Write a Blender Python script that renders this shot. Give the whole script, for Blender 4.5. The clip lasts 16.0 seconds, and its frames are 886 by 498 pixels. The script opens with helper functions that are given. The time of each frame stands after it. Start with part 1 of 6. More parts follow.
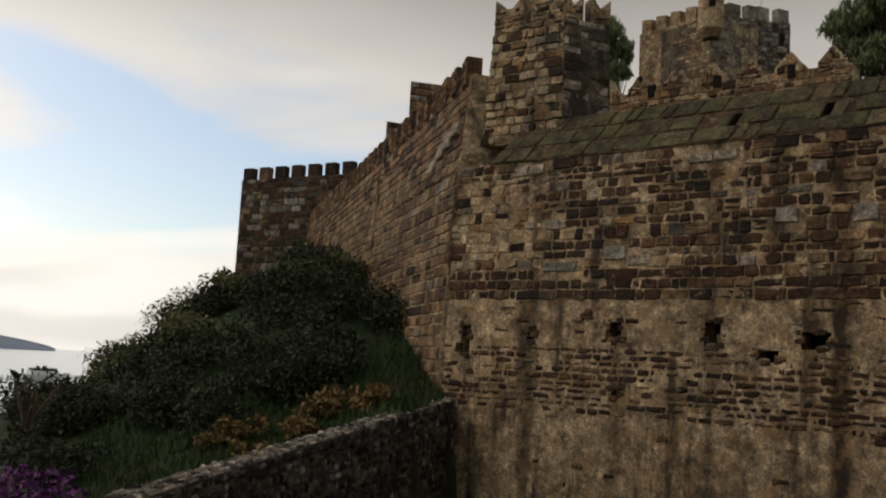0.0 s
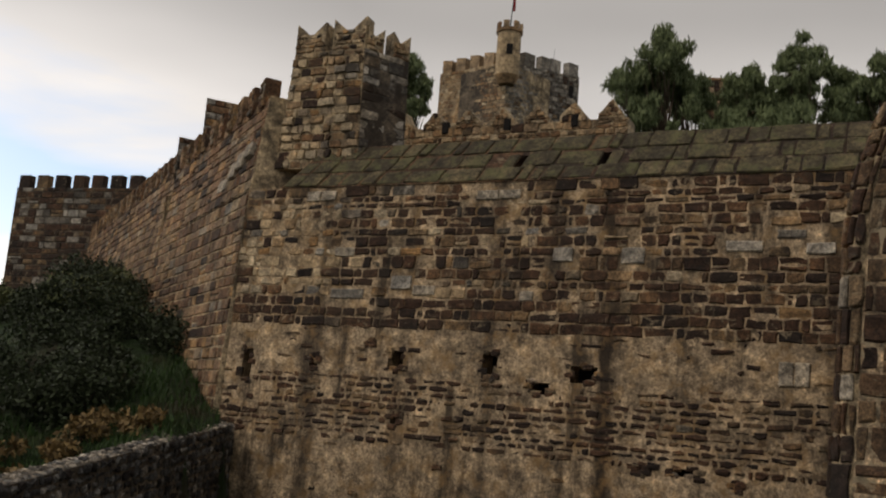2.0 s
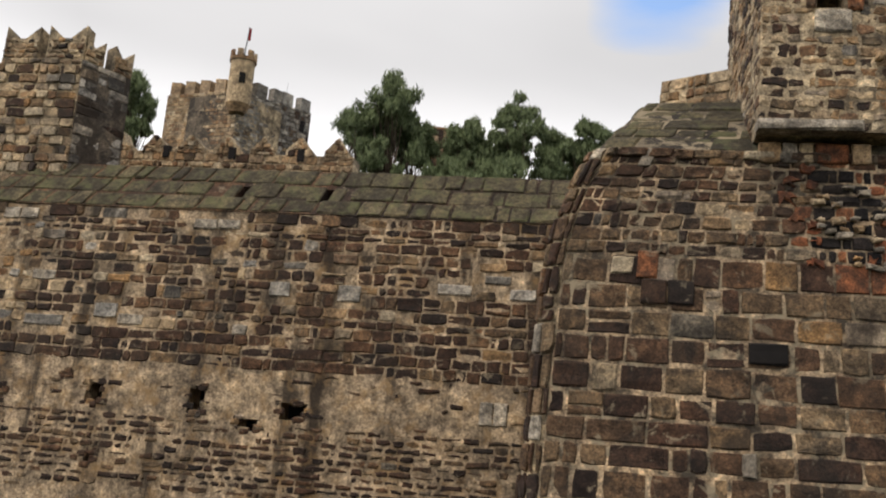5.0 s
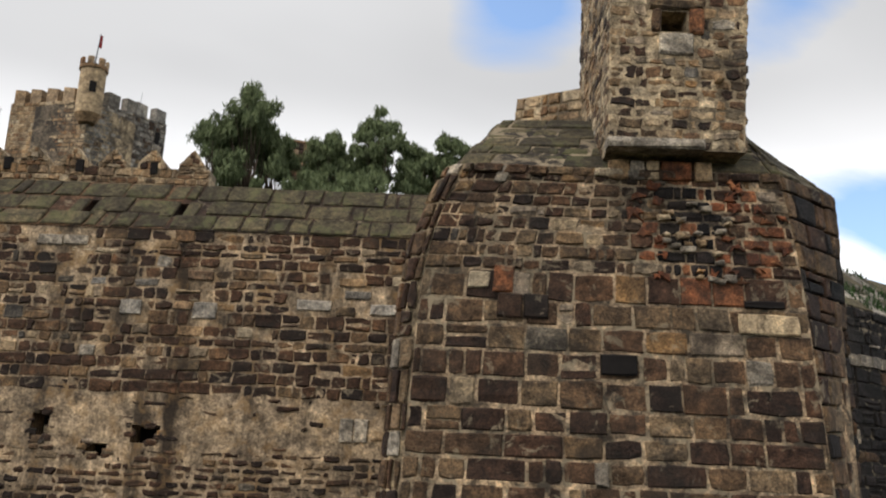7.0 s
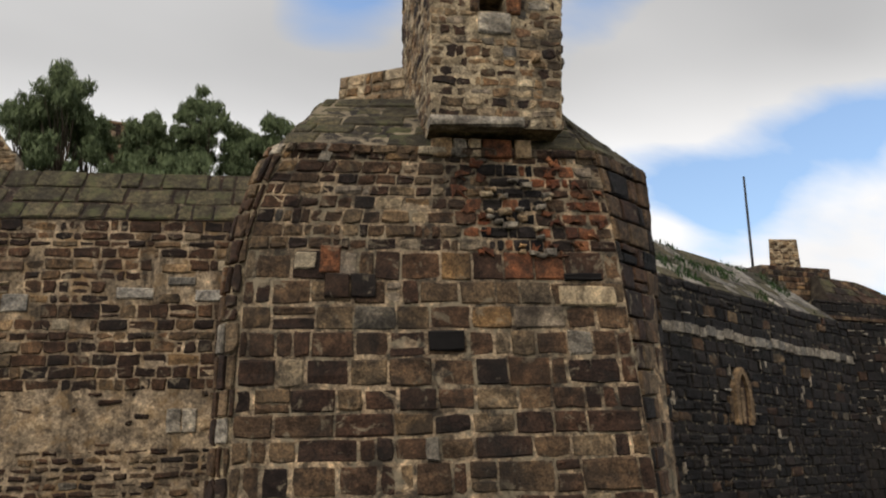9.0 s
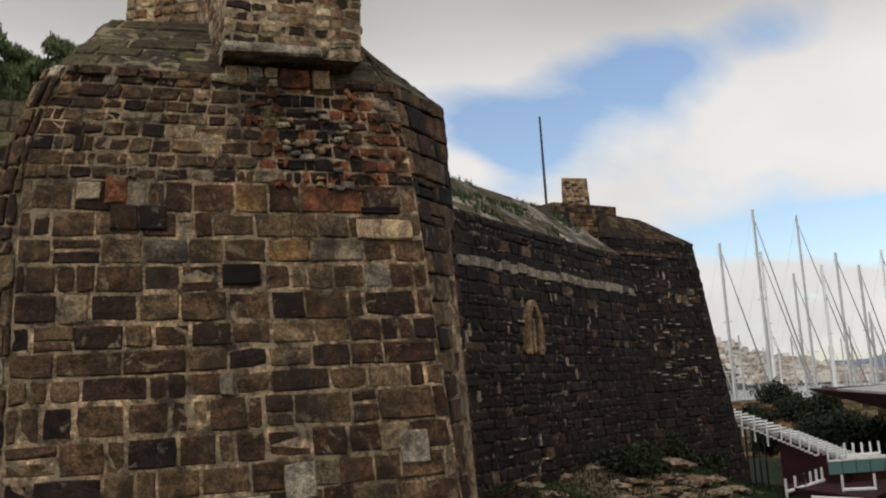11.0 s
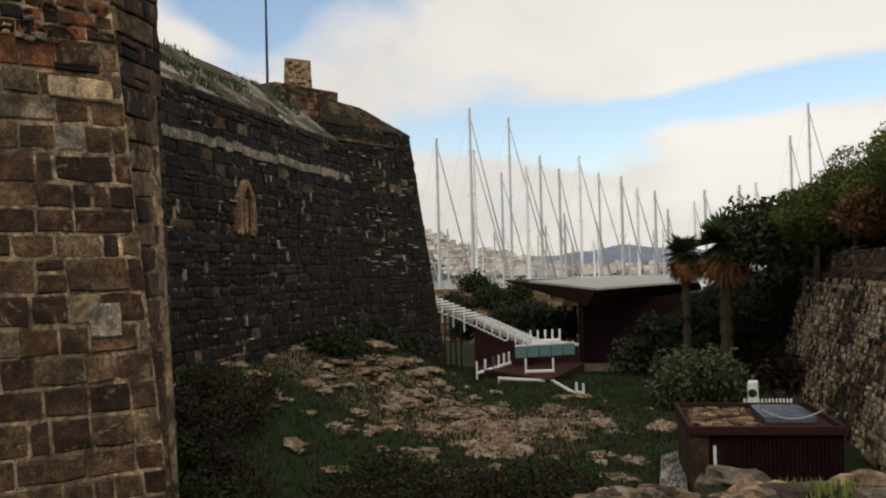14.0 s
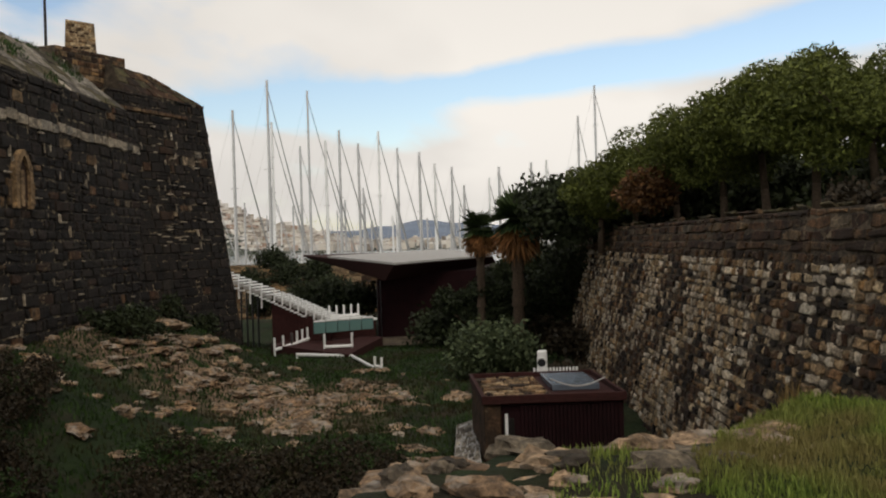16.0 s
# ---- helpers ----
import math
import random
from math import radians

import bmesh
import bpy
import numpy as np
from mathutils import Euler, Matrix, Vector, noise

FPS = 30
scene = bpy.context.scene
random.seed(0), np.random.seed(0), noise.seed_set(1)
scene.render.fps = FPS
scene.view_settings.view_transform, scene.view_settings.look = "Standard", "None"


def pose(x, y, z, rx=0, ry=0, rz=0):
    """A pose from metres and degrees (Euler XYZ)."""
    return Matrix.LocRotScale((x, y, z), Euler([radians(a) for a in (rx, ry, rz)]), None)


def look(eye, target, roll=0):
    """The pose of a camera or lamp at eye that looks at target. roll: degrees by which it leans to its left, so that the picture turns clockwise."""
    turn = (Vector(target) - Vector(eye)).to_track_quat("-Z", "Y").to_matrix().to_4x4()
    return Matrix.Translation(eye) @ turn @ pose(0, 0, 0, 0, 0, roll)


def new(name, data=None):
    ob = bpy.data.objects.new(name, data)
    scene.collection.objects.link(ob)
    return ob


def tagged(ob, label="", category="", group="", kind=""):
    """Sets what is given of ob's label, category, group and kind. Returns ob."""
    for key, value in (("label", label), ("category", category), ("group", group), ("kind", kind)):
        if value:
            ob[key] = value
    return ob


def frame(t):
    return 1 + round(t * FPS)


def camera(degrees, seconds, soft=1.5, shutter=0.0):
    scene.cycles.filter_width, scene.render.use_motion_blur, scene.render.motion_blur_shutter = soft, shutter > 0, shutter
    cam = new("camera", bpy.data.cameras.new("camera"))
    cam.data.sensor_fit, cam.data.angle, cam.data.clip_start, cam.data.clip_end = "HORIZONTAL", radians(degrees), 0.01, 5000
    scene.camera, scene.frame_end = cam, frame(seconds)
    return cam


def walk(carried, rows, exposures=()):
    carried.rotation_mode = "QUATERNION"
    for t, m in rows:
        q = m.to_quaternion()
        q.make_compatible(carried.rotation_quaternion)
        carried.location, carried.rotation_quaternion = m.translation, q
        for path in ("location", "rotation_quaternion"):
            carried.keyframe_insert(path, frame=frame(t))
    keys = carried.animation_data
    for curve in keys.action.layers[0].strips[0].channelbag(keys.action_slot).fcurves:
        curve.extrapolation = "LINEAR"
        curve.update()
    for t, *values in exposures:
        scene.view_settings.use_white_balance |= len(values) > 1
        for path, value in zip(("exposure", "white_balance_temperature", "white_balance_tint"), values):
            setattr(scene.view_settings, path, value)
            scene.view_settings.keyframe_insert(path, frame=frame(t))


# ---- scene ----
EYE = 9.0
cam = camera(49.40, 16.0, soft=2.1)
# seconds, eye, yaw to the left, pitch up, roll (degrees)
PATH = [
    (0, (-0.451, 0.016, 9.002), 7.44, 7.04, 3.06),
    (0.5, (-0.404, -0.005, 8.967), 4.84, 7.64, 3.46),
    (1, (-0.362, -0.020, 8.942), 1.91, 8.30, 3.73),
    (1.5, (-0.324, -0.029, 8.927), -1.34, 9.00, 4.13),
    (2, (-0.289, -0.034, 8.920), -4.72, 9.61, 4.48),
    (2.5, (-0.258, -0.036, 8.918), -7.92, 10.06, 4.70),
    (3, (-0.229, -0.035, 8.921), -10.90, 10.38, 4.82),
    (3.5, (-0.202, -0.031, 8.928), -13.79, 10.75, 4.77),
    (4, (-0.177, -0.027, 8.937), -16.53, 11.44, 4.74),
    (6.5, (-0.065, -0.002, 8.988), -27.09, 14.47, 3.31),
    (7, (-0.044, 0.000, 8.995), -29.39, 14.30, 2.40),
    (7.5, (-0.022, 0.001, 8.999), -31.91, 14.04, 1.30),
    (8, (0.000, 0.000, 9.000), -34.49, 13.83, 0.20),
    (8.5, (0.023, -0.003, 8.999), -37.02, 13.63, -0.71),
    (11, (0.146, -0.043, 8.952), -51.31, 8.90, -3.52),
    (11.5, (0.174, -0.055, 8.937), -54.23, 7.14, -2.95),
    (12, (0.201, -0.069, 8.920), -57.11, 5.57, -2.34),
    (12.5, (0.230, -0.082, 8.904), -60.00, 4.19, -1.83),
    (13, (0.259, -0.095, 8.889), -62.77, 3.04, -1.58),
    (13.5, (0.288, -0.108, 8.875), -65.19, 2.11, -1.37),
    (14, (0.317, -0.119, 8.864), -67.64, 1.40, -1.45),
    (14.5, (0.347, -0.129, 8.856), -70.44, 0.78, -1.45),
    (15, (0.376, -0.136, 8.854), -73.40, 0.31, -1.51),
    (15.5, (0.404, -0.139, 8.858), -76.25, -0.09, -1.61),
    (16, (0.432, -0.138, 8.870), -79.48, -0.41, -1.63),
]


def aim(eye, yaw, pitch, roll):
    a, p = radians(yaw), radians(pitch)
    ahead = Vector((-math.sin(a) * math.cos(p), math.cos(a) * math.cos(p), math.sin(p)))
    return look(eye, Vector(eye) + 2 * ahead, roll)


EXPOSURES = [(0.0, -1.15, 7000, 11), (1.0, -1.15, 7150, 12), (2.0, -0.8, 6850, 13), (3.0, -0.2, 6650, 13), (4.0, 0.1, 6550, 13), (6.5, 0.02, 6300, 11), (8.5, -0.18, 6400, 11), (11.0, -0.6, 6600, 10), (13.0, -0.62, 6800, 11), (16.0, -0.66, 6950, 11)]
walk(cam, [(t, aim(eye, yaw, pitch, roll)) for t, eye, yaw, pitch, roll in PATH], EXPOSURES)

# ---------------------------------------------------------------- world and sun
world = bpy.data.worlds.new("world")
scene.world = world
world.use_nodes = True
wt = world.node_tree
wt.nodes.clear()


def wn(kind, **values):
    n = wt.nodes.new(kind)
    for k, v in values.items():
        n.inputs[k].default_value = v
    return n


w_out = wn("ShaderNodeOutputWorld")
w_bg = wn("ShaderNodeBackground", Strength=1.05)
w_sky = wt.nodes.new("ShaderNodeTexSky")
w_sky.sky_type = "NISHITA"
w_sky.sun_disc = False
w_sky.sun_elevation = radians(38)
w_sky.sun_rotation = radians(-60)
w_skyscale = wn("ShaderNodeVectorMath")
w_skyscale.operation = "SCALE"
w_skyscale.inputs["Scale"].default_value = 0.25
wt.links.new(w_sky.outputs[0], w_skyscale.inputs[0])
w_tc = wt.nodes.new("ShaderNodeTexCoord")
w_sep = wt.nodes.new("ShaderNodeSeparateXYZ")
wt.links.new(w_tc.outputs["Generated"], w_sep.inputs[0])
# clouds lie on a high sheet: the direction divided by its height
w_h = wn("ShaderNodeMath")
w_h.operation = "MAXIMUM"
w_h.inputs[1].default_value = 0.0
wt.links.new(w_sep.outputs["Z"], w_h.inputs[0])
w_h2 = wn("ShaderNodeMath")
w_h2.operation = "ADD"
w_h2.inputs[1].default_value = 0.17
wt.links.new(w_h.outputs[0], w_h2.inputs[0])
w_div = wt.nodes.new("ShaderNodeVectorMath")
w_div.operation = "DIVIDE"
w_cmb = wt.nodes.new("ShaderNodeCombineXYZ")
for k in "XYZ":
    wt.links.new(w_h2.outputs[0], w_cmb.inputs[k])
wt.links.new(w_tc.outputs["Generated"], w_div.inputs[0])
wt.links.new(w_cmb.outputs[0], w_div.inputs[1])
w_map = wt.nodes.new("ShaderNodeMapping")
w_map.inputs["Location"].default_value = (2.6, 4.2, 0.0)
w_map.inputs["Rotation"].default_value = (0, 0, radians(25))
w_map.inputs["Scale"].default_value = (0.55, 0.9, 0.5)
wt.links.new(w_div.outputs[0], w_map.inputs[0])
w_n1 = wn("ShaderNodeTexNoise", Scale=0.95, Detail=8.0, Roughness=0.52, Distortion=0.35)
wt.links.new(w_map.outputs[0], w_n1.inputs["Vector"])
# openings between the clouds: azimuth, height, half width, half height (degrees), tilt, depth
OPENINGS = [(-30, 8.8, 15, 3.6, 3, 0.46), (-29, 14.6, 6, 1.4, -16, 0.3), (34, 29, 7, 4.5, 8, 0.42), (50, 27.5, 6, 3.0, 30, 0.3), (54, 16.5, 5, 2.2, -20, 0.25), (63, 17.8, 6, 2.8, 10, 0.22), (73, 19.8, 8, 2.4, 6, 0.22), (84, 9.4, 17, 1.3, 5, 0.42), (76, 6.6, 6, 1.7, 0, 0.28), (104, 11.8, 9, 1.6, 8, 0.36), (56, 13.0, 3, 3, 0, 0.16)]


def wmath(op, a, b=None):
    m = wt.nodes.new("ShaderNodeMath")
    m.operation = op
    for i, v in enumerate((a, b)):
        if isinstance(v, (int, float)):
            m.inputs[i].default_value = v
        elif v is not None:
            wt.links.new(v, m.inputs[i])
    return m.outputs[0]


w_az = wmath("MULTIPLY", wmath("ARCTAN2", w_sep.outputs["X"], w_sep.outputs["Y"]), 180 / math.pi)
w_el = wmath("MULTIPLY", wmath("ARCSINE", w_sep.outputs["Z"]), 180 / math.pi)
w_open = 0.0
for az_, el_, ha_, he_, tilt_, deep_ in OPENINGS:
    c_, s_ = math.cos(radians(tilt_)), math.sin(radians(tilt_))
    da_, de_ = wmath("SUBTRACT", w_az, az_), wmath("SUBTRACT", w_el, el_)
    u_ = wmath("ADD", wmath("MULTIPLY", da_, c_ / ha_), wmath("MULTIPLY", de_, s_ / ha_))
    v_ = wmath("SUBTRACT", wmath("MULTIPLY", de_, c_ / he_), wmath("MULTIPLY", da_, s_ / he_))
    q_ = wmath("ADD", wmath("MULTIPLY", u_, u_), wmath("MULTIPLY", v_, v_))
    w_open = wmath("ADD", wmath("MULTIPLY", wmath("EXPONENT", wmath("MULTIPLY", q_, -1.0)), deep_), w_open)
w_cover = wmath("SUBTRACT", wmath("SUBTRACT", wmath("MULTIPLY", w_n1.outputs[0], 1.35), 0.08), w_open)
w_mask = wt.nodes.new("ShaderNodeValToRGB")
w_mask.color_ramp.elements[0].position = 0.34
w_mask.color_ramp.elements[0].color = (0, 0, 0, 1)
w_mask.color_ramp.elements[1].position = 0.5
w_mask.color_ramp.elements[1].color = (1, 1, 1, 1)
wt.links.new(w_cover, w_mask.inputs[0])
w_n2 = wn("ShaderNodeTexNoise", Scale=1.1, Detail=4.0, Roughness=0.45)
wt.links.new(w_map.outputs[0], w_n2.inputs["Vector"])
w_cloud = wt.nodes.new("ShaderNodeValToRGB")
w_cloud.color_ramp.elements[0].position = 0.38
w_cloud.color_ramp.elements[0].color = (0.77, 0.765, 0.755, 1)
w_cloud.color_ramp.elements[1].position = 0.58
w_cloud.color_ramp.elements[1].color = (0.95, 0.94, 0.92, 1)
wt.links.new(w_n2.outputs[0], w_cloud.inputs[0])
w_mix = wt.nodes.new("ShaderNodeMix")
w_mix.data_type = "RGBA"
wt.links.new(w_mask.outputs[0], w_mix.inputs["Factor"])
wt.links.new(w_skyscale.outputs[0], w_mix.inputs["A"])
# the cloud is thinner and brighter towards the sun
w_west = wt.nodes.new("ShaderNodeVectorMath")
w_west.operation = "DOT_PRODUCT"
w_west.inputs[1].default_value = (-0.93, 0.36, 0.0)
wt.links.new(w_tc.outputs["Generated"], w_west.inputs[0])
w_glow = wn("ShaderNodeMapRange")
for k, v in (("From Min", 0.36), ("From Max", 0.8), ("To Min", 1.0), ("To Max", 1.8)):
    w_glow.inputs[k].default_value = v
wt.links.new(w_west.outputs["Value"], w_glow.inputs["Value"])
w_lit = wt.nodes.new("ShaderNodeVectorMath")
w_lit.operation = "SCALE"
wt.links.new(w_cloud.outputs[0], w_lit.inputs[0])
wt.links.new(w_glow.outputs[0], w_lit.inputs["Scale"])
# the haze makes the sky brighter towards the horizon
w_haze = wt.nodes.new("ShaderNodeValToRGB")
w_haze.color_ramp.interpolation = "EASE"
for i_, (p_, v_) in enumerate(((0.0, 0.64), (0.13, 0.71), (0.27, 0.66), (0.41, 0.38), (0.57, 0.41), (0.86, 0.58))):
    e_ = w_haze.color_ramp.elements[i_] if i_ < 2 else w_haze.color_ramp.elements.new(p_)
    e_.position, e_.color = p_, (v_, v_, v_, 1)
wt.links.new(w_sep.outputs["Z"], w_haze.inputs[0])
w_lit2 = wt.nodes.new("ShaderNodeVectorMath")
w_lit2.operation = "SCALE"
wt.links.new(w_lit.outputs[0], w_lit2.inputs[0])
wt.links.new(wmath("MULTIPLY", w_haze.outputs[0], 2.0), w_lit2.inputs["Scale"])
wt.links.new(w_lit2.outputs[0], w_mix.inputs["B"])
wt.links.new(w_mix.outputs["Result"], w_bg.inputs["Color"])
wt.links.new(w_bg.outputs[0], w_out.inputs[0])

sun = new("sun", bpy.data.lights.new("sun", "SUN"))
sun.data.energy, sun.data.angle, sun.data.color = 1.6, radians(18), (1.0, 0.93, 0.82)
# high, from the west, over the sea
sun.matrix_world = look((-40, -12, 60), (0, 12, 0))

# ---------------------------------------------------------------- materials


class Nodes:
    """A small builder for node materials."""

    def __init__(self, name, rough=0.9, metal=0.0):
        self.mat = bpy.data.materials.new(name)
        self.mat.use_nodes = True
        self.t = self.mat.node_tree
        self.bsdf = self.t.nodes["Principled BSDF"]
        self.bsdf.inputs["Roughness"].default_value = rough
        self.bsdf.inputs["Metallic"].default_value = metal
        self.bsdf.inputs["Specular IOR Level"].default_value = 0.25
        self.pos = self.t.nodes.new("ShaderNodeNewGeometry")

    def link(self, a, b):
        self.t.links.new(a, b)

    def noise(self, scale, detail=4.0, rough=0.55, stretch=None, distortion=0.0, source=None):
        n = self.t.nodes.new("ShaderNodeTexNoise")
        n.inputs["Scale"].default_value = scale
        n.inputs["Detail"].default_value = detail
        n.inputs["Roughness"].default_value = rough
        n.inputs["Distortion"].default_value = distortion
        src = source or self.pos.outputs["Position"]
        if stretch:
            m = self.t.nodes.new("ShaderNodeMapping")
            m.inputs["Scale"].default_value = stretch
            self.link(src, m.inputs[0])
            src = m.outputs[0]
        self.link(src, n.inputs["Vector"])
        return n.outputs[0]

    def ramp(self, fac, stops, constant=False):
        r = self.t.nodes.new("ShaderNodeValToRGB")
        r.color_ramp.interpolation = "CONSTANT" if constant else "LINEAR"
        e = r.color_ramp.elements
        while len(e) < len(stops):
            e.new(0.5)
        for el, (p, c) in zip(e, stops):
            el.position = p
            el.color = (*c, 1) if len(c) == 3 else c
        self.link(fac, r.inputs[0])
        return r.outputs[0]

    def math(self, op, a, b=None):
        m = self.t.nodes.new("ShaderNodeMath")
        m.operation = op
        for i, v in enumerate((a, b)):
            if v is None:
                continue
            if isinstance(v, (int, float)):
                m.inputs[i].default_value = v
            else:
                self.link(v, m.inputs[i])
        return m.outputs[0]

    def mix(self, fac, a, b, kind="MIX"):
        m = self.t.nodes.new("ShaderNodeMix")
        m.data_type = "RGBA"
        m.blend_type = kind
        for key, v in (("Factor", fac), ("A", a), ("B", b)):
            if isinstance(v, (int, float)):
                m.inputs[key].default_value = v
            elif isinstance(v, tuple):
                m.inputs[key].default_value = (*v, 1)
            else:
                self.link(v, m.inputs[key])
        return m.outputs["Result"]

    def random(self):
        """A number for each piece, whether it is an object of its own or an island of a joined mesh."""
        o = self.t.nodes.new("ShaderNodeObjectInfo")
        s = self.math("ADD", o.outputs["Random"], self.pos.outputs["Random Per Island"])
        return self.math("FRACT", s)

    def bump(self, height, strength=0.4, distance=0.02):
        b = self.t.nodes.new("ShaderNodeBump")
        b.inputs["Strength"].default_value = strength
        b.inputs["Distance"].default_value = distance
        self.link(height, b.inputs["Height"])
        self.link(b.outputs[0], self.bsdf.inputs["Normal"])

    def done(self, colour):
        if isinstance(colour, tuple):
            self.bsdf.inputs["Base Color"].default_value = (*colour, 1)
        else:
            self.link(colour, self.bsdf.inputs["Base Color"])
        return self.mat


def stone(name, stops, grain=9.0, stain=0.55, stain_scale=0.35, streak=0.5, lichen=None, bump=0.5, lime=0.0, tone=0.74, runs=(), lime_at=0.55, mottle=0.6, patch=0.5):
    """Weathered masonry: a tone for each block, grain, pits, smears of lime, dark stains and streaks of run-off."""
    n = Nodes(name)
    base = n.ramp(n.random(), [(p, tuple(0.8 * tone * v for v in c)) for p, c in stops])
    g = n.noise(grain, 6.0, 0.7)
    base = n.mix(1.0, base, n.ramp(g, [(0.3, (0.38, 0.36, 0.33)), (0.5, (1.0, 1.0, 1.0)), (0.7, (1.7, 1.66, 1.58))]), "MULTIPLY")
    fine = n.noise(grain * 4.5, 4.0, 0.65)
    base = n.mix(0.75, base, n.ramp(fine, [(0.33, (0.32, 0.3, 0.28)), (0.5, (1, 1, 1)), (0.66, (1.65, 1.6, 1.5))]), "MULTIPLY")
    if mottle:
        m = n.noise(2.3, 5.0, 0.7)
        base = n.mix(mottle, base, n.ramp(m, [(0.34, (0.42, 0.4, 0.38)), (0.5, (1, 1, 1)), (0.66, (1.6, 1.55, 1.45))]), "MULTIPLY")
    if patch:
        p = n.noise(1.1, 8.0, 0.72, stretch=(1, 1, 1.5), distortion=0.7)
        base = n.mix(patch, base, n.ramp(p, [(0.42, (0.36, 0.32, 0.29)), (0.5, (1, 0.98, 0.95)), (0.6, (1.5, 1.42, 1.3))]), "MULTIPLY")
        d = n.noise(8.0, 6.0, 0.75, distortion=0.4)
        base = n.mix(patch, base, n.ramp(d, [(0.36, (0.3, 0.28, 0.26)), (0.48, (1, 1, 1)), (0.64, (1.55, 1.5, 1.4))]), "MULTIPLY")
    if lime:
        l = n.noise(3.3, 6.0, 0.7, distortion=0.8)
        base = n.mix(n.ramp(l, [(lime_at, (0, 0, 0)), (lime_at + 0.06, (lime, lime, lime))]), base, (0.27, 0.215, 0.14))
    if stain:
        s = n.noise(stain_scale * 1.6, 7.0, 0.68, distortion=0.6)
        base = n.mix(n.ramp(s, [(0.46, (0, 0, 0)), (0.6, (stain, stain, stain))]), base, (0.02, 0.017, 0.014))
    if streak:
        k = n.noise(1.5, 6.0, 0.65, stretch=(1, 1, 0.14))
        base = n.mix(n.ramp(k, [(0.52, (0, 0, 0)), (0.64, (streak, streak, streak))]), base, (0.026, 0.019, 0.013))
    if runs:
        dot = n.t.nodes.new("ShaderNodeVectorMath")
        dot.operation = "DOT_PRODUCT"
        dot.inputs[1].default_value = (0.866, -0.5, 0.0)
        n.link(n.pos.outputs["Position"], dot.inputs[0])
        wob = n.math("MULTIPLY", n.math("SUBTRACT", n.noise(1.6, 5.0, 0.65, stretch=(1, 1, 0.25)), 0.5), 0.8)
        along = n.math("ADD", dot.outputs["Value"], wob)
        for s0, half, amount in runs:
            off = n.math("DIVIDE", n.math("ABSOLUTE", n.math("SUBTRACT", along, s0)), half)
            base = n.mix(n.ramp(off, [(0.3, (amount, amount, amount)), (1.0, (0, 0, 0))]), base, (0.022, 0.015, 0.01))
    if lichen:
        l = n.noise(2.2, 5.0, 0.65)
        base = n.mix(n.ramp(l, [(0.5, (0, 0, 0)), (0.66, (0.65, 0.65, 0.65))]), base, lichen)
    n.bump(n.mix(0.5, g, fine), bump, 0.035)
    return n.done(base)


def plain(name, colour, rough=0.6, metal=0.0, vary=0.25, scale=6.0, bump=0.15):
    n = Nodes(name, rough, metal)
    g = n.noise(scale, 5.0, 0.6)
    lo, hi = 1 - vary, 1 + vary
    c = n.mix(1.0, colour, n.ramp(g, [(0.3, (lo, lo, lo)), (0.7, (hi, hi, hi))]), "MULTIPLY")
    if bump:
        n.bump(g, bump, 0.01)
    return n.done(c)


def leafy(name, dark, light, dry=None):
    n = Nodes(name, 0.7)
    c = n.ramp(n.random(), [(0.0, dark), (1.0, light)])
    if dry:
        c = n.mix(n.ramp(n.noise(0.5, 3.0), [(0.5, (0, 0, 0)), (0.64, (0.8, 0.8, 0.8))]), c, dry)
    return n.done(c)


CREAM, TAN, OCHRE = (0.48, 0.37, 0.235), (0.32, 0.215, 0.12), (0.35, 0.205, 0.09)
BROWN, UMBER, DARK = (0.18, 0.1, 0.055), (0.09, 0.048, 0.03), (0.033, 0.022, 0.018)
GREY, PALE, SLATE = (0.25, 0.228, 0.198), (0.52, 0.475, 0.41), (0.09, 0.083, 0.075)
RUST = (0.24, 0.085, 0.04)

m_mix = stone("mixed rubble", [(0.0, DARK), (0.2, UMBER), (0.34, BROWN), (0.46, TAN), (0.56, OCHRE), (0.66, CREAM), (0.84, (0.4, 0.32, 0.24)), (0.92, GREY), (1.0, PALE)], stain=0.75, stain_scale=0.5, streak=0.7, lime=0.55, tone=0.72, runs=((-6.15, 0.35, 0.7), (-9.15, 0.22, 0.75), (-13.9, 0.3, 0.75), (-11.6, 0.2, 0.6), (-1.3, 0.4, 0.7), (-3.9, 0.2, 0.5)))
m_dark = stone("dark courses", [(0.0, DARK), (0.5, UMBER), (0.88, BROWN), (1.0, TAN)], stain=0.5, lime=0.7, lime_at=0.58, tone=0.7)
m_cream = stone("cream rubble", [(0.0, TAN), (0.25, CREAM), (0.75, (0.5, 0.42, 0.3)), (0.9, OCHRE), (1.0, BROWN)], stain=0.25, streak=0.3, lime=0.4, tone=1.02, patch=0.4)
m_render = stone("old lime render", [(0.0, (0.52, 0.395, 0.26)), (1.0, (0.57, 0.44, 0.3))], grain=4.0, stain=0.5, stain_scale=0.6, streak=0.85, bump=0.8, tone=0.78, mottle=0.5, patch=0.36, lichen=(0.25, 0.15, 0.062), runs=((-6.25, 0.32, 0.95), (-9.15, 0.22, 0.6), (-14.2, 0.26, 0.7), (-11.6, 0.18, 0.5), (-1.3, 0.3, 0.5)))
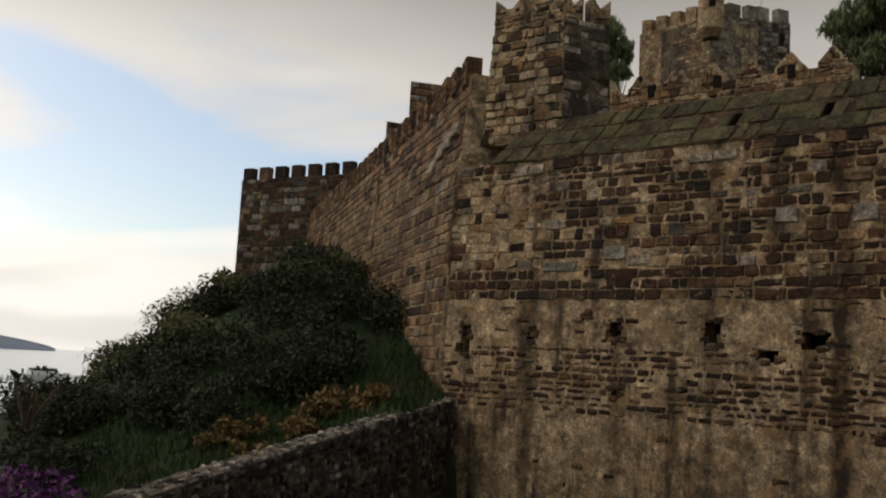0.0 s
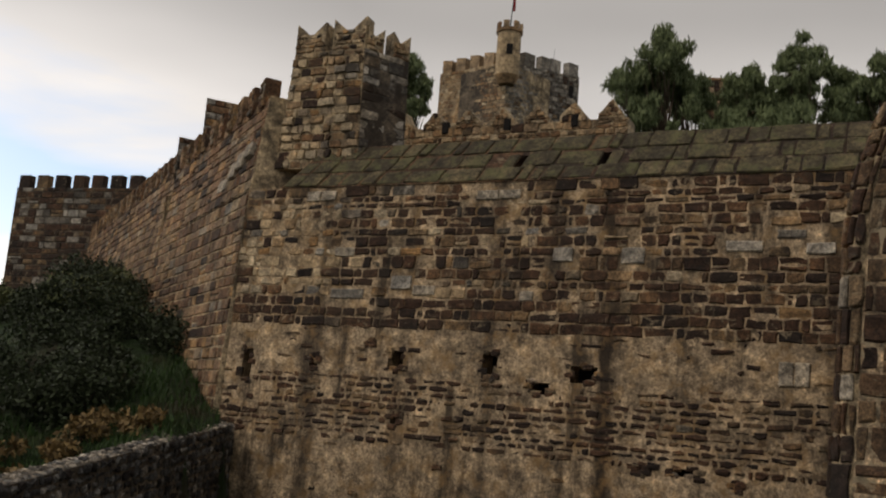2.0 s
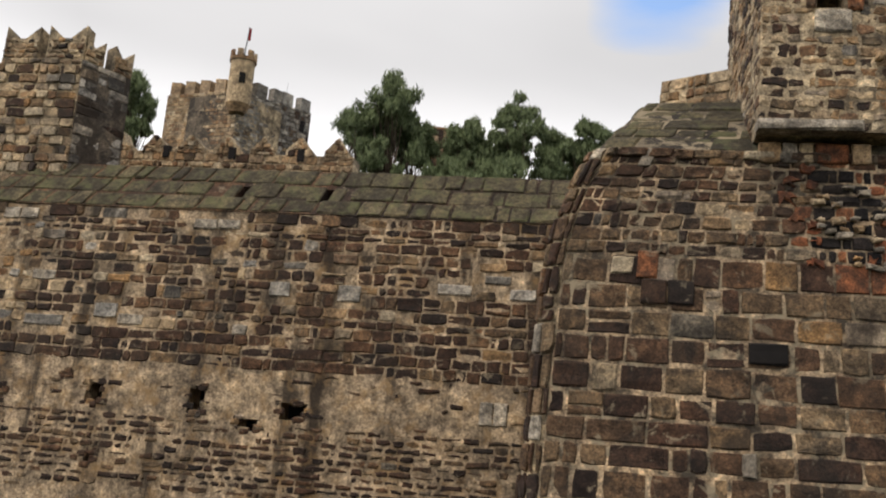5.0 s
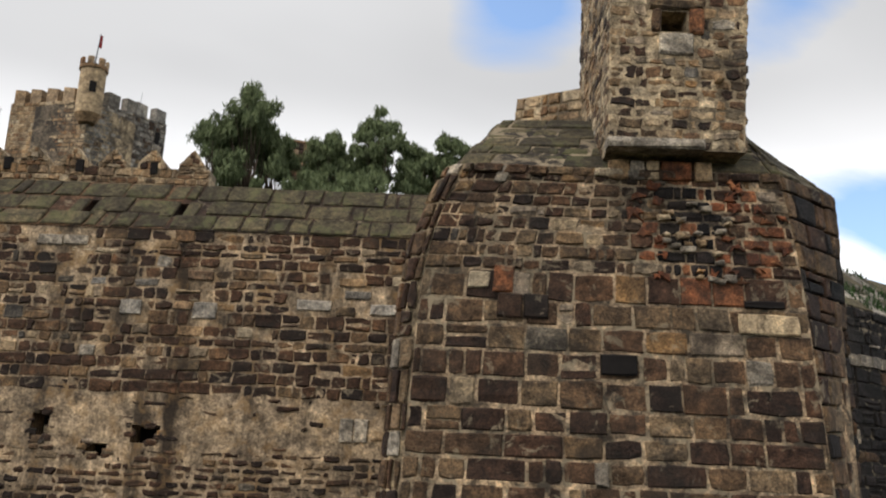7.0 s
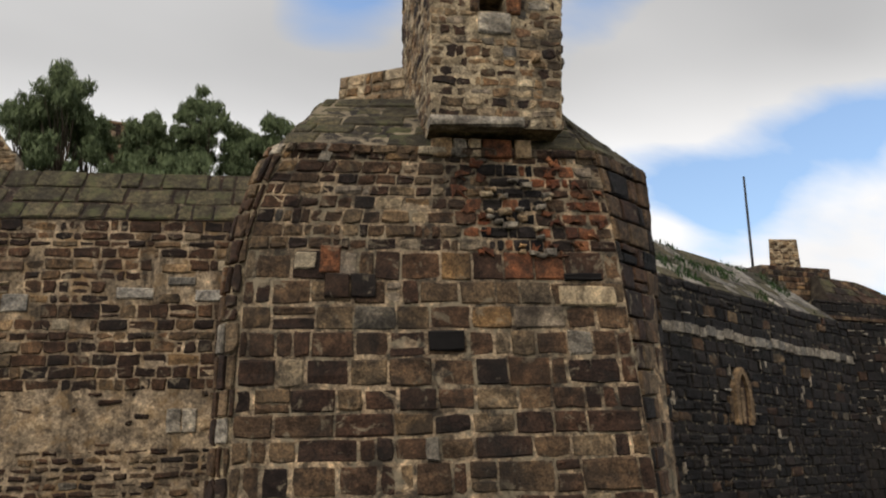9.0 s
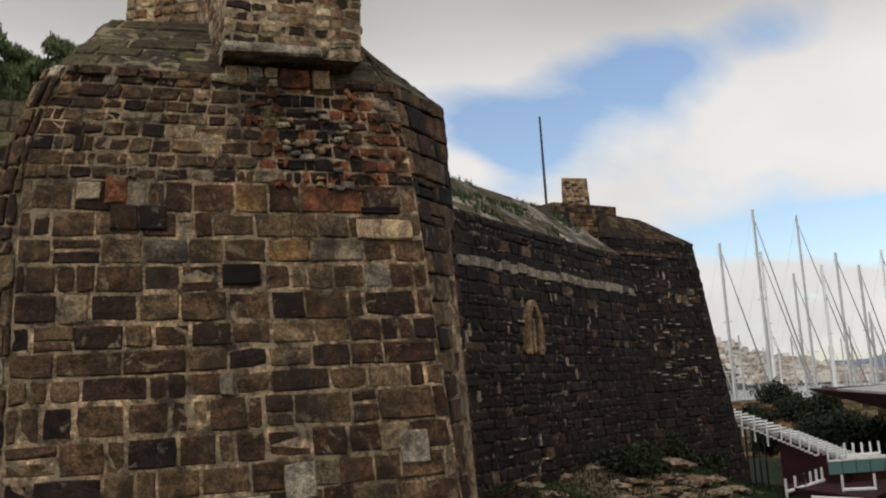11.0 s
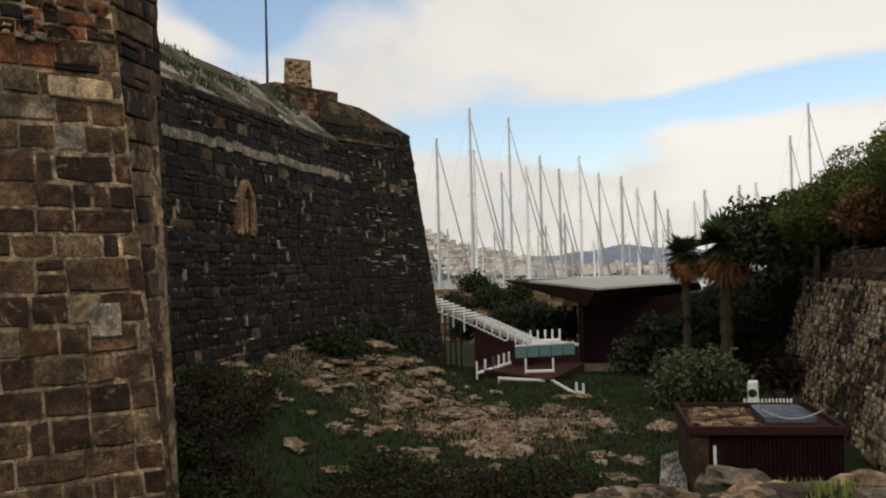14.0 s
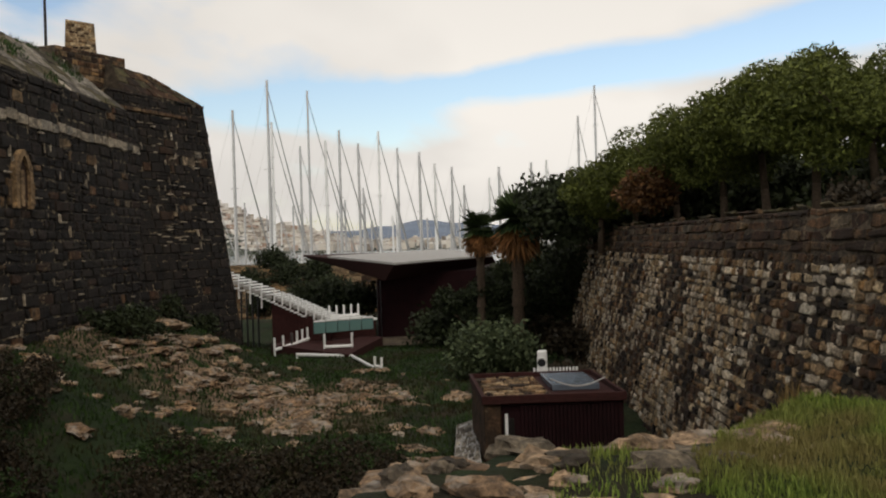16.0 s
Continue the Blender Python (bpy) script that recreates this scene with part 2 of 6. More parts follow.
m_ashlar = stone("brown ashlar", [(0.0, DARK), (0.14, UMBER), (0.4, (0.13, 0.08, 0.048)), (0.65, (0.175, 0.112, 0.064)), (0.85, (0.225, 0.158, 0.094)), (0.94, (0.27, 0.195, 0.12)), (1.0, (0.19, 0.165, 0.13))], grain=6.0, stain=0.65, stain_scale=0.9, streak=0.35, bump=1.3, lime=0.7, lime_at=0.6, tone=0.82, mottle=0.7, patch=0.5)
m_scarp = stone("pale limestone", [(0.0, (0.36, 0.3, 0.23)), (0.5, (0.5, 0.44, 0.36)), (1.0, (0.58, 0.54, 0.47))], stain=0.45, stain_scale=1.4, streak=0.3, tone=1.15)
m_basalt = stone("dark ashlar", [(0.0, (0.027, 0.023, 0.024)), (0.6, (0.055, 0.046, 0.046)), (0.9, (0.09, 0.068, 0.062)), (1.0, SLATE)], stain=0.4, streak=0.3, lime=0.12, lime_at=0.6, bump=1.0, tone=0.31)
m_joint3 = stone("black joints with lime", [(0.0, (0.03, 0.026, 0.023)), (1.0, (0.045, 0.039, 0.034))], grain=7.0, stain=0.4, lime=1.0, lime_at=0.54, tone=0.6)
m_wall0 = stone("ochre courses", [(0.0, UMBER), (0.3, BROWN), (0.6, (0.25, 0.165, 0.105)), (0.85, TAN), (0.93, OCHRE), (1.0, GREY)], stain=0.45, streak=0.5, lime=0.7, tone=1.1)
m_mortar = stone("lime mortar", [(0.0, (0.4, 0.32, 0.21)), (1.0, (0.46, 0.37, 0.25))], grain=7.0, stain=0.7, stain_scale=0.55, streak=0.6, tone=1.0)
m_mortar_d = stone("grey mortar", [(0.0, (0.13, 0.105, 0.08)), (1.0, (0.2, 0.165, 0.125))], grain=7.0, stain=0.75, stain_scale=0.6, streak=0.6)
m_joint = stone("patchy dark mortar", [(0.0, (0.05, 0.042, 0.034)), (1.0, (0.08, 0.066, 0.052))], grain=7.0, stain=0.6, stain_scale=0.6, streak=0.4, lime=1.0, lime_at=0.46)
m_joint2 = stone("patchy lime mortar", [(0.0, (0.4, 0.29, 0.185)), (1.0, (0.5, 0.38, 0.255))], grain=7.0, stain=0.85, stain_scale=1.6, streak=0.4, lime=1.0, lime_at=0.5, tone=0.88, patch=0.7)
m_cap = stone("lichened slabs", [(0.0, (0.085, 0.07, 0.045)), (0.3, (0.13, 0.112, 0.066)), (0.7, (0.165, 0.14, 0.08)), (1.0, (0.2, 0.165, 0.1))], stain=0.4, stain_scale=1.0, streak=0.15, lichen=(0.1, 0.1, 0.042), bump=0.6, mottle=0.45, tone=0.6)
m_pale = stone("pale marble", [(0.0, (0.45, 0.395, 0.32)), (1.0, (0.53, 0.475, 0.395))], stain=0.45, stain_scale=1.2, streak=0.35, tone=0.74)
m_rust = stone("red plaster", [(0.0, (0.2, 0.065, 0.03)), (1.0, (0.34, 0.15, 0.07))], stain=0.7, stain_scale=1.6, streak=0.3, lime=0.5, lime_at=0.6, tone=0.95)
# near-black that paints the shade inside holes, slits, windows and the doorway
m_hole = plain("painted hole shade", (0.012, 0.01, 0.009), 1.0)
m_keep = stone("tan ashlar", [(0.0, BROWN), (0.3, TAN), (0.8, (0.36, 0.27, 0.18)), (1.0, CREAM)], stain=0.3, streak=0.2, tone=0.95)
m_keepg = stone("grey rubble", [(0.0, SLATE), (0.4, GREY), (0.8, (0.32, 0.305, 0.28)), (1.0, PALE)], stain=0.3, streak=0.2, tone=0.9)
m_cobble = stone("dark cobble", [(0.0, (0.03, 0.03, 0.031)), (0.6, (0.1, 0.1, 0.102)), (1.0, (0.22, 0.22, 0.215))], stain=0.3, streak=0)
m_rock = stone("limestone rock", [(0.0, (0.36, 0.235, 0.145)), (1.0, (0.46, 0.34, 0.235))], grain=3.0, tone=0.66, stain=0.75, stain_scale=2.2, streak=0, lichen=(0.38, 0.35, 0.31), bump=1.0)
m_white = plain("white paint", (0.75, 0.76, 0.76), 0.45, vary=0.12)
houses_ = Nodes("pale house walls", 0.8)
m_house = houses_.done(houses_.ramp(houses_.random(), [(0.0, (0.2, 0.17, 0.15)), (0.25, (0.42, 0.38, 0.33)), (0.5, (0.62, 0.58, 0.52)), (0.8, (0.74, 0.73, 0.71)), (1.0, (0.36, 0.24, 0.18))]))
m_maroon = plain("maroon cladding", (0.012, 0.0022, 0.0034), 1.0, vary=0.3, scale=2.0)
m_rustbeam = plain("red-brown soffit", (0.033, 0.009, 0.008), 0.85, vary=0.3)
m_greyroof = plain("grey roofing", (0.34, 0.33, 0.32), 0.6, vary=0.15)
m_darkmetal = plain("dark metal", (0.03, 0.03, 0.032), 0.4, 0.6)
m_steel = plain("galvanised steel", (0.45, 0.45, 0.45), 0.35, 0.8)
m_glass = plain("green glass", (0.12, 0.22, 0.21), 0.08, vary=0.05, bump=0)
m_flag = plain("red flag cloth", (0.2, 0.02, 0.02), 0.8)
m_bark = plain("bark", (0.07, 0.05, 0.035), 0.95, vary=0.4, scale=12)
m_bush = leafy("dark scrub leaves", (0.01, 0.014, 0.006), (0.03, 0.042, 0.015))
m_scrub = leafy("pale scrub leaves", (0.05, 0.06, 0.025), (0.12, 0.13, 0.05))
m_pine = leafy("pine needles", (0.045, 0.058, 0.012), (0.115, 0.135, 0.024))
m_pepper = leafy("pepper tree leaves", (0.055, 0.075, 0.032), (0.17, 0.205, 0.09))
m_olive = leafy("grey-green leaves", (0.03, 0.045, 0.022), (0.09, 0.115, 0.055))
m_palm = leafy("palm fronds", (0.02, 0.035, 0.012), (0.06, 0.09, 0.03))
m_palmdry = leafy("dry palm fronds", (0.1, 0.045, 0.017), (0.3, 0.14, 0.05))
m_grass = leafy("grass blades", (0.05, 0.09, 0.014), (0.2, 0.26, 0.048), dry=(0.17, 0.13, 0.05))
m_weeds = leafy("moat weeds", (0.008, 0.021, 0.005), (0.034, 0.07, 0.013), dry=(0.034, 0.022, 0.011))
m_autumn = leafy("rust-brown leaves", (0.05, 0.025, 0.01), (0.14, 0.066, 0.022))
m_drygrass = leafy("dry grass", (0.07, 0.045, 0.018), (0.22, 0.145, 0.055))
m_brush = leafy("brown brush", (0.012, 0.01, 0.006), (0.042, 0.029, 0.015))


def ground_material():
    n = Nodes("earth and grass", 0.95)
    big = n.noise(0.35, 6.0, 0.6)
    mid = n.noise(2.5, 6.0, 0.65)
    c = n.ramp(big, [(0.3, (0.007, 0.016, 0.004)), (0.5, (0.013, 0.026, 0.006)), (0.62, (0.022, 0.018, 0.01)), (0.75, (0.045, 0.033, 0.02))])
    c = n.mix(1.0, c, n.ramp(mid, [(0.3, (0.5, 0.5, 0.5)), (0.7, (1.5, 1.45, 1.4))]), "MULTIPLY")
    # a strip of bare limestone crosses the moat
    sep = n.t.nodes.new("ShaderNodeSeparateXYZ")
    n.link(n.pos.outputs["Position"], sep.inputs[0])
    across = n.ramp(n.math("DIVIDE", n.math("ABSOLUTE", n.math("SUBTRACT", sep.outputs["X"], 34.5)), 6.0), [(0.45, (1, 1, 1)), (1.0, (0, 0, 0))])
    along = n.ramp(n.math("DIVIDE", sep.outputs["Y"], 30.0), [(0.24, (0, 0, 0)), (0.32, (1, 1, 1))])
    bare = n.ramp(n.noise(0.55, 7.0, 0.7, distortion=0.5), [(0.43, (0, 0, 0)), (0.5, (1, 1, 1))])
    grit = n.noise(4.0, 7.0, 0.75)
    rock_c = n.ramp(grit, [(0.36, (0.03, 0.021, 0.014)), (0.5, (0.15, 0.1, 0.066)), (0.66, (0.27, 0.2, 0.14))])
    c = n.mix(n.math("MULTIPLY", n.math("MULTIPLY", across, along), bare), c, rock_c)
    n.bump(n.mix(0.5, mid, grit), 0.9, 0.2)
    return n.done(c)


m_ground = ground_material()


def water_material():
    n = Nodes("sea water", 0.12)
    n.bsdf.inputs["Specular IOR Level"].default_value = 0.5
    w = n.noise(0.6, 4.0, 0.6, stretch=(1, 2.5, 1))
    n.bump(w, 0.25, 0.2)
    return n.done((0.05, 0.085, 0.1))


m_water = water_material()
# distant haze is painted into the hills as a blue-grey base colour
m_hill = plain("far hills with painted haze", (0.16, 0.2, 0.27), 1.0, vary=0.2, scale=0.01, bump=0)
m_townhill = plain("town hillside", (0.06, 0.068, 0.055), 1.0, vary=0.6, scale=0.02, bump=0)

# ---------------------------------------------------------------- building helpers
rng = random.Random(7)


def mesh_of(name, verts, faces, mats, idx=None, smooth=False):
    me = bpy.data.meshes.new(name)
    me.from_pydata([tuple(v) for v in verts], [], faces)
    for m in mats if isinstance(mats, (list, tuple)) else [mats]:
        me.materials.append(m)
    if idx is not None:
        me.polygons.foreach_set("material_index", idx)
    if smooth:
        me.polygons.foreach_set("use_smooth", [True] * len(faces))
    me.update()
    return me


def put(name, verts, faces, mats, parent=None, label="", idx=None, smooth=False):
    ob = new(name, mesh_of(name, verts, faces, mats, idx, smooth))
    ob.parent = parent
    if label:
        tagged(ob, label)
    return ob


def part(name, bm, material, parent=None, label="", smooth=False):
    me = bpy.data.meshes.new(name)
    if smooth:
        for f in bm.faces:
            f.smooth = True
    bm.to_mesh(me)
    bm.free()
    me.materials.append(material)
    ob = new(name, me)
    ob.parent = parent
    if label:
        tagged(ob, label)
    return ob


def empty(name, place, rz=0.0):
    ob = new(name)
    ob.matrix_world = pose(*place, 0, 0, rz)
    return ob


def box(bm, x0, y0, z0, x1, y1, z1, bevel=0.0):
    """A box, its edges bevelled, added to bm."""
    made = bmesh.ops.create_cube(bm, size=1.0)["verts"]
    for v in made:
        v.co = Vector((x0 + (v.co.x + 0.5) * (x1 - x0), y0 + (v.co.y + 0.5) * (y1 - y0), z0 + (v.co.z + 0.5) * (z1 - z0)))
    if bevel:
        edges = list({e for v in made for e in v.link_edges})
        bmesh.ops.bevel(bm, geom=edges, offset=bevel, segments=1, affect="EDGES")
    return bm


def tube(bm, a, b, r0, r1=None, seg=8):
    a, b = Vector(a), Vector(b)
    r1 = r0 if r1 is None else r1
    d = b - a
    m = Matrix.Translation((a + b) / 2) @ d.to_track_quat("Z", "Y").to_matrix().to_4x4()
    bmesh.ops.create_cone(bm, cap_ends=True, segments=seg, radius1=r0, radius2=r1, depth=d.length, matrix=m)
    return bm


def solid(name, rings, mats, parent=None, label=""):
    """A closed body from rings of corners, bottom ring first."""
    verts, faces, n = [v for r in rings for v in r], [], len(rings[0])
    for k in range(len(rings) - 1):
        for i in range(n):
            j = (i + 1) % n
            faces.append((k * n + i, k * n + j, (k + 1) * n + j, (k + 1) * n + i))
    faces.append(tuple(reversed(range(n))))
    faces.append(tuple((len(rings) - 1) * n + i for i in range(n)))
    return put(name, verts, faces, mats, parent, label)


class Quad:
    """A wall's face between four corners: bottom left and right, top right and left, seen from outside."""

    def __init__(self, a, b, c, d):
        self.c = [Vector(v) for v in (a, b, c, d)]
        a, b, c, d = self.c
        self.w, self.h = (b - a).length, (d - a).length
        self.n = (b - a).cross(d - a).normalized()

    def at(self, u, v, out=0.0):
        a, b, c, d = self.c
        return (a * (1 - u) + b * u) * (1 - v) + (d * (1 - u) + c * u) * v + self.n * out


def block_mesh(q, u0, u1, v0, v1, depth, bev, jit, r, back=-0.06):
    """One hewn block with an uneven outline and chipped edges: three rings of eight and a face."""
    j = lambda k: r.uniform(-k, k)  # noqa: E731
    um, vm = (u0 + u1) / 2 + (u1 - u0) * j(0.15), (v0 + v1) / 2 + (v1 - v0) * j(0.12)
    us, vs = (u0, um, u1, u1, u1, um, u0, u0), (v0, v0, v0, vm, v1, v1, v1, vm)
    su, sv = (1, 0, -1, -1, -1, 0, 1, 1), (1, 1, 1, 0, -1, -1, -1, 0)
    bu, bv = bev / q.w, bev / q.h
    cut = [r.uniform(0.0, 0.55) if k % 2 == 0 else 0.0 for k in range(8)]
    jj = [(j(jit) / q.w + a * bu * c, j(jit) / q.h + b * bv * c) for a, b, c in zip(su, sv, cut)]
    ring0 = [q.at(u + du, v + dv, back) for u, v, (du, dv) in zip(us, vs, jj)]
    ring1 = [q.at(u + du, v + dv, depth - bev) for u, v, (du, dv) in zip(us, vs, jj)]
    ring2 = [q.at(u + du + a * bu * r.uniform(0.5, 1.6), v + dv + b * bv * r.uniform(0.5, 1.6), depth + j(bev * 0.5)) for u, v, (du, dv), a, b in zip(us, vs, jj, su, sv)]
    return ring0 + ring1 + ring2


BLOCK_FACES = [(k, (k + 1) % 8, 8 + (k + 1) % 8, 8 + k) for k in range(8)] + [(8 + k, 8 + (k + 1) % 8, 16 + (k + 1) % 8, 16 + k) for k in range(8)] + [tuple(range(16, 24))]


def masonry(parent, q, course, width, mat_of, gap=0.02, proud=(0.02, 0.05), bev=0.018, jit=0.01, seed=1, near=None, limit=300, skip=None, name="stone_block", size_of=None, missing=0.0, split=0.1):
    """Courses of blocks on a face. mat_of(u, v, r) gives a material or None; near(u, v) picks those that are objects of their own."""
    r = random.Random(seed)
    verts, faces, idx, mats, v, made = [], [], [], [], 0.0, 0
    while v < q.h - 0.05:
        ch, wd, jo = course, width, gap
        if size_of:
            ch, wd, *more = size_of(v / q.h, r)
            jo = more[0] if more else gap
        h = min(ch * r.uniform(0.82, 1.18), q.h - v)
        if q.h - v - h < 0.08:
            h = q.h - v
        u = -r.uniform(0, wd)
        while u < q.w:
            w = wd * r.choice((0.45, 0.7, 0.9, 1.0, 1.15, 1.5))
            a, b = max(u, 0.0), min(u + w, q.w)
            u += w
            if b - a < 0.06:
                continue
            pieces = [(v, v + h)]
            if h > 0.3 and r.random() < split:
                m = v + h * r.uniform(0.4, 0.6)
                pieces = [(v, m), (m, v + h)]
            for p0, p1 in pieces:
                um, vm = (a + b) / 2 / q.w, (p0 + p1) / 2 / q.h
                m = mat_of(um, vm, r)
                if m is None or r.random() < missing or (skip and skip(um, vm)):
                    continue
                g = jo * r.uniform(0.6, 1.6) / 2
                bb = min(bev * r.uniform(0.7, 1.6), (b - a) * 0.2, (p1 - p0) * 0.2)
                vv = block_mesh(q, (a + g) / q.w, (b - g) / q.w, (p0 + g) / q.h, (p1 - g) / q.h, r.uniform(*proud), bb, jit, r)
                if near and made < limit and near(um, vm):
                    put(name, vv, BLOCK_FACES, m, parent)
                    made += 1
                    continue
                if m not in mats:
                    mats.append(m)
                k, mi = len(verts), mats.index(m)
                verts += vv
                faces += [tuple(i + k for i in f) for f in BLOCK_FACES]
                idx += [mi] * len(BLOCK_FACES)
        v += h
    if faces:
        ob = put(name + "s", verts, faces, mats, parent, idx=idx)
        tagged(ob, kind="stuff")


def wall(name, q, thick, mat, label, down=0.0):
    """The wall's core, to which the blocks are fixed."""
    a, b, c, d = q.c
    inward = Vector((-q.n.x, -q.n.y, 0)).normalized() * thick
    a, b = a - Vector((0, 0, down)), b - Vector((0, 0, down))
    ob = solid(name, [[a, b, b + inward, a + inward], [d, c, c + inward, d + inward]], mat)
    return tagged(ob, label, "wall", kind="structure")


def pierced(name, q, thick, mat, label, holes, m_in, deep=0.7):
    """A wall's core with recesses: holes are (s0, s1, z0, z1) as shares of the face."""
    us = sorted({0.0, 1.0, *(h[0] for h in holes), *(h[1] for h in holes)})
    vs = sorted({0.0, 1.0, *(h[2] for h in holes), *(h[3] for h in holes)})
    verts, faces, idx = [], [], []

    def quad(ps, m):
        k = len(verts)
        verts.extend(ps)
        faces.append((k, k + 1, k + 2, k + 3))
        idx.append(m)

    for u0, u1 in zip(us, us[1:]):
        for v0, v1 in zip(vs, vs[1:]):
            um, vm = (u0 + u1) / 2, (v0 + v1) / 2
            if not any(h[0] < um < h[1] and h[2] < vm < h[3] for h in holes):
                quad([q.at(u0, v0), q.at(u1, v0), q.at(u1, v1), q.at(u0, v1)], 0)
    for u0, u1, v0, v1 in holes:
        f = [q.at(u0, v0), q.at(u1, v0), q.at(u1, v1), q.at(u0, v1)]
        b = [p - q.n * deep for p in f]
        for i in range(4):
            j = (i + 1) % 4
            quad([f[j], f[i], b[i], b[j]], 0)
        quad(b, 1)
    inward = Vector((-q.n.x, -q.n.y, 0)).normalized() * thick
    a, b, c, d = q.c
    e, f, g, h = (p + inward for p in q.c)
    for ps in ([b, f, g, c], [f, e, h, g], [e, a, d, h], [d, c, g, h], [a, e, f, b]):
        quad(ps, 0)
    ob = put(name, verts, faces, [mat, m_in], idx=idx)
    return tagged(ob, label, "wall", kind="structure")


def lone(parent, q, s0, s1, z0, z1, mat, proud=0.05, name="stone_block", label="", seed=0, bev=0.02, s_off=0.0):
    """One block by metres along the face and height above its foot."""
    return put(name, block_mesh(q, (s0 - s_off) / q.w, (s1 - s_off) / q.w, z0, z1, proud, bev, 0.008, random.Random(seed)), BLOCK_FACES, mat, parent, label)


def xy(az, r, z=0.0):
    """A place from the azimuth (degrees from +y to the right), the distance from the middle of the walk and the height above the sea."""
    a = radians(az)
    return Vector((math.sin(a) * r, math.cos(a) * r, z))


def pick(*pairs):
    """A chance choice of materials by weight."""
    def choose(u, v, r):
        k = r.random() * sum(w for _, w in pairs)
        for m, w in pairs:
            k -= w
            if k <= 0:
                return m
        return pairs[-1][0]
    return choose


def fbm(x, y, s=1.0, o=4):
    return noise.fractal(Vector((x * s, y * s, 3.7)), 1.0, 2.0, o)


# ---------------------------------------------------------------- the plan
N1, T1 = Vector((0.5, 0.866, 0)), Vector((0.866, -0.5, 0))      # curtain wall: outward of the eye, along
N2, T2 = Vector((-0.1564, 0.9877, 0)), Vector((0.9877, 0.1564, 0))  # second curtain
NR, TR = Vector((0.1736, -0.9848, 0)), Vector((0.9848, 0.1736, 0))  # counterscarp
Z_P2 = EYE + 6.15


def on(n, t, d, s, z):
    p = n * d + t * s
    return Vector((p.x, p.y, z))


D1, D2, DR, DB = 22.0, 15.0, 6.6, 13.2


# ---------------------------------------------------------------- ground
def smoothstep(a, b, x):
    k = min(max((x - a) / (b - a), 0), 1)
    return k * k * (3 - 2 * k)


def ground_height(x, y):
    """The mound on which the camera stands, the moat, the scrub slope, the shore."""
    d = math.hypot(x, y)
    az = math.degrees(math.atan2(x, y))
    moat = 3.0 + 0.25 * fbm(x, y, 0.25)
    p = Vector((x, y, 0))
    # rubble banked against the second curtain and the far bastion
    to2 = D2 - p.dot(N2)
    s2 = p.dot(T2)
    moat += 2.9 * smoothstep(9.0, 0.0, to2) * smoothstep(10, 22, s2) * (1 - smoothstep(43, 51, s2))
    # the mound by the counterscarp
    rim = 7.0 + 1.1 * smoothstep(74, 84, az) + 2.0 * smoothstep(93, 101, az)
    near = smoothstep(rim + 1.4, rim - 0.6, d + 0.5 * fbm(x, y, 0.4))
    z = moat * (1 - near) + (EYE - 1.72 + 0.12 * fbm(x, y, 0.9)) * near
    # the scrub slope that falls to the sea on the left
    if az < 10 and x < 8:
        left = 1.0 if (x + 3.35) * -13.9 - (y - 26.8) * -2.5 > 0 else 0.0
        ridge = EYE - 3.4 + 7.0 * math.exp(-((az + 15.5) / 11.5) ** 2) * smoothstep(17, 46, d) - 1.2 * smoothstep(-20, -34, az) + 1.4 * math.exp(-((az + 9) / 5.0) ** 2)
        ridge = ridge * (1 - smoothstep(55, 85, d)) - 2.0 * smoothstep(55, 85, d)
        z = z * (1 - left * (1 - near)) + (ridge + 0.35 * fbm(x, y, 0.3)) * left * (1 - near)
    # behind the curtain the castle's own hill
    if p.dot(N1) > D1 + 1.5 and -6 < az < 33:
        z = 12.0
    # out to the shore
    far = smoothstep(75, 110, d)
    z = z * (1 - far) + (1.2 if az > 60 else -1.5) * far
    if az > 86 and x > 0:
        q = p.dot(NR)
        if q > DR + 1.2:
            z = EYE - 0.6 + 0.1 * fbm(x, y, 0.5)
    return z - 4.0 * smoothstep(112, 135, d)


def sheet(name, f, lines, mat):
    xs, ys = lines
    verts = [(x, y, f(x, y)) for y in ys for x in xs]
    w = len(xs)
    faces = [(j * w + i, j * w + i + 1, (j + 1) * w + i + 1, (j + 1) * w + i) for j in range(len(ys) - 1) for i in range(w - 1)]
    return put(name, verts, faces, mat, smooth=True)


def steps(a, b, n):
    return [a + (b - a) * i / n for i in range(n + 1)]


gx = steps(-140, -40, 25)[:-1] + steps(-40, 60, 200)[:-1] + steps(60, 140, 40)
gy = steps(-60, -12, 12)[:-1] + steps(-12, 40, 130)[:-1] + steps(40, 140, 50)
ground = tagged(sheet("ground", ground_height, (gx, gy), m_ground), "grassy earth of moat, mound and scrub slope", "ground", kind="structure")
sea = put("water", [(-4500, -4500, 0), (4500, -4500, 0), (4500, 4500, 0), (-4500, 4500, 0)], [(0, 1, 2, 3)], m_water)
tagged(sea, "calm grey-blue sea reaching the horizon", "sea", kind="structure")

# ---------------------------------------------------------------- curtain wall
Z_PAR = EYE + 5.82
Z0 = 1.5
q1 = Quad(on(N1, T1, D1 - 0.25, -17.75, Z0), on(N1, T1, D1 - 0.25, 2.0, Z0), on(N1, T1, D1, 2.0, Z_PAR), on(N1, T1, D1, -17.0, Z_PAR))


def vz(z):
    return (z + EYE - Z0) / (Z_PAR - Z0)


def zrel(v):
    return Z0 + v * (Z_PAR - Z0) - EYE


def left_end(v):
    """The battered left corner of the curtain."""
    return -17.75 + 0.75 * v


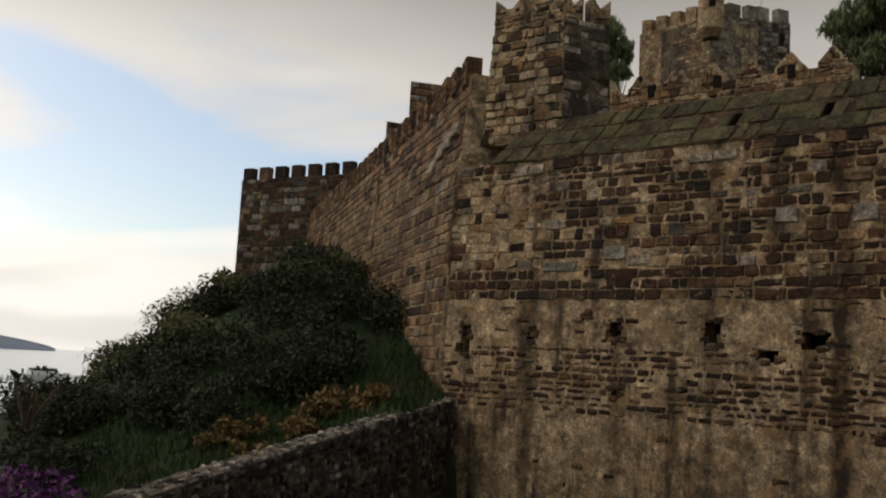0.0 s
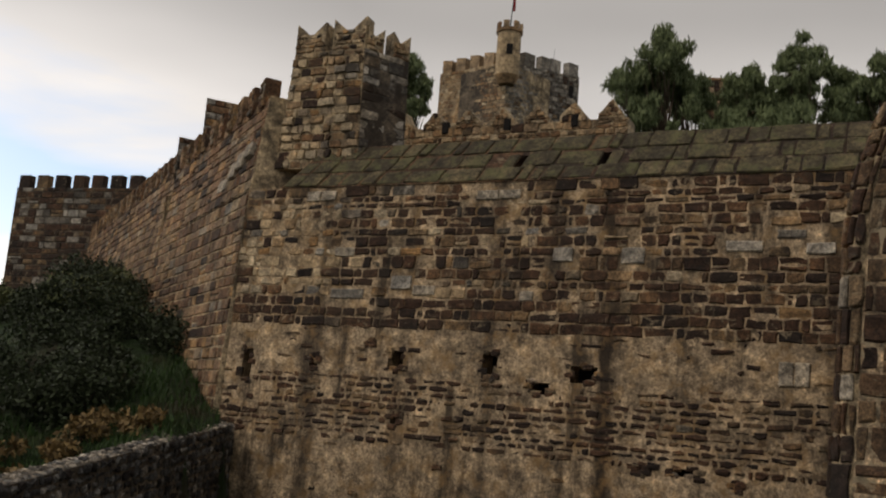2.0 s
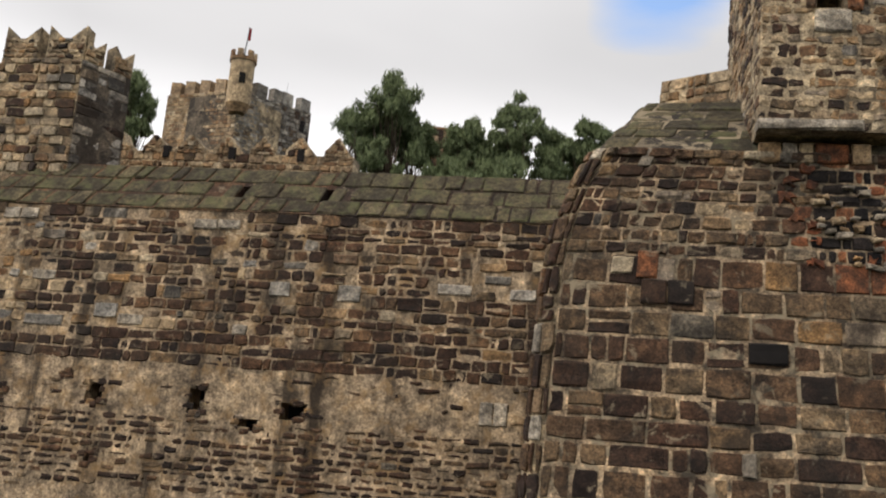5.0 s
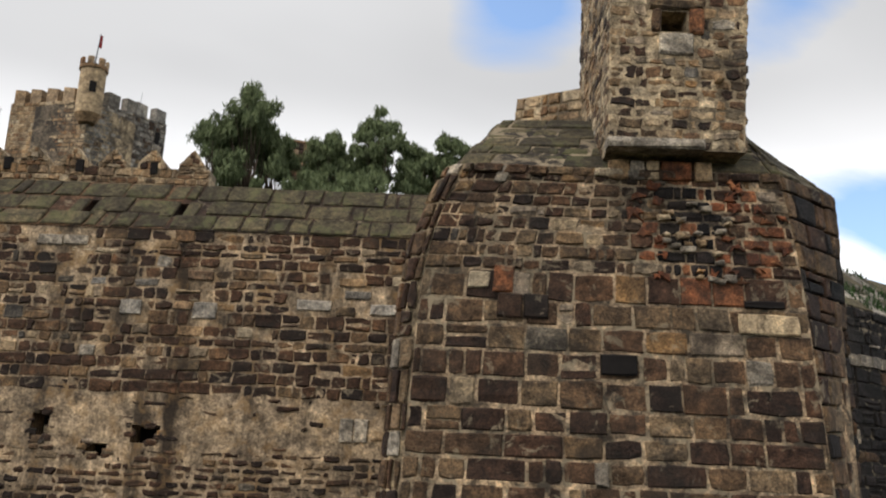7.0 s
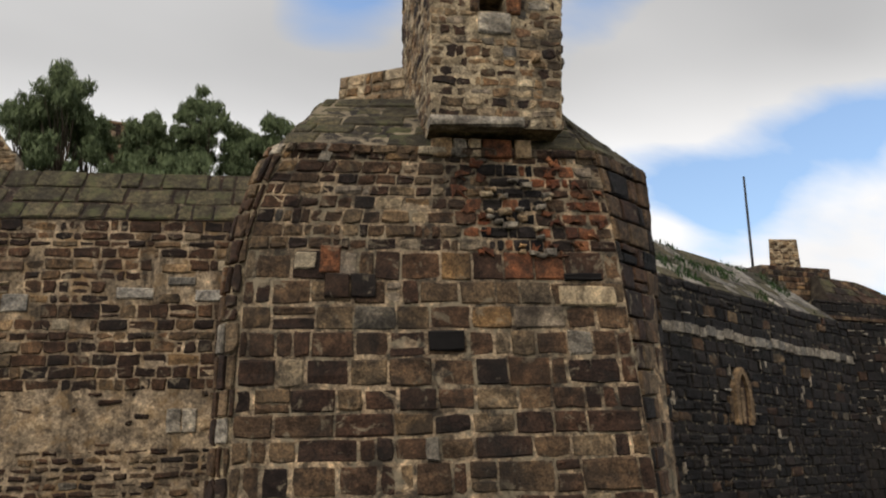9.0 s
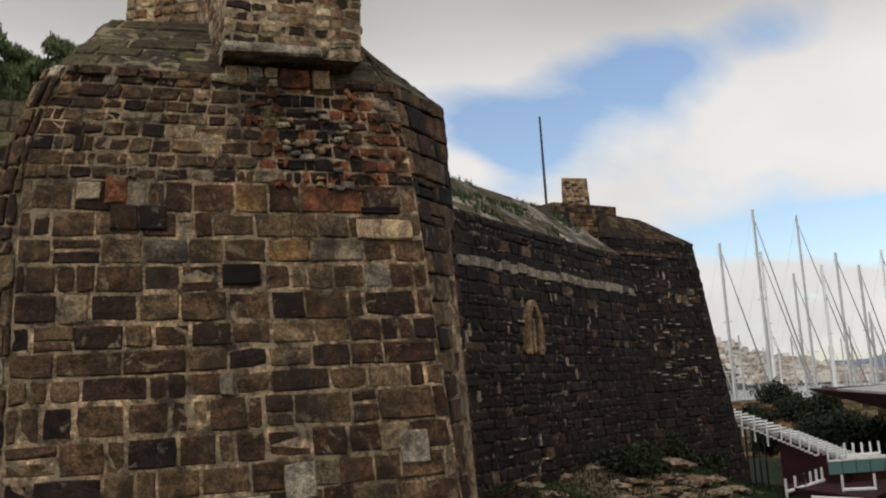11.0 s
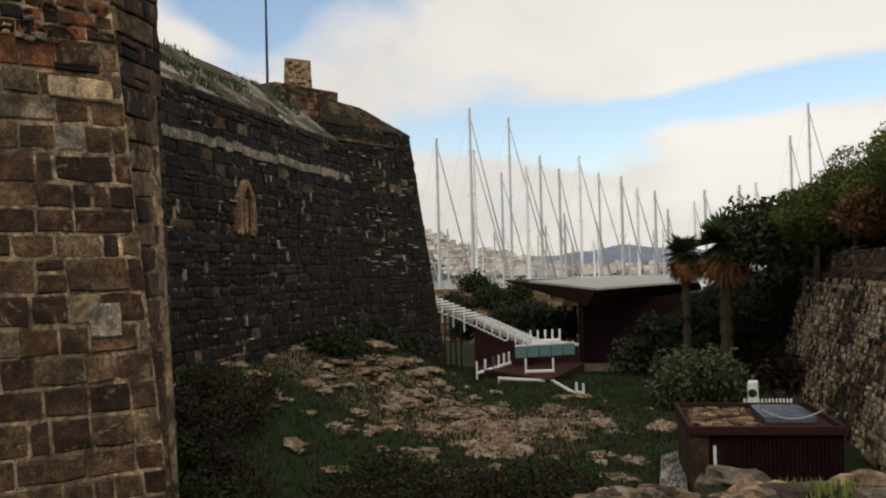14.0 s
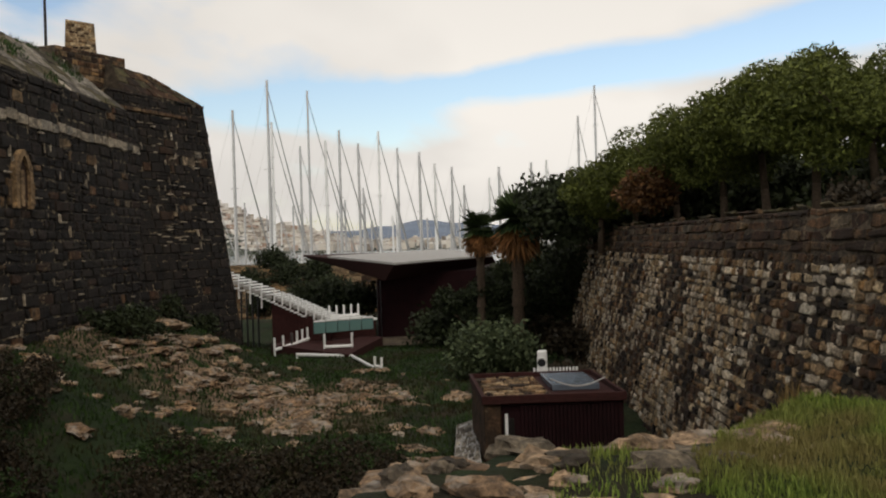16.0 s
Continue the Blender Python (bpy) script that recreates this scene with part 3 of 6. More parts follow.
def su1(s, z=0.9):
    return (s - left_end(vz(z))) / (2.0 - left_end(vz(z)))


HOLES = [(-16.55, -16.23, 0.4, 1.25), (-9.37, -8.97, 0.82, 1.48), (-8.1, -7.6, 0.52, 0.8), (-7.1, -6.45, 0.84, 1.24), (-11.76, -11.5, -0.5, -0.2), (-5.46, -5.25, -1.08, -0.92), (-4.66, -4.0, -1.07, -0.9), (-11.99, -11.55, 0.9, 1.4), (-14.35, -14.1, 0.85, 1.15), (-3.3, -3.15, -1.25, -1.1), (-12.6, -12.45, 1.5, 1.6)]
# the recess backs are coloured black for the shade in them
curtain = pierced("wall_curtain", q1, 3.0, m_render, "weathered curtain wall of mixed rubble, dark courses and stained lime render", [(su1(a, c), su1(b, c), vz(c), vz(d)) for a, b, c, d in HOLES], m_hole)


def stone_at(s0, s1, z0, z1, mat, proud, label, seed, bev=0.02):
    """One stone of the curtain by metres along it and height above the eye."""
    zm = (z0 + z1) / 2
    return put("stone_block", block_mesh(q1, su1(s0, zm), su1(s1, zm), vz(z0), vz(z1), proud, bev, 0.008, random.Random(seed)), BLOCK_FACES, mat, curtain, label)


# stones that differ from their neighbours: along, height, material
ODD = [(-9.85, -9.25, 5.34, 5.6, m_pale, "pale marble block"), (-9.23, -8.66, 5.36, 5.6, m_pale, "pale marble block"), (-15.0, -14.55, 5.42, 5.7, m_pale, "pale marble block"), (-14.52, -14.05, 5.43, 5.7, m_pale, "pale marble block"),
       (-2.42, -2.12, 1.04, 1.56, m_pale, "pale marble block"), (-2.09, -1.78, 1.04, 1.56, m_pale, "pale marble block"),
       (-13.9, -13.3, 3.86, 4.1, m_pale, "pale marble block"), (-13.9, -12.9, 2.72, 2.98, m_keepg, "pale grey block"), (-3.6, -2.8, 4.0, 4.25, m_keepg, "grey block"), (-2.5, -1.9, 4.3, 4.5, m_keepg, "grey block"), (-1.9, -1.3, 3.95, 4.2, m_keepg, "grey block"),
       (-8.5, -8.15, 2.75, 3.0, m_pale, "pale marble block"), (-6.2, -5.6, 4.62, 4.85, m_wall0, "orange-brown block"), (-2.65, -2.0, 4.6, 4.8, m_wall0, "orange-brown block"), (-7.7, -7.2, 3.75, 4.1, m_keepg, "grey block"), (-6.0, -5.45, 3.7, 4.1, m_keepg, "grey block"), (-12.1, -11.5, 3.0, 3.35, m_keepg, "pale grey block"), (-11.45, -10.8, 2.85, 3.1, m_pale, "pale marble block")]


def in_hole(u, v):
    z = zrel(v)
    s = left_end(v) + u * (2.0 - left_end(v))
    return any(a - 0.15 < s < b + 0.15 and c - 0.1 < z < d + 0.1 for a, b, c, d, *_ in [*HOLES, *ODD])


def curtain_mat(u, v, r):
    z = zrel(v)
    s = left_end(v) + u * (2.0 - left_end(v))
    k = noise.noise(Vector((s * 0.5, z * 0.8, 2.0))) + 0.5 * noise.noise(Vector((s * 1.6, z * 1.9, 4.0)))
    # fewer cream and more dark stones towards the bastion end
    k -= 0.25 * smoothstep(-10, -4, s)
    t = r.random()
    band = 2.68 + 0.3 * smoothstep(-9, -3, s) + 0.1 * noise.noise(Vector((s * 1.5, 2, 0)))
    if z > band:
        if s < -14.0 + 0.25 * noise.noise(Vector((s, z * 2.5, 8.0))) and z < 5.4:
            edge = s < -16.6
            return m_dark if t < (0.4 if edge else 0.09) else (m_keepg if t < 0.15 else (m_cream if t < 0.86 else None))
        if -14.0 < s < -12.6:
            return m_dark if t < 0.72 else (m_cream if t < 0.85 else m_mix)
        if z > 5.5:
            return m_dark if t < 0.75 else (m_mix if t < 0.9 else None)
        if z > 4.95:
            return m_dark if t < 0.62 - 0.3 * k else (m_mix if t < 0.84 else (m_cream if t < 0.93 else None))
        if k > 0.18:
            return m_cream if t < 0.24 else (m_keepg if t < 0.36 else (m_wall0 if t < 0.5 else (m_mix if t < 0.64 else (m_dark if t < 0.92 else None))))
        if k < -0.16:
            return m_dark if t < 0.62 else (m_ashlar if t < 0.9 else (m_wall0 if t < 0.98 else None))
        return m_dark if t < 0.5 else (m_ashlar if t < 0.7 else (m_mix if t < 0.86 else (m_cream if t < 0.95 else None)))
    if z > 1.98 + 0.12 * noise.noise(Vector((s * 2.5, 1, 0))):
        return m_dark if t < 0.88 else m_mix
    if z > 0.72:
        return None if t < 0.91 else (m_ashlar if t < 0.96 else m_dark)
    if z > -0.98 + 0.15 * noise.noise(Vector((s * 0.9, 3, 0))):
        k = noise.noise(Vector((s * 0.35, z * 0.8, 9.0)))
        bare = 0.07 + 0.45 * (k > 0.2) + (0.25 if s < -15.3 else 0.0)
        return None if t < bare else (m_dark if r.random() < 0.62 - 0.5 * k else m_ashlar)
    return None if t < 0.975 else m_mix


def curtain_size(v, r):
    z, t = zrel(v), r.random()
    if z > 5.45:
        return 0.3, 0.5, 0.03
    if z > 4.95:
        return 0.17, 0.4, 0.03
    if z > 2.7:
        return (0.2, 0.26, 0.31)[int(t * 3)], 0.42, 0.032
    if z > 1.95:
        return 0.24, 0.5, 0.02
    return 0.165, 0.36, 0.052


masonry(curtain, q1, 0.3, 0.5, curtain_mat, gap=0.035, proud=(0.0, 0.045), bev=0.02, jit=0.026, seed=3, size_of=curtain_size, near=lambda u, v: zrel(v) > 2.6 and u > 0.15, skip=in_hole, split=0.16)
for i, (a, b, c, d, m, lb) in enumerate(ODD):
    stone_at(a, b, c, d, m, 0.05, lb, 40 + i)
for i, (a, b, c, d) in enumerate(HOLES):
    r_ = random.Random(3100 + i)
    for j in range(12):
        side = j % 4
        w_, h_ = r_.uniform(0.07, 0.16), r_.uniform(0.05, 0.1)
        s = (a + r_.uniform(-0.06, 0.02), b + r_.uniform(-0.02, 0.06), r_.uniform(a, b), r_.uniform(a, b))[side]
        z = (r_.uniform(c, d), r_.uniform(c, d), c + r_.uniform(-0.05, 0.02), d + r_.uniform(-0.02, 0.05))[side]
        stone_at(s - w_, s + w_, z - h_, z + h_, m_dark if j % 3 else m_mix, r_.uniform(0.0, 0.03), "", i * 20 + j, 0.03)
# sloping parapet
qs1 = Quad(on(N1, T1, D1 - 0.04, -15.9, Z_PAR), on(N1, T1, D1 - 0.04, 1.0, Z_PAR), on(N1, T1, D1 + 0.95, 1.0, Z_PAR + 1.4), on(N1, T1, D1 + 0.95, -15.2, Z_PAR + 1.4))
SLITS = ((-9.05, 0.28, 0.58), (-6.8, 0.28, 0.58))


def pu(s):
    return (s + 15.9) / 16.9


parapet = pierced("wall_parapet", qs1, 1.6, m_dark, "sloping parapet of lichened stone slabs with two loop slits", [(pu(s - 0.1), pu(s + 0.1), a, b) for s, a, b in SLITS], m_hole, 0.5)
masonry(parapet, qs1, 0.58, 0.72, lambda u, v, r: m_cap, gap=0.045, proud=(0.01, 0.06), bev=0.025, jit=0.02, split=0.0, seed=5, near=lambda u, v: True, name="slab", skip=lambda u, v: any(abs(u - pu(s)) < 0.024 and a - 0.1 < v < b + 0.1 for s, a, b in SLITS))
for s, a, b in SLITS:
    for side in (-1, 1):
        lone(parapet, qs1, *sorted((s + side * 0.11, s + side * 0.44)), a - 0.02, b + 0.02, m_cap, 0.04, "slab", seed=int(s * 10) + side, s_off=-15.9)

# ---------------------------------------------------------------- bastion
Z_B = EYE + 4.75
BL = -0.82


def lean_left(z):
    """How far the left corner leans in, more towards the top."""
    h = z - EYE
    return 0.19 + 0.05 * h + 0.5 * max(0.0, (h - 2.6) / 2.15) ** 2


def right_end(z):
    h = z - EYE
    return 5.2 - 0.08 * h - 0.11 * max(0.0, (h - 2.6) / 2.15) ** 2


def bast(s, z, d=0.0):
    k = (z - EYE) * 0.05
    return on(N1, T1, DB + k + d, s + (lean_left(z) if s < 0 else 0), z)


class Face(Quad):
    """The bastion's front, between its two leaning corners."""

    def at(self, u, v, out=0.0):
        z = 1.5 + v * (Z_B - 1.5)
        a = BL + lean_left(z)
        return on(N1, T1, DB + (z - EYE) * 0.05 - out, a + u * (right_end(z) - a), z)


B_TL, B_TR = on(N1, T1, DB + 0.24, BL + lean_left(Z_B), Z_B), on(N1, T1, DB + 0.24, right_end(Z_B), Z_B)
B_FL, B_FR = on(N1, T1, DB - 0.375, BL + lean_left(1.5), 1.5), on(N1, T1, DB - 0.375, right_end(1.5), 1.5)
q_b = Face(B_FL, B_FR, B_TR, B_TL)
n_ = 14
_rows = [q_b.at(u, i / n_) for i in range(n_ + 1) for u in (0, 1)]
_back = [p + N1 * 3.0 for p in _rows]
_m = len(_rows)
bastion = put("wall_bastion", _rows + _back, [f for i in range(n_) for f in ((2 * i, 2 * i + 1, 2 * i + 3, 2 * i + 2), (_m + 2 * i + 1, _m + 2 * i, _m + 2 * i + 2, _m + 2 * i + 3), (2 * i + 1, _m + 2 * i + 1, _m + 2 * i + 3, 2 * i + 3), (_m + 2 * i, 2 * i, 2 * i + 2, _m + 2 * i + 2))] + [(2 * n_, 2 * n_ + 1, _m + 2 * n_ + 1, _m + 2 * n_)], m_joint2)
tagged(bastion, "battered bastion of large brown ashlar with pale wide joints", "wall", kind="structure")


def ashlar_mat(u, v, r):
    z = 1.5 + v * (Z_B - 1.5) - EYE
    if z > 2.9:
        s = -0.1 + u * 4.9
        if 3.0 < s < 3.8 and z < 4.5:
            return m_basalt if r.random() < 0.8 else m_rust
        if abs(s - 3.6) / 1.2 + abs(z - 3.75) / 1.7 < 1.0 + 0.25 * noise.noise(Vector((s * 3, z * 3, 1))):
            return m_rust if r.random() < 0.62 else (m_dark if r.random() < 0.4 else m_ashlar)
        return m_mix if r.random() < 0.25 else (m_dark if r.random() < 0.4 else m_ashlar)
    k = r.random()
    return m_ashlar if k < 0.76 else (m_dark if k < 0.94 else (m_mix if k < 0.985 else m_pale))


def ashlar_size(v, r):
    z = 1.5 + v * (Z_B - 1.5) - EYE
    return (0.19, 0.36, 0.02) if z > 2.9 else (0.4, 0.64, 0.032)


masonry(bastion, q_b, 0.38, 0.62, ashlar_mat, gap=0.04, proud=(0.005, 0.035), bev=0.02, jit=0.013, split=0.04, seed=11, size_of=ashlar_size, near=lambda u, v: v > 0.35)
BASTION_ODD = [
    (1.68, 2.6, -1.6, -1.15, m_pale, "pale marble block"), (4.44, 4.86, -0.89, -0.43, m_pale, "pale marble block"),
    (1.98, 2.16, 0.18, 0.5, m_pale, "pale marble block"), (0.56, 0.74, 4.46, 4.73, m_pale, "pale marble block"),
    (2.79, 3.22, -1.24, -0.76, m_pale, "pale marble block"), (4.0, 4.85, 2.33, 2.62, m_cream, "cream plastered block"),
    (0.61, 0.96, 2.44, 2.79, m_dark, "black stained block"), (0.98, 1.34, 2.44, 2.79, m_dark, "black stained block"),
    # no hollow here: black blocks paint the shade of the socket and slot
    (2.06, 2.57, 1.68, 1.98, m_hole, "socket of a lost block, its shade painted on a black block"), (4.09, 4.66, 2.7, 2.82, m_hole, "slot, its shade painted on a black block"),
    (0.55, 0.84, 2.8, 3.2, m_rust, "orange stained block"), (0.2, 0.5, 2.85, 3.1, m_cream, "cream block"),
]


def bz(z):
    return (z + EYE - 1.5) / (Z_B - 1.5)


for i, (s0, s1, z0, z1, m, lb) in enumerate(BASTION_ODD):
    zm = EYE + (z0 + z1) / 2
    e0, e1 = BL + lean_left(zm), right_end(zm)
    put("stone_block", block_mesh(q_b, (s0 - e0) / (e1 - e0), (s1 - e0) / (e1 - e0), bz(z0), bz(z1), 0.062, 0.02, 0.008, random.Random(60 + i)), BLOCK_FACES, m, bastion, lb)
# rounded left corner that turns back to the curtain
arc = []
for i in range(4):
    a = radians(90 * i / 3)
    arc.append((BL - 0.28 * math.sin(a), 0.28 * (1 - math.cos(a))))
zs_ = [1.5 + (Z_B - 1.5) * i / 10 for i in range(11)]
put("corner_core", [bast(s, z, d + 0.03) for z in zs_ for s, d in arc], [(4 * j + i + 1, 4 * j + i, 4 * j + i + 4, 4 * j + i + 5) for j in range(10) for i in range(3)], m_mortar, bastion)


class Round(Quad):
    """The rounded corner: u runs round the arc from the side to the front."""

    def at(self, u, v, out=0.0):
        a = radians(90 * (1 - u))
        k = 0.28 + out
        z = 1.5 + v * (Z_B - 1.5)
        return bast(BL - k * math.sin(a), z, 0.28 - k * math.cos(a))


q_ro = Round(bast(BL - 0.28, 1.5, 0.28), bast(BL, 1.5), bast(BL, Z_B), bast(BL - 0.28, Z_B, 0.28))
q_ro.w = 0.44
masonry(bastion, q_ro, 0.42, 0.2, pick((m_ashlar, 5), (m_dark, 3), (m_wall0, 0.6), (m_pale, 0.2)), gap=0.025, jit=0.02, seed=20, name="corner_stone")
qfl = Quad(bast(BL - 0.28, 1.5, 9.0), bast(BL - 0.28, 1.5, 0.28), bast(BL - 0.28, Z_B, 0.28), bast(BL - 0.28, Z_B, 9.0))
wall_l = wall("wall_bastion_side", qfl, 2.5, m_mortar_d, "side of the bastion in brown ashlar with pale joints")
masonry(wall_l, qfl, 0.38, 0.62, ashlar_mat, gap=0.04, seed=31)
# chamfered right corner, with a larger share of dark stones than the front
class Chamfer(Quad):
    """The corner's turned face, from the front's leaning end to the return."""

    def at(self, u, v, out=0.0):
        z = 1.5 + v * (Z_B - 1.5)
        a = on(N1, T1, DB + (z - EYE) * 0.05, right_end(z), z)
        b = xy(53.3 - 1.0 * v, 15.6 + 0.4 * v, z + 0.12 * v)
        return a.lerp(b, u) + self.n * out


q_c = Chamfer(B_FR, xy(53.3, 15.6, 1.5), xy(52.3, 16.0, Z_B + 0.12), B_TR)
q_c_core = Quad(*[q_c.at(u, v, -0.1) for u, v in ((0, 0), (1, 0), (1, 1), (0, 1))])
wall_c = wall("wall_bastion_corner", q_c_core, 2.0, m_joint2, "chamfered corner of the bastion in ashlar mixed darker than its front")
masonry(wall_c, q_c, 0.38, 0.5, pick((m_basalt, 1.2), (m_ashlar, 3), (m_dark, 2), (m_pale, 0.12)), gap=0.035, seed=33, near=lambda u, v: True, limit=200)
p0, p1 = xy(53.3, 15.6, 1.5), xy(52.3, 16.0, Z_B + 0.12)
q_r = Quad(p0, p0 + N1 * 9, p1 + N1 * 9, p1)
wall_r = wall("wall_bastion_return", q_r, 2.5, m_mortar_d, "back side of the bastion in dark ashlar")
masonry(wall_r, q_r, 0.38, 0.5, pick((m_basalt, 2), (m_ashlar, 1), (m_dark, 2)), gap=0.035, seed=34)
# sloping cap of slabs round the bastion's top
Z_C = EYE + 6.08
C_L = bast(BL - 0.14, Z_B, 0.06)
cap_f = Quad(C_L, B_TR, on(N1, T1, 15.0, 4.5, Z_C + 0.1), on(N1, T1, 15.0, 0.72, Z_C))
cap_l = Quad(bast(BL - 0.28, Z_B, 9.0), C_L, on(N1, T1, 15.0, 0.72, Z_C), on(N1, T1, 23.0, 0.72, Z_C))
cap_r = Quad(B_TR, p1, on(N1, T1, 15.9, 4.95, Z_C + 0.18), on(N1, T1, 15.0, 4.5, Z_C + 0.1))
cap = put("bastion_roof", [*cap_f.c, *cap_l.c, *cap_r.c, p1, p1 + N1 * 9, on(N1, T1, 24, 4.9, Z_C), on(N1, T1, 15.9, 4.95, Z_C + 0.18), on(N1, T1, 15.0, 0.72, Z_C), on(N1, T1, 15.0, 4.5, Z_C + 0.1), on(N1, T1, 24, 4.9, Z_C), on(N1, T1, 24, 0.72, Z_C)], [(0, 1, 2, 3), (4, 5, 6, 7), (8, 9, 10, 11), (12, 13, 14, 15), (16, 17, 18, 19)], m_joint)
tagged(cap, "sloping cap of mossy stone slabs on the bastion", "roof", kind="structure")
for i, q in enumerate((cap_f, cap_l, cap_r)):
    masonry(cap, q, 0.42, 0.7, lambda u, v, r: m_cap, gap=0.03, proud=(0.0, 0.04), bev=0.02, jit=0.015, split=0.0, seed=70 + i, near=lambda u, v: True, name="slab")
# pale broken edging along the top of the wall
edge_q = Quad(*[p - N1 * 0.03 for p in (q_b.at(0, 1 - 0.16 / 12.25), q_b.at(1, 1 - 0.16 / 12.25), q_b.at(1, 1), q_b.at(0, 1))])
masonry(bastion, edge_q, 0.14, 0.4, pick((m_ashlar, 3), (m_pale, 1), (m_cream, 1)), gap=0.03, proud=(0.02, 0.07), seed=77, name="edging_stone")
# low wall on the terrace
q_lw = Quad(xy(33.2, 16.8, Z_C - 0.2), xy(40.0, 16.0, Z_C - 0.2), xy(40.0, 16.0, EYE + 7.2), xy(33.6, 16.8, EYE + 7.22))
low = wall("wall_terrace", q_lw, 0.6, m_mortar, "low rubble wall on the bastion's terrace")
masonry(low, q_lw, 0.2, 0.3, pick((m_cream, 3), (m_keep, 3), (m_mix, 1)), gap=0.03, jit=0.02, seed=79, near=lambda u, v: True)
# red plaster and hollow below the turret
for i in range(50):
    r_ = random.Random(900 + i)
    s, z = r_.uniform(2.5, 4.75), r_.uniform(3.0, 4.6)
    if 3.0 < s < 3.9 and r_.random() < 0.93 or abs(s - 3.6) / 1.15 + abs(z - 3.8) / 1.6 > 1.15:
        continue
    d = 0.03 + 0.05 * r_.random()
    qq = Quad(bast(s - d, EYE + z - d * 0.6, -0.055), bast(s + d, EYE + z - d * 0.6, -0.055), bast(s + d, EYE + z + d * 0.6, -0.055), bast(s - d, EYE + z + d * 0.6, -0.055))
    put("plaster_patch", block_mesh(qq, 0, 1, 0, 1, 0.004, 0.012, 0.07, r_), BLOCK_FACES, m_rust, bastion, "red lime plaster")
for i in range(26):
    r_ = random.Random(1200 + i)
    s, z, d = r_.uniform(2.95, 3.95), r_.uniform(3.05, 4.5), r_.uniform(0.05, 0.1)
    qq = Quad(bast(s - d, EYE + z - d * 0.5, -0.05), bast(s + d, EYE + z - d * 0.5, -0.05), bast(s + d, EYE + z + d * 0.5, -0.05), bast(s - d, EYE + z + d * 0.5, -0.05))
    put("rubble_stone", block_mesh(qq, 0, 1, 0, 1, 0.06, 0.02, 0.02, r_), BLOCK_FACES, m_pale if i % 2 else m_cream, bastion, "pale loose rubble stone")

# ---------------------------------------------------------------- second curtain and far bastion
q2 = Quad(on(N2, T2, D2 - 0.5, 17.0, 3.0), on(N2, T2, D2 - 0.5, 44.5, 3.0), on(N2, T2, D2, 44.5, Z_P2), on(N2, T2, D2, 17.0, Z_P2))
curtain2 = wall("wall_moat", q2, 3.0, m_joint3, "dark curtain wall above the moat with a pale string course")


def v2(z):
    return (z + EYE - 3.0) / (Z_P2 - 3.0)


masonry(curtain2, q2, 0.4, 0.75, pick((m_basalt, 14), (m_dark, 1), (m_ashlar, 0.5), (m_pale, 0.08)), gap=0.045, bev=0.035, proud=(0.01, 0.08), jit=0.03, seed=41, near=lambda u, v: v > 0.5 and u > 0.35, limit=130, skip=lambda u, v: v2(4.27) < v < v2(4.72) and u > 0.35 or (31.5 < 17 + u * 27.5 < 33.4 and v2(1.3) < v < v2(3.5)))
k = 26.6
while k < 44.2:
    w_ = rng.uniform(0.5, 1.0)
    z_ = rng.uniform(-0.07, 0.07)
    lone(curtain2, q2, k, k + w_ - 0.03, v2(4.32 + z_), v2(4.68 + z_), m_pale if int(k * 7) % 3 else m_keepg, 0.09, "string_course_stone", "pale grey string course stone", int(k * 10), 0.02, 17.0)
    k += w_
qs2 = Quad(on(N2, T2, D2 + 0.02, 17.0, Z_P2), on(N2, T2, D2 + 0.02, 43.5, Z_P2), on(N2, T2, D2 + 2.0, 41.5, Z_P2 + 2.0), on(N2, T2, D2 + 2.0, 17.0, Z_P2 + 2.0))
parapet2 = wall("wall_moat_parapet", qs2, 2.0, m_mortar_d, "sloping grassy stone parapet above the moat wall")
masonry(parapet2, qs2, 0.7, 1.4, pick((m_cap, 2), (m_keepg, 3)), seed=43, name="slab", near=lambda u, v: True)
J = on(N2, T2, D2, 43.4, 0)
TF = Vector((0.9816, -0.1908, 0))
NF = Vector((0.1908, 0.9816, 0))


def fb(k, z, d=0.0):
    b = (z - EYE) * 0.1
    p = J + TF * (k - (b if k > 3 else 0)) + NF * (b + d)
    return Vector((p.x, p.y, z))


Z_F = EYE + 7.25
q_f = Quad(fb(-0.5, 3.0), fb(7.5, 3.0), fb(7.5, Z_F), fb(-0.5, Z_F))
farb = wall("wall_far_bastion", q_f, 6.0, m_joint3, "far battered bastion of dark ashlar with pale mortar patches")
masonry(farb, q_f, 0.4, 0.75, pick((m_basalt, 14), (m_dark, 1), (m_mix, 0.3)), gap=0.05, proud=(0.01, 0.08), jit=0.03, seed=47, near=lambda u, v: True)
for q, par, n_, u0, v0 in ((q_f, farb, 70, 0.05, 0.42), (q2, curtain2, 70, 0.3, 0.1)):
    r_ = random.Random(n_ + int(u0 * 100))
    for i in range(n_):
        u, v = r_.uniform(u0, 0.93), r_.uniform(v0, 0.93)
        w_, h_ = (r_.uniform(0.2, 0.6), 0.055) if r_.random() < 0.6 else (0.06, r_.uniform(0.2, 0.42))
        put("mortar_smear", block_mesh(q, u, u + w_ / q.w, v, v + h_ / q.h, 0.1, 0.01, 0.012, r_), BLOCK_FACES, m_pale if i % 3 else m_scarp, par, "pale line of lime mortar")
k = 0.0
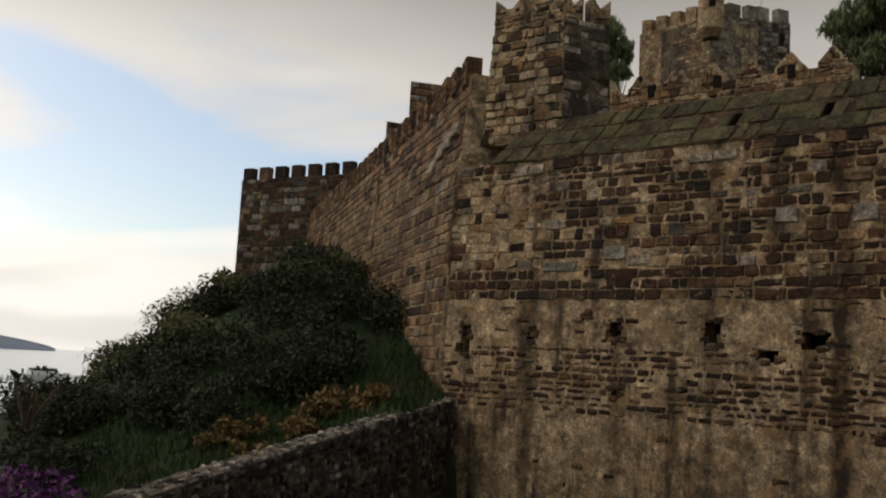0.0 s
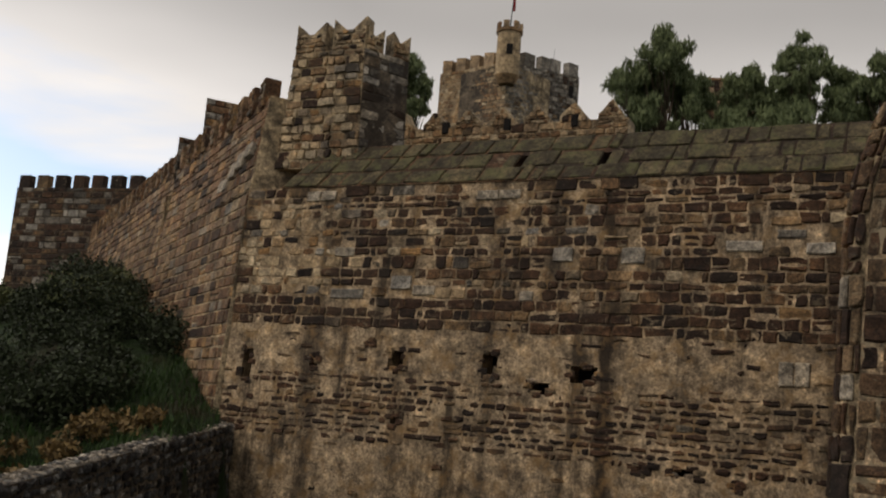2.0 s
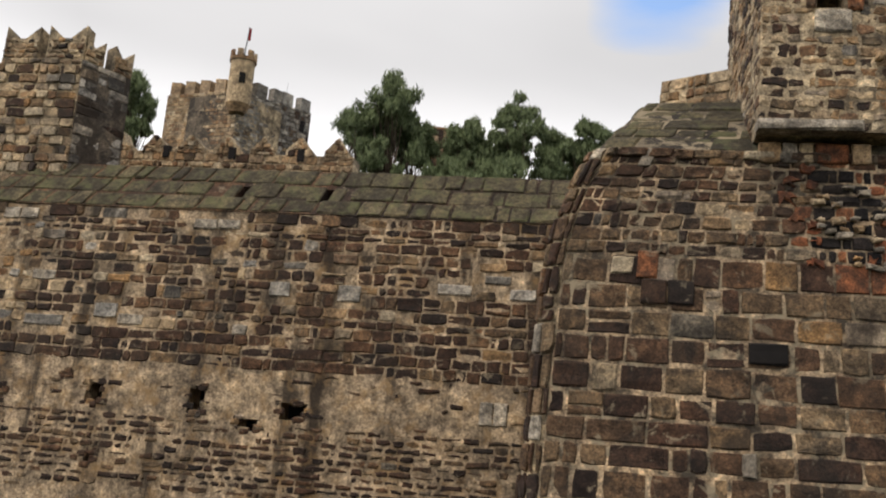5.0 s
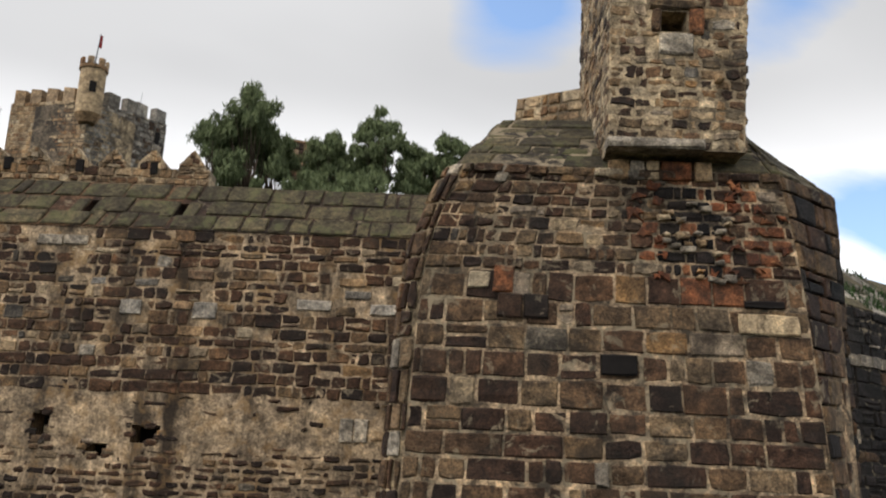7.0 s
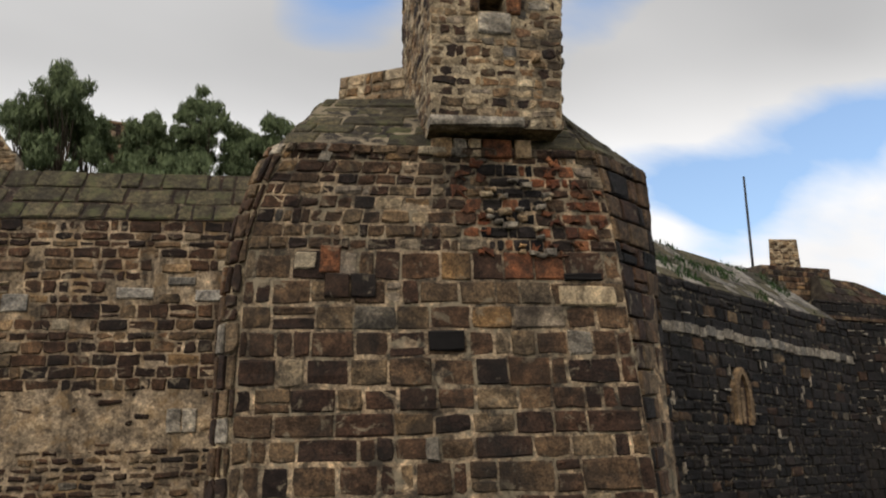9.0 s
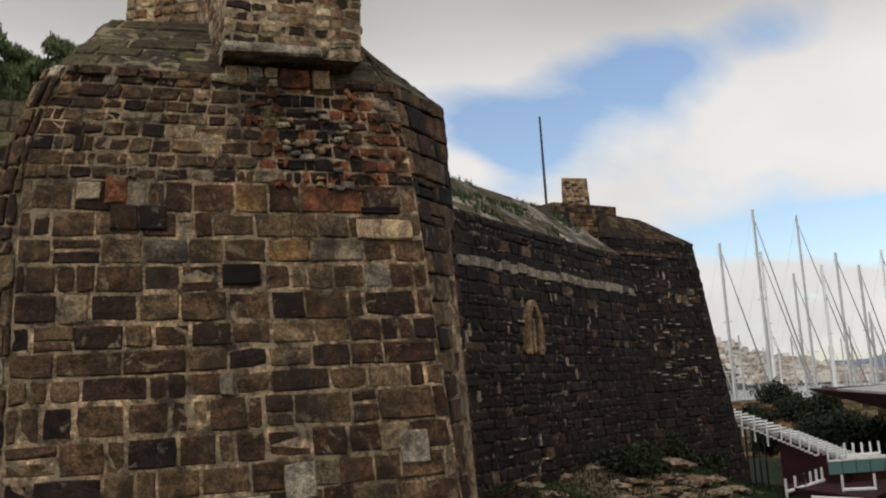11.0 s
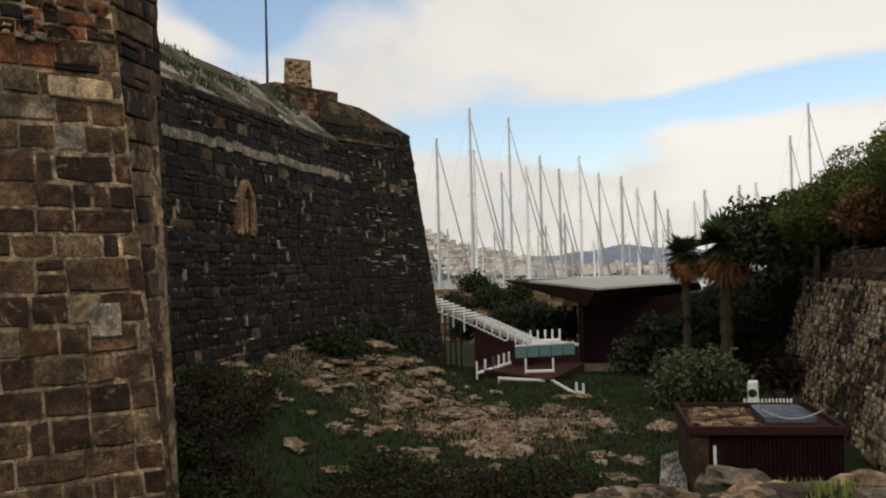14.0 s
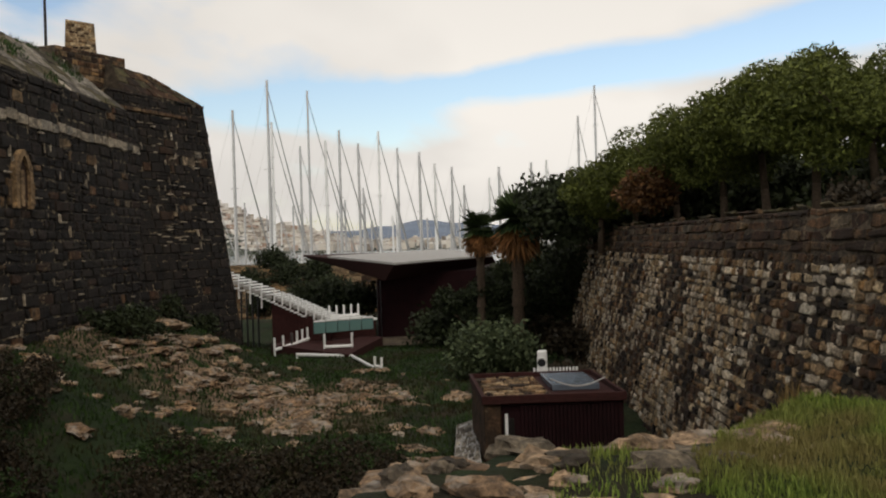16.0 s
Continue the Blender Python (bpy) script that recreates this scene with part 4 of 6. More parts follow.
while k < 5.9:
    lone(farb, q_f, k, k + 0.66, (EYE + 6.35 - 3) / (Z_F - 3), (EYE + 6.52 - 3) / (Z_F - 3), m_ashlar, 0.12, "string_course_stone", "", int(k * 10), 0.02, -0.5)
    k += 0.7
q_fc = Quad(fb(0.6, Z_F), fb(7.4, Z_F), fb(4.2, Z_F + 1.1, 0.5), fb(0.8, Z_F + 1.3, 0.6))
fcap = wall("wall_far_cap", q_fc, 3.0, m_mortar_d, "sloping stone cap of the far bastion")
masonry(fcap, q_fc, 0.45, 0.9, lambda u, v, r: m_cap if r.random() < 0.6 else m_dark, gap=0.03, jit=0.03, seed=48, near=lambda u, v: True, name="slab")
q_fp = Quad(xy(58.3, 45.0, EYE + 6.0), xy(61.9, 49.0, EYE + 6.0), xy(61.9, 49.0, EYE + 9.1), xy(58.3, 45.0, EYE + 8.85))
fplat = wall("wall_platform", q_fp, 2.0, m_mortar_d, "small brown rubble platform behind the moat parapet")
masonry(fplat, q_fp, 0.3, 0.55, pick((m_ashlar, 3), (m_wall0, 2), (m_dark, 2)), gap=0.03, seed=49, near=lambda u, v: True)

# ---------------------------------------------------------------- left wall that recedes to the sea tower
T0, N0 = Vector((-math.sin(radians(23)), math.cos(radians(23)), 0)), Vector((math.cos(radians(23)), math.sin(radians(23)), 0))
A0 = on(N1, T1, D1, -17.0, 0)


def w0(k, z, back=0.0):
    p = A0 + T0 * k + N0 * back
    return Vector((p.x, p.y, z))


Z_0 = EYE + 9.0
q0 = Quad(w0(42, 2.0, -0.7), w0(0, 2.0, -0.7), w0(0, Z_PAR, 0), w0(42, Z_PAR, 0))
wall0 = wall("wall_sea_side", q0, 2.0, m_mortar, "long receding castle wall of ochre and brown courses")
masonry(wall0, q0, 0.34, 0.7, pick((m_wall0, 8), (m_mix, 1), (m_dark, 1)), gap=0.04, seed=51, near=lambda u, v: u > 0.6)
q0u = Quad(w0(42, Z_PAR, 0.0), w0(0, Z_PAR, 0.0), w0(0.8, Z_0, 0.55), w0(42, Z_0, 0.45))
wall0u = wall("wall_sea_side_upper", q0u, 1.5, m_mortar, "upper part of the receding castle wall")
masonry(wall0u, q0u, 0.34, 0.7, pick((m_wall0, 8), (m_mix, 1), (m_dark, 1)), gap=0.04, seed=53, near=lambda u, v: u > 0.5)

# ---------------------------------------------------------------- counterscarp
Z_R = EYE + 0.3
q_rw = Quad(on(NR, TR, DR - 0.6, 62, 2.5), on(NR, TR, DR - 0.6, 6, 2.5), on(NR, TR, DR + 0.6, 6, Z_R), on(NR, TR, DR + 0.6, 62, Z_R))
scarp = wall("wall_counterscarp", q_rw, 1.0, m_mortar_d, "rough moat retaining wall of brown and pale rubble")
def scarp_low(u, v, r):
    k = noise.noise(Vector((u * 18, v * 2.6, 5.0))) + 0.4 * noise.noise(Vector((u * 60, v * 8, 2.0)))
    if r.random() < 0.5 + 1.1 * k + (0.3 if v > 0.78 else 0.0):
        return (m_scarp, m_scarp, m_cream, m_keep)[int(r.random() * 4)]
    return (m_dark, m_dark, m_basalt, m_ashlar)[int(r.random() * 4)]



masonry(scarp, q_rw, 0.2, 0.34, lambda u, v, r: (m_dark if r.random() < 0.7 else m_ashlar) if v > 0.86 else scarp_low(u, v, r), gap=0.045, proud=(0.0, 0.08), jit=0.035, seed=61, near=lambda u, v: u > 0.55, size_of=lambda v, r: (0.26, 0.8) if v > 0.86 else (0.2, 0.3))
q_rt = Quad(on(NR, TR, DR + 0.62, 62, Z_R), on(NR, TR, DR + 0.62, 6, Z_R), on(NR, TR, DR + 0.7, 6, Z_R + 0.12), on(NR, TR, DR + 0.7, 62, Z_R + 0.12))
masonry(scarp, q_rt, 0.12, 0.9, pick((m_ashlar, 2), (m_cap, 2)), gap=0.1, proud=(0.0, 0.1), jit=0.04, seed=62, name="coping_stone", missing=0.35)

# ---------------------------------------------------------------- corner tower above the curtain's left end
def swallowtail(q, u0, u1, v1, h, thick):
    """A forked merlon on top of a face: outline with a notch, given thickness."""
    w = u1 - u0
    outline = [(u0, 0), (u1, 0), (u1, h), ((u0 + u1) / 2 + 0.1 * w, h * 0.62), ((u0 + u1) / 2 - 0.1 * w, h * 0.62), (u0, h)]
    a = [q.at(u, v1) + Vector((0, 0, z)) for u, z in outline]
    b = [p - q.n * thick for p in a]
    n = len(a)
    faces = [tuple(range(n)), tuple(reversed(range(n, 2 * n)))] + [((i + 1) % n, i, n + i, n + (i + 1) % n) for i in range(n)]
    return a + b, faces


Z_T0, Z_T1 = EYE + 6.6, EYE + 10.25
tq_f = Quad(on(N1, T1, 22.75, -16.75, Z_T0), on(N1, T1, 22.75, -13.95, Z_T0), on(N1, T1, 22.95, -14.2, Z_T1), on(N1, T1, 22.95, -16.6, Z_T1))
tq_r = Quad(on(N1, T1, 22.75, -13.95, Z_T0), on(N1, T1, 24.1, -13.2, Z_T0), on(N1, T1, 24.1, -13.3, Z_T1 - 0.1), on(N1, T1, 22.95, -14.2, Z_T1))
tower = wall("wall_corner_tower", tq_f, 0.5, m_mortar, "ruined corner tower of brown and cream rubble with forked merlons")
masonry(tower, tq_f, 0.26, 0.42, pick((m_mix, 3), (m_keep, 3), (m_dark, 1.2), (m_cream, 4), (m_pale, 0.6)), gap=0.035, proud=(0.0, 0.1), jit=0.03, seed=81, near=lambda u, v: True)
tower_r = wall("wall_corner_tower_side", tq_r, 0.8, m_mortar_d, "grey ashlar side of the ruined corner tower")
masonry(tower_r, tq_r, 0.3, 0.6, pick((m_keepg, 5), (m_pale, 2.5), (m_mix, 1)), gap=0.03, proud=(0.0, 0.05), jit=0.02, seed=82, near=lambda u, v: True)
for q, spans, nm in ((tq_f, ((0.0, 0.42, 0.95), (0.54, 1.0, 1.0)), tower), (tq_r, ((0.05, 0.42, 0.75), (0.62, 1.0, 0.8)), tower_r)):
    for i, (u0, u1, h) in enumerate(spans):
        vs_, fs_ = swallowtail(q, u0, u1, 1.0, h, 0.45)
        mer = put("merlon", vs_, fs_, m_mortar, nm, "forked rubble merlon")
        q_m = Quad(q.at(u0, 1), q.at(u1, 1), q.at(u1, 1) + Vector((0, 0, h * 0.62)), q.at(u0, 1) + Vector((0, 0, h * 0.62)))
        masonry(mer, q_m, 0.17, 0.26, pick((m_mix, 3), (m_keep, 3), (m_cream, 2)), gap=0.03, proud=(0.0, 0.06), jit=0.03, seed=90 + i)

# ---------------------------------------------------------------- merlons and steps of the receding wall
k = 1.0
i = 0
while k < 41:
    w_ = 0.5
    z_ = Z_0
    back = 0.4
    q_m = Quad(w0(k + w_, z_ - 0.3, back), w0(k, z_ - 0.3, back), w0(k, z_ + 0.6, back), w0(k + w_, z_ + 0.5, back))
    a_, b_, c_, d_ = q_m.c
    dd = N0 * 0.5
    mer = solid("merlon", [[a_, b_, b_ + dd, a_ + dd], [d_, c_, c_ + dd, d_ + dd]], m_wall0, wall0u, "small weathered merlon")
    masonry(mer, q_m, 0.2, 0.3, pick((m_wall0, 3), (m_mix, 1)), gap=0.03, seed=300 + i)
    k += 1.15
    i += 1
# small block houses behind the wall's merlons, their faces turned to the moat
for a0_, a1_, d_, el_ in ((-10.65, -8.2, 36.0, 16.76), (-11.9, -10.2, 40.0, 14.35)):
    z1_ = EYE + d_ * math.tan(radians(el_))
    q_s = Quad(xy(a0_, d_, Z_0 - 1.5), xy(a1_, d_, Z_0 - 1.5), xy(a1_, d_, z1_ - 0.1), xy(a0_, d_, z1_))
    st = wall("wall_sea_side_step", q_s, 1.6, m_mortar_d, "raised rubble block on the receding wall")
    masonry(st, q_s, 0.28, 0.5, pick((m_keepg, 4), (m_wall0, 3), (m_dark, 1)), gap=0.03, seed=int(d_ * 7), near=lambda u, v: True)
# tall buttress strip
q_bt = Quad(w0(13.2, 4.0, -0.75), w0(11.9, 4.0, -0.75), w0(11.9, Z_PAR + 1.8, 0.1), w0(13.2, Z_PAR + 1.8, 0.1))
bt = wall("wall_buttress", q_bt, 0.8, m_mortar, "ochre stone buttress on the receding wall")
masonry(bt, q_bt, 0.34, 0.5, pick((m_wall0, 3), (m_keep, 2)), gap=0.03, seed=88, near=lambda u, v: True)
for k0, k1, z0, z1 in ((1.4, 2.1, 6.75, 7.3), (2.1, 2.8, 6.6, 7.1), (0.6, 1.2, 7.0, 7.4), (2.9, 3.9, 6.3, 6.75)):
    qq = Quad(w0(k1, EYE + z0, 0.1), w0(k0, EYE + z0, 0.1), w0(k0, EYE + z1, 0.2), w0(k1, EYE + z1, 0.2))
    put("stone_block", block_mesh(qq, 0, 1, 0, 1, 0.1, 0.03, 0.02, rng, -0.6), BLOCK_FACES, m_pale, wall0u, "large pale marble block")

# ---------------------------------------------------------------- far sea tower
ft_a, ft_b, ft_c = xy(-19.95, 66), xy(-13.2, 60), xy(-22.5, 75)
Z_FT = EYE + 11.9


def lift(p, z):
    return Vector((p.x, p.y, z))


q_ft = Quad(lift(ft_a, 3.0), lift(ft_b, 3.0), lift(ft_b, Z_FT), lift(ft_a, Z_FT))
sea_tower = wall("wall_sea_tower", q_ft, 6.0, m_mortar_d, "square sea tower of dark rubble with small merlons")
masonry(sea_tower, q_ft, 0.4, 0.8, pick((m_dark, 4), (m_ashlar, 3), (m_keepg, 2), (m_mix, 1)), gap=0.06, seed=101, near=lambda u, v: v > 0.4)
for i in range(7):
    u0 = i / 7 + 0.01
    q_m = Quad(q_ft.at(u0, 1.0), q_ft.at(u0 + 0.085, 1.0), q_ft.at(u0 + 0.085, 1.045), q_ft.at(u0, 1.045))
    a_, b_, c_, d_ = q_m.c
    dd = -q_ft.n * 0.5
    solid("merlon", [[a_, b_, b_ + dd, a_ + dd], [d_, c_, c_ + dd, d_ + dd]], m_dark, sea_tower)

# ---------------------------------------------------------------- inner wall with pointed merlons
q_in = Quad(on(N1, T1, 27, -18.0, EYE + 6.0), on(N1, T1, 27, -7.3, EYE + 6.0), on(N1, T1, 27, -7.3, EYE + 9.0), on(N1, T1, 27, -18.0, EYE + 9.0))
inner = wall("wall_inner", q_in, 0.8, m_mortar, "inner tan rubble wall with pointed merlons")
masonry(inner, q_in, 0.2, 0.32, pick((m_keep, 5), (m_cream, 1), (m_ashlar, 1)), gap=0.03, jit=0.025, seed=111, near=lambda u, v: v > 0.5)
for i in range(9):
    s = -17.2 + i * 1.17
    wd_ = rng.uniform(0.75, 0.95)
    prof = [(-0.5, 0.0), (0.5, 0.0), (0.46, 0.22), (0.2, 0.42), (0.05, 0.62), (-0.12, 0.58), (-0.3, 0.36), (-0.47, 0.2)]
    f_ = [on(N1, T1, 26.97, s + x * wd_, EYE + 8.95 + z * rng.uniform(0.85, 1.1)) for x, z in prof]
    b_ = [p + N1 * 0.5 for p in f_]
    n = len(f_)
    mer = put("merlon", f_ + b_, [tuple(range(n)), tuple(reversed(range(n, 2 * n)))] + [((j + 1) % n, j, n + j, n + (j + 1) % n) for j in range(n)], m_mortar, inner, "pointed rubble merlon")
    for x0, x1, z0, z1 in ((-0.48, 0.48, 0.0, 0.22), (-0.27, 0.26, 0.22, 0.4), (-0.1, 0.1, 0.4, 0.58)):
        qm = Quad(on(N1, T1, 26.95, s + x0 * wd_, EYE + 8.95 + z0), on(N1, T1, 26.95, s + x1 * wd_, EYE + 8.95 + z0), on(N1, T1, 26.95, s + x1 * wd_, EYE + 8.95 + z1), on(N1, T1, 26.95, s + x0 * wd_, EYE + 8.95 + z1))
        masonry(mer, qm, 0.13, 0.2, pick((m_keep, 4), (m_cream, 1), (m_ashlar, 1)), gap=0.02, jit=0.02, proud=(0.0, 0.04), seed=int(1000 + i * 7 + z0 * 10))
# loopholes are black blocks, the shade of the opening put into their colour
for s in (-13.3, -11.15, -8.95):
    lone(inner, q_in, s - 0.12, s + 0.12, 0.93, 1.06, m_hole, 0.08, "loophole", "loophole, its shade painted black", int(s), 0.02, -18.0)

# ---------------------------------------------------------------- keep
KC = xy(7.6, 70)
K_L, K_R = xy(3.5, 75.5), xy(12.1, 76.5)
Z_K = EYE + 26.6
kq_l = Quad(lift(K_L, EYE + 14), lift(KC, EYE + 14), lift(KC, Z_K), lift(K_L, Z_K + 0.6))
kq_r = Quad(lift(KC, EYE + 14), lift(K_R, EYE + 14), lift(K_R, Z_K + 1.4), lift(KC, Z_K))
keep = wall("wall_keep", kq_l, 5.0, m_mortar, "square keep of tan masonry rising behind the walls")
keep_g = wall("wall_keep_grey", kq_r, 5.0, m_mortar_d, "grey rubble face of the square keep")
masonry(keep, kq_l, 0.34, 0.6, pick((m_keep, 5), (m_cream, 1)), gap=0.05, seed=121, near=lambda u, v: v > 0.5)
masonry(keep_g, kq_r, 0.34, 0.5, pick((m_keepg, 5), (m_ashlar, 1)), gap=0.05, jit=0.03, seed=122, near=lambda u, v: v > 0.5)
for q, par, m, us in ((kq_l, keep, m_keep, (0.03, 0.24, 0.45, 0.66)), (kq_r, keep_g, m_keepg, (0.22, 0.45, 0.58, 0.84))):
    for u0 in us:
        a_, b_ = q.at(u0, 1.0), q.at(u0 + 0.14, 1.0)
        dd = -q.n * 0.6
        up = Vector((0, 0, 1.1))
        solid("merlon", [[a_, b_, b_ + dd, a_ + dd], [a_ + up, b_ + up * 0.9, b_ + dd + up * 0.9, a_ + dd + up]], m, par, "weathered keep merlon")
# window openings as black blocks that paint the dark interior
for q, par, u0, v0 in ((kq_l, keep, 0.47, 0.62), (kq_r, keep_g, 0.45, 0.55), (kq_r, keep_g, 0.85, 0.86)):
    put("window", block_mesh(q, u0, u0 + 0.07, v0, v0 + 0.075, 0.06, 0.02, 0.01, rng), BLOCK_FACES, m_hole, par, "small window, its inner shade painted black")
    put("window_sill", block_mesh(q, u0 - 0.03, u0 + 0.1, v0 - 0.04, v0 - 0.005, 0.12, 0.03, 0.01, rng), BLOCK_FACES, m_pale, par, "pale stone sill")
# round turret on the keep's corner
turret = tagged(empty("turret", tuple(lift(KC, Z_K - 1.4))), "round tan stone turret on the keep with a flag pole", "turret")
bm = bmesh.new()
tube(bm, (0, 0, -0.45), (0, 0, 0.2), 0.6, 0.93, 14)
part("corbel", bm, m_keep, turret)
bm = bmesh.new()
tube(bm, (0, 0, 0.2), (0, 0, 3.6), 0.93, 0.9, 18)
part("drum", bm, m_keep, turret)
bm = bmesh.new()
tube(bm, (0, 0, 3.6), (0, 0, 3.85), 1.02, 1.02, 18)
part("cornice", bm, m_keep, turret)
for i in range(7):
    bm = bmesh.new()
    a = 2 * math.pi * i / 7
    box(bm, -0.22, -0.12, 3.85, 0.22, 0.12, 4.4, 0.03)
    bmesh.ops.transform(bm, matrix=Matrix.Rotation(a, 4, "Z") @ Matrix.Translation((0, 0.88, 0)), verts=bm.verts)
    part("merlon", bm, m_keep, turret)
# the turret's window, a black box for its unlit inside
bm = bmesh.new()
box(bm, -0.28, -0.98, 1.7, 0.18, -0.7, 2.5, 0.02)
part("window", bm, m_hole, turret, "small window, its inner shade painted black")
bm = bmesh.new()
tube(bm, (0, 0, 3.8), (0.15, 0, 6.6), 0.05, 0.03, 6)
part("flag_pole", bm, m_darkmetal, turret)
bm = bmesh.new()
box(bm, 0.1, -0.02, 5.5, 0.32, 0.02, 6.5)
part("flag", bm, m_flag, turret, "furled dark red flag")
aerial = tagged(new("aerial"), "thin steel aerial rod on the keep", "aerial")
aerial.matrix_world = Matrix.Translation(xy(10.35, 76, Z_K))
bm = bmesh.new()
tube(bm, (0, 0, 0), (0.2, 0, 3.6), 0.05, 0.03, 6)
part("rod", bm, m_steel, aerial)
bm = bmesh.new()
tube(bm, (0, 0, -1.0), (0, 0, 0.3), 0.09, 0.09, 6)
part("socket", bm, m_steel, aerial)

# ---------------------------------------------------------------- guard turret on the bastion
gt = tagged(new("guard_turret"), "ruined square rubble guard turret with a small window", "turret")
gz0, gz1 = EYE + 4.95, EYE + 9.4
gq_f = Quad(on(N1, T1, 13.1, 2.15, gz0), on(N1, T1, 13.1, 4.12, gz0), on(N1, T1, 13.1, 4.34, gz1), on(N1, T1, 13.1, 2.2, gz1))
gq_l = Quad(on(N1, T1, 16.4, 2.15, gz0 + 0.3), on(N1, T1, 13.1, 2.15, gz0), on(N1, T1, 13.1, 2.2, gz1), on(N1, T1, 16.4, 2.2, gz1))


def gv(z):
    return (z + EYE - gz0) / (gz1 - gz0)


gh_core = pierced("wall_guard_turret", gq_f, 3.2, m_mortar, "", [((2.9 - 2.15) / 2.0, (3.28 - 2.15) / 2.0, gv(6.82), gv(7.15))], m_hole, 0.8)
gh_core.name = "core"
gh_core.parent = gt
for key in ("kind", "category", "label"):
    if key in gh_core:
        del gh_core[key]
masonry(gt, gq_f, 0.17, 0.24, pick((m_mix, 5), (m_keep, 5), (m_cream, 4), (m_pale, 1.2), (m_ashlar, 4), (m_wall0, 2), (m_dark, 2)), gap=0.028, proud=(0.0, 0.02), bev=0.013, jit=0.026, seed=131, near=lambda u, v: True, skip=lambda u, v: 0.3 < u < 0.66 and gv(6.4) < v < gv(7.22))
masonry(gt, gq_l, 0.16, 0.3, pick((m_keep, 4), (m_cream, 2), (m_mix, 2), (m_ashlar, 2)), gap=0.03, proud=(0.0, 0.02), bev=0.013, jit=0.026, seed=132, near=lambda u, v: True)
q_gr = Quad(gq_f.c[1], gq_f.c[1] + N1 * 3.3, gq_f.c[2] + N1 * 3.3, gq_f.c[2])
masonry(gt, q_gr, 0.2, 0.34, pick((m_mix, 4), (m_keep, 4)), gap=0.04, proud=(0.0, 0.06), jit=0.03, seed=133)
for s0, s1, z0, z1, m, nm, pr in ((2.86, 3.36, 6.44, 6.8, m_pale, "window_sill", 0.05), (2.75, 2.89, 6.8, 7.18, m_ashlar, "window_jamb", 0.06), (3.29, 3.5, 6.78, 7.2, m_rust, "window_jamb", 0.06), (2.72, 3.5, 7.17, 7.33, m_ashlar, "lintel", 0.07), (2.1, 3.5, 4.9, 5.06, m_pale, "corbel_slab", 0.22), (3.66, 3.78, 6.0, 6.13, m_cream, "round_stone", 0.12)):
    lone(gt, gq_f, s0, s1, gv(z0), gv(z1), m, pr, nm, "pale worn stone slab" if m == m_pale else "", int(s0 * 9), 0.03, 2.15)
# pale and pink panels under the slab
for s0, s1, m in ((2.2, 2.5, m_cream), (2.52, 2.72, m_pale), (2.76, 2.94, m_cream), (2.98, 3.42, m_rust), (3.46, 3.72, m_cream)):
    qq = Quad(bast(s0, EYE + 4.58, -0.05), bast(s1, EYE + 4.58, -0.05), bast(s1, EYE + 4.88, -0.05), bast(s0, EYE + 4.88, -0.05))
    put("panel", block_mesh(qq, 0, 1, 0, 1, 0.03, 0.02, 0.01, rng), BLOCK_FACES, m, gt, "painted stone panel")
bm = bmesh.new()
box(bm, 2.1, 13.0, 0, 4.4, 16.5, 0.25, 0.04)
roof_ = part("roof", bm, m_cap, gt)
roof_.matrix_world = Matrix(((T1.x, N1.x, 0, 0), (T1.y, N1.y, 0, 0), (0, 0, 1, gz1), (0, 0, 0, 1)))

# ---------------------------------------------------------------- niche in the moat wall
def niche():
    """A pointed stone frame round a shallow recess."""
    top = tagged(new("wall_niche"), "small pointed-arch niche with a pale carved stone frame", "niche")
    pts_o, pts_i = [], []
    for i in range(9):
        a = i / 8
        x = -0.5 + a
        h = 1.35 + 0.65 * (1 - abs(2 * a - 1) ** 1.6)
        pts_o.append((x * 1.25, h))
        pts_i.append((x * 0.8, h - 0.22))
    o = [(-0.625, 0.0)] + pts_o + [(0.625, 0.0)]
    i_ = [(-0.4, 0.0)] + pts_i + [(0.4, 0.0)]
    place = lambda p, d: on(N2, T2, D2 - 0.22 - d, 32.45 + p[0], EYE + 1.4 + p[1])  # noqa: E731
    verts, faces = [], []
    for d, ring in ((0.14, o), (0.14, i_), (-0.2, i_), (-0.2, o)):
        verts += [place(p, d) for p in ring]
    n = len(o)
    for k in range(n - 1):
        for r0 in range(4):
            r1 = (r0 + 1) % 4
            faces.append((r0 * n + k, r0 * n + k + 1, r1 * n + k + 1, r1 * n + k))
    put("frame", verts, faces, m_keep, top, "tan carved frame")
    put("recess", [place(p, 0.03) for p in i_], [tuple(range(n))], m_dark, top, "dark recess")
    q = Quad(place((-0.14, 0.05), 0.03), place((0.14, 0.05), 0.03), place((0.14, 1.3), 0.03), place((-0.14, 1.3), 0.03))
    put("relief", block_mesh(q, 0, 1, 0, 1, 0.05, 0.03, 0.02, rng), BLOCK_FACES, m_keep, top, "worn carved relief panel")
    for x in (-0.85, 0.8):
        q = Quad(place((x - 0.13, 0.1), 0.0), place((x + 0.13, 0.1), 0.0), place((x + 0.13, 0.95), 0.0), place((x - 0.13, 0.95), 0.0))
        put("side_stone", block_mesh(q, 0, 1, 0, 1, 0.06, 0.03, 0.02, rng), BLOCK_FACES, m_ashlar, top)


niche()

flagpole = tagged(empty("flagpole", tuple(xy(57.85, 45.5, EYE + 8.2))), "bare grey flagpole behind the moat parapet", "pole")
bm = bmesh.new()
tube(bm, (0, 0, 0), (0, 0, 5.0), 0.07, 0.05, 8)
part("pole", bm, m_darkmetal, flagpole)
bm = bmesh.new()
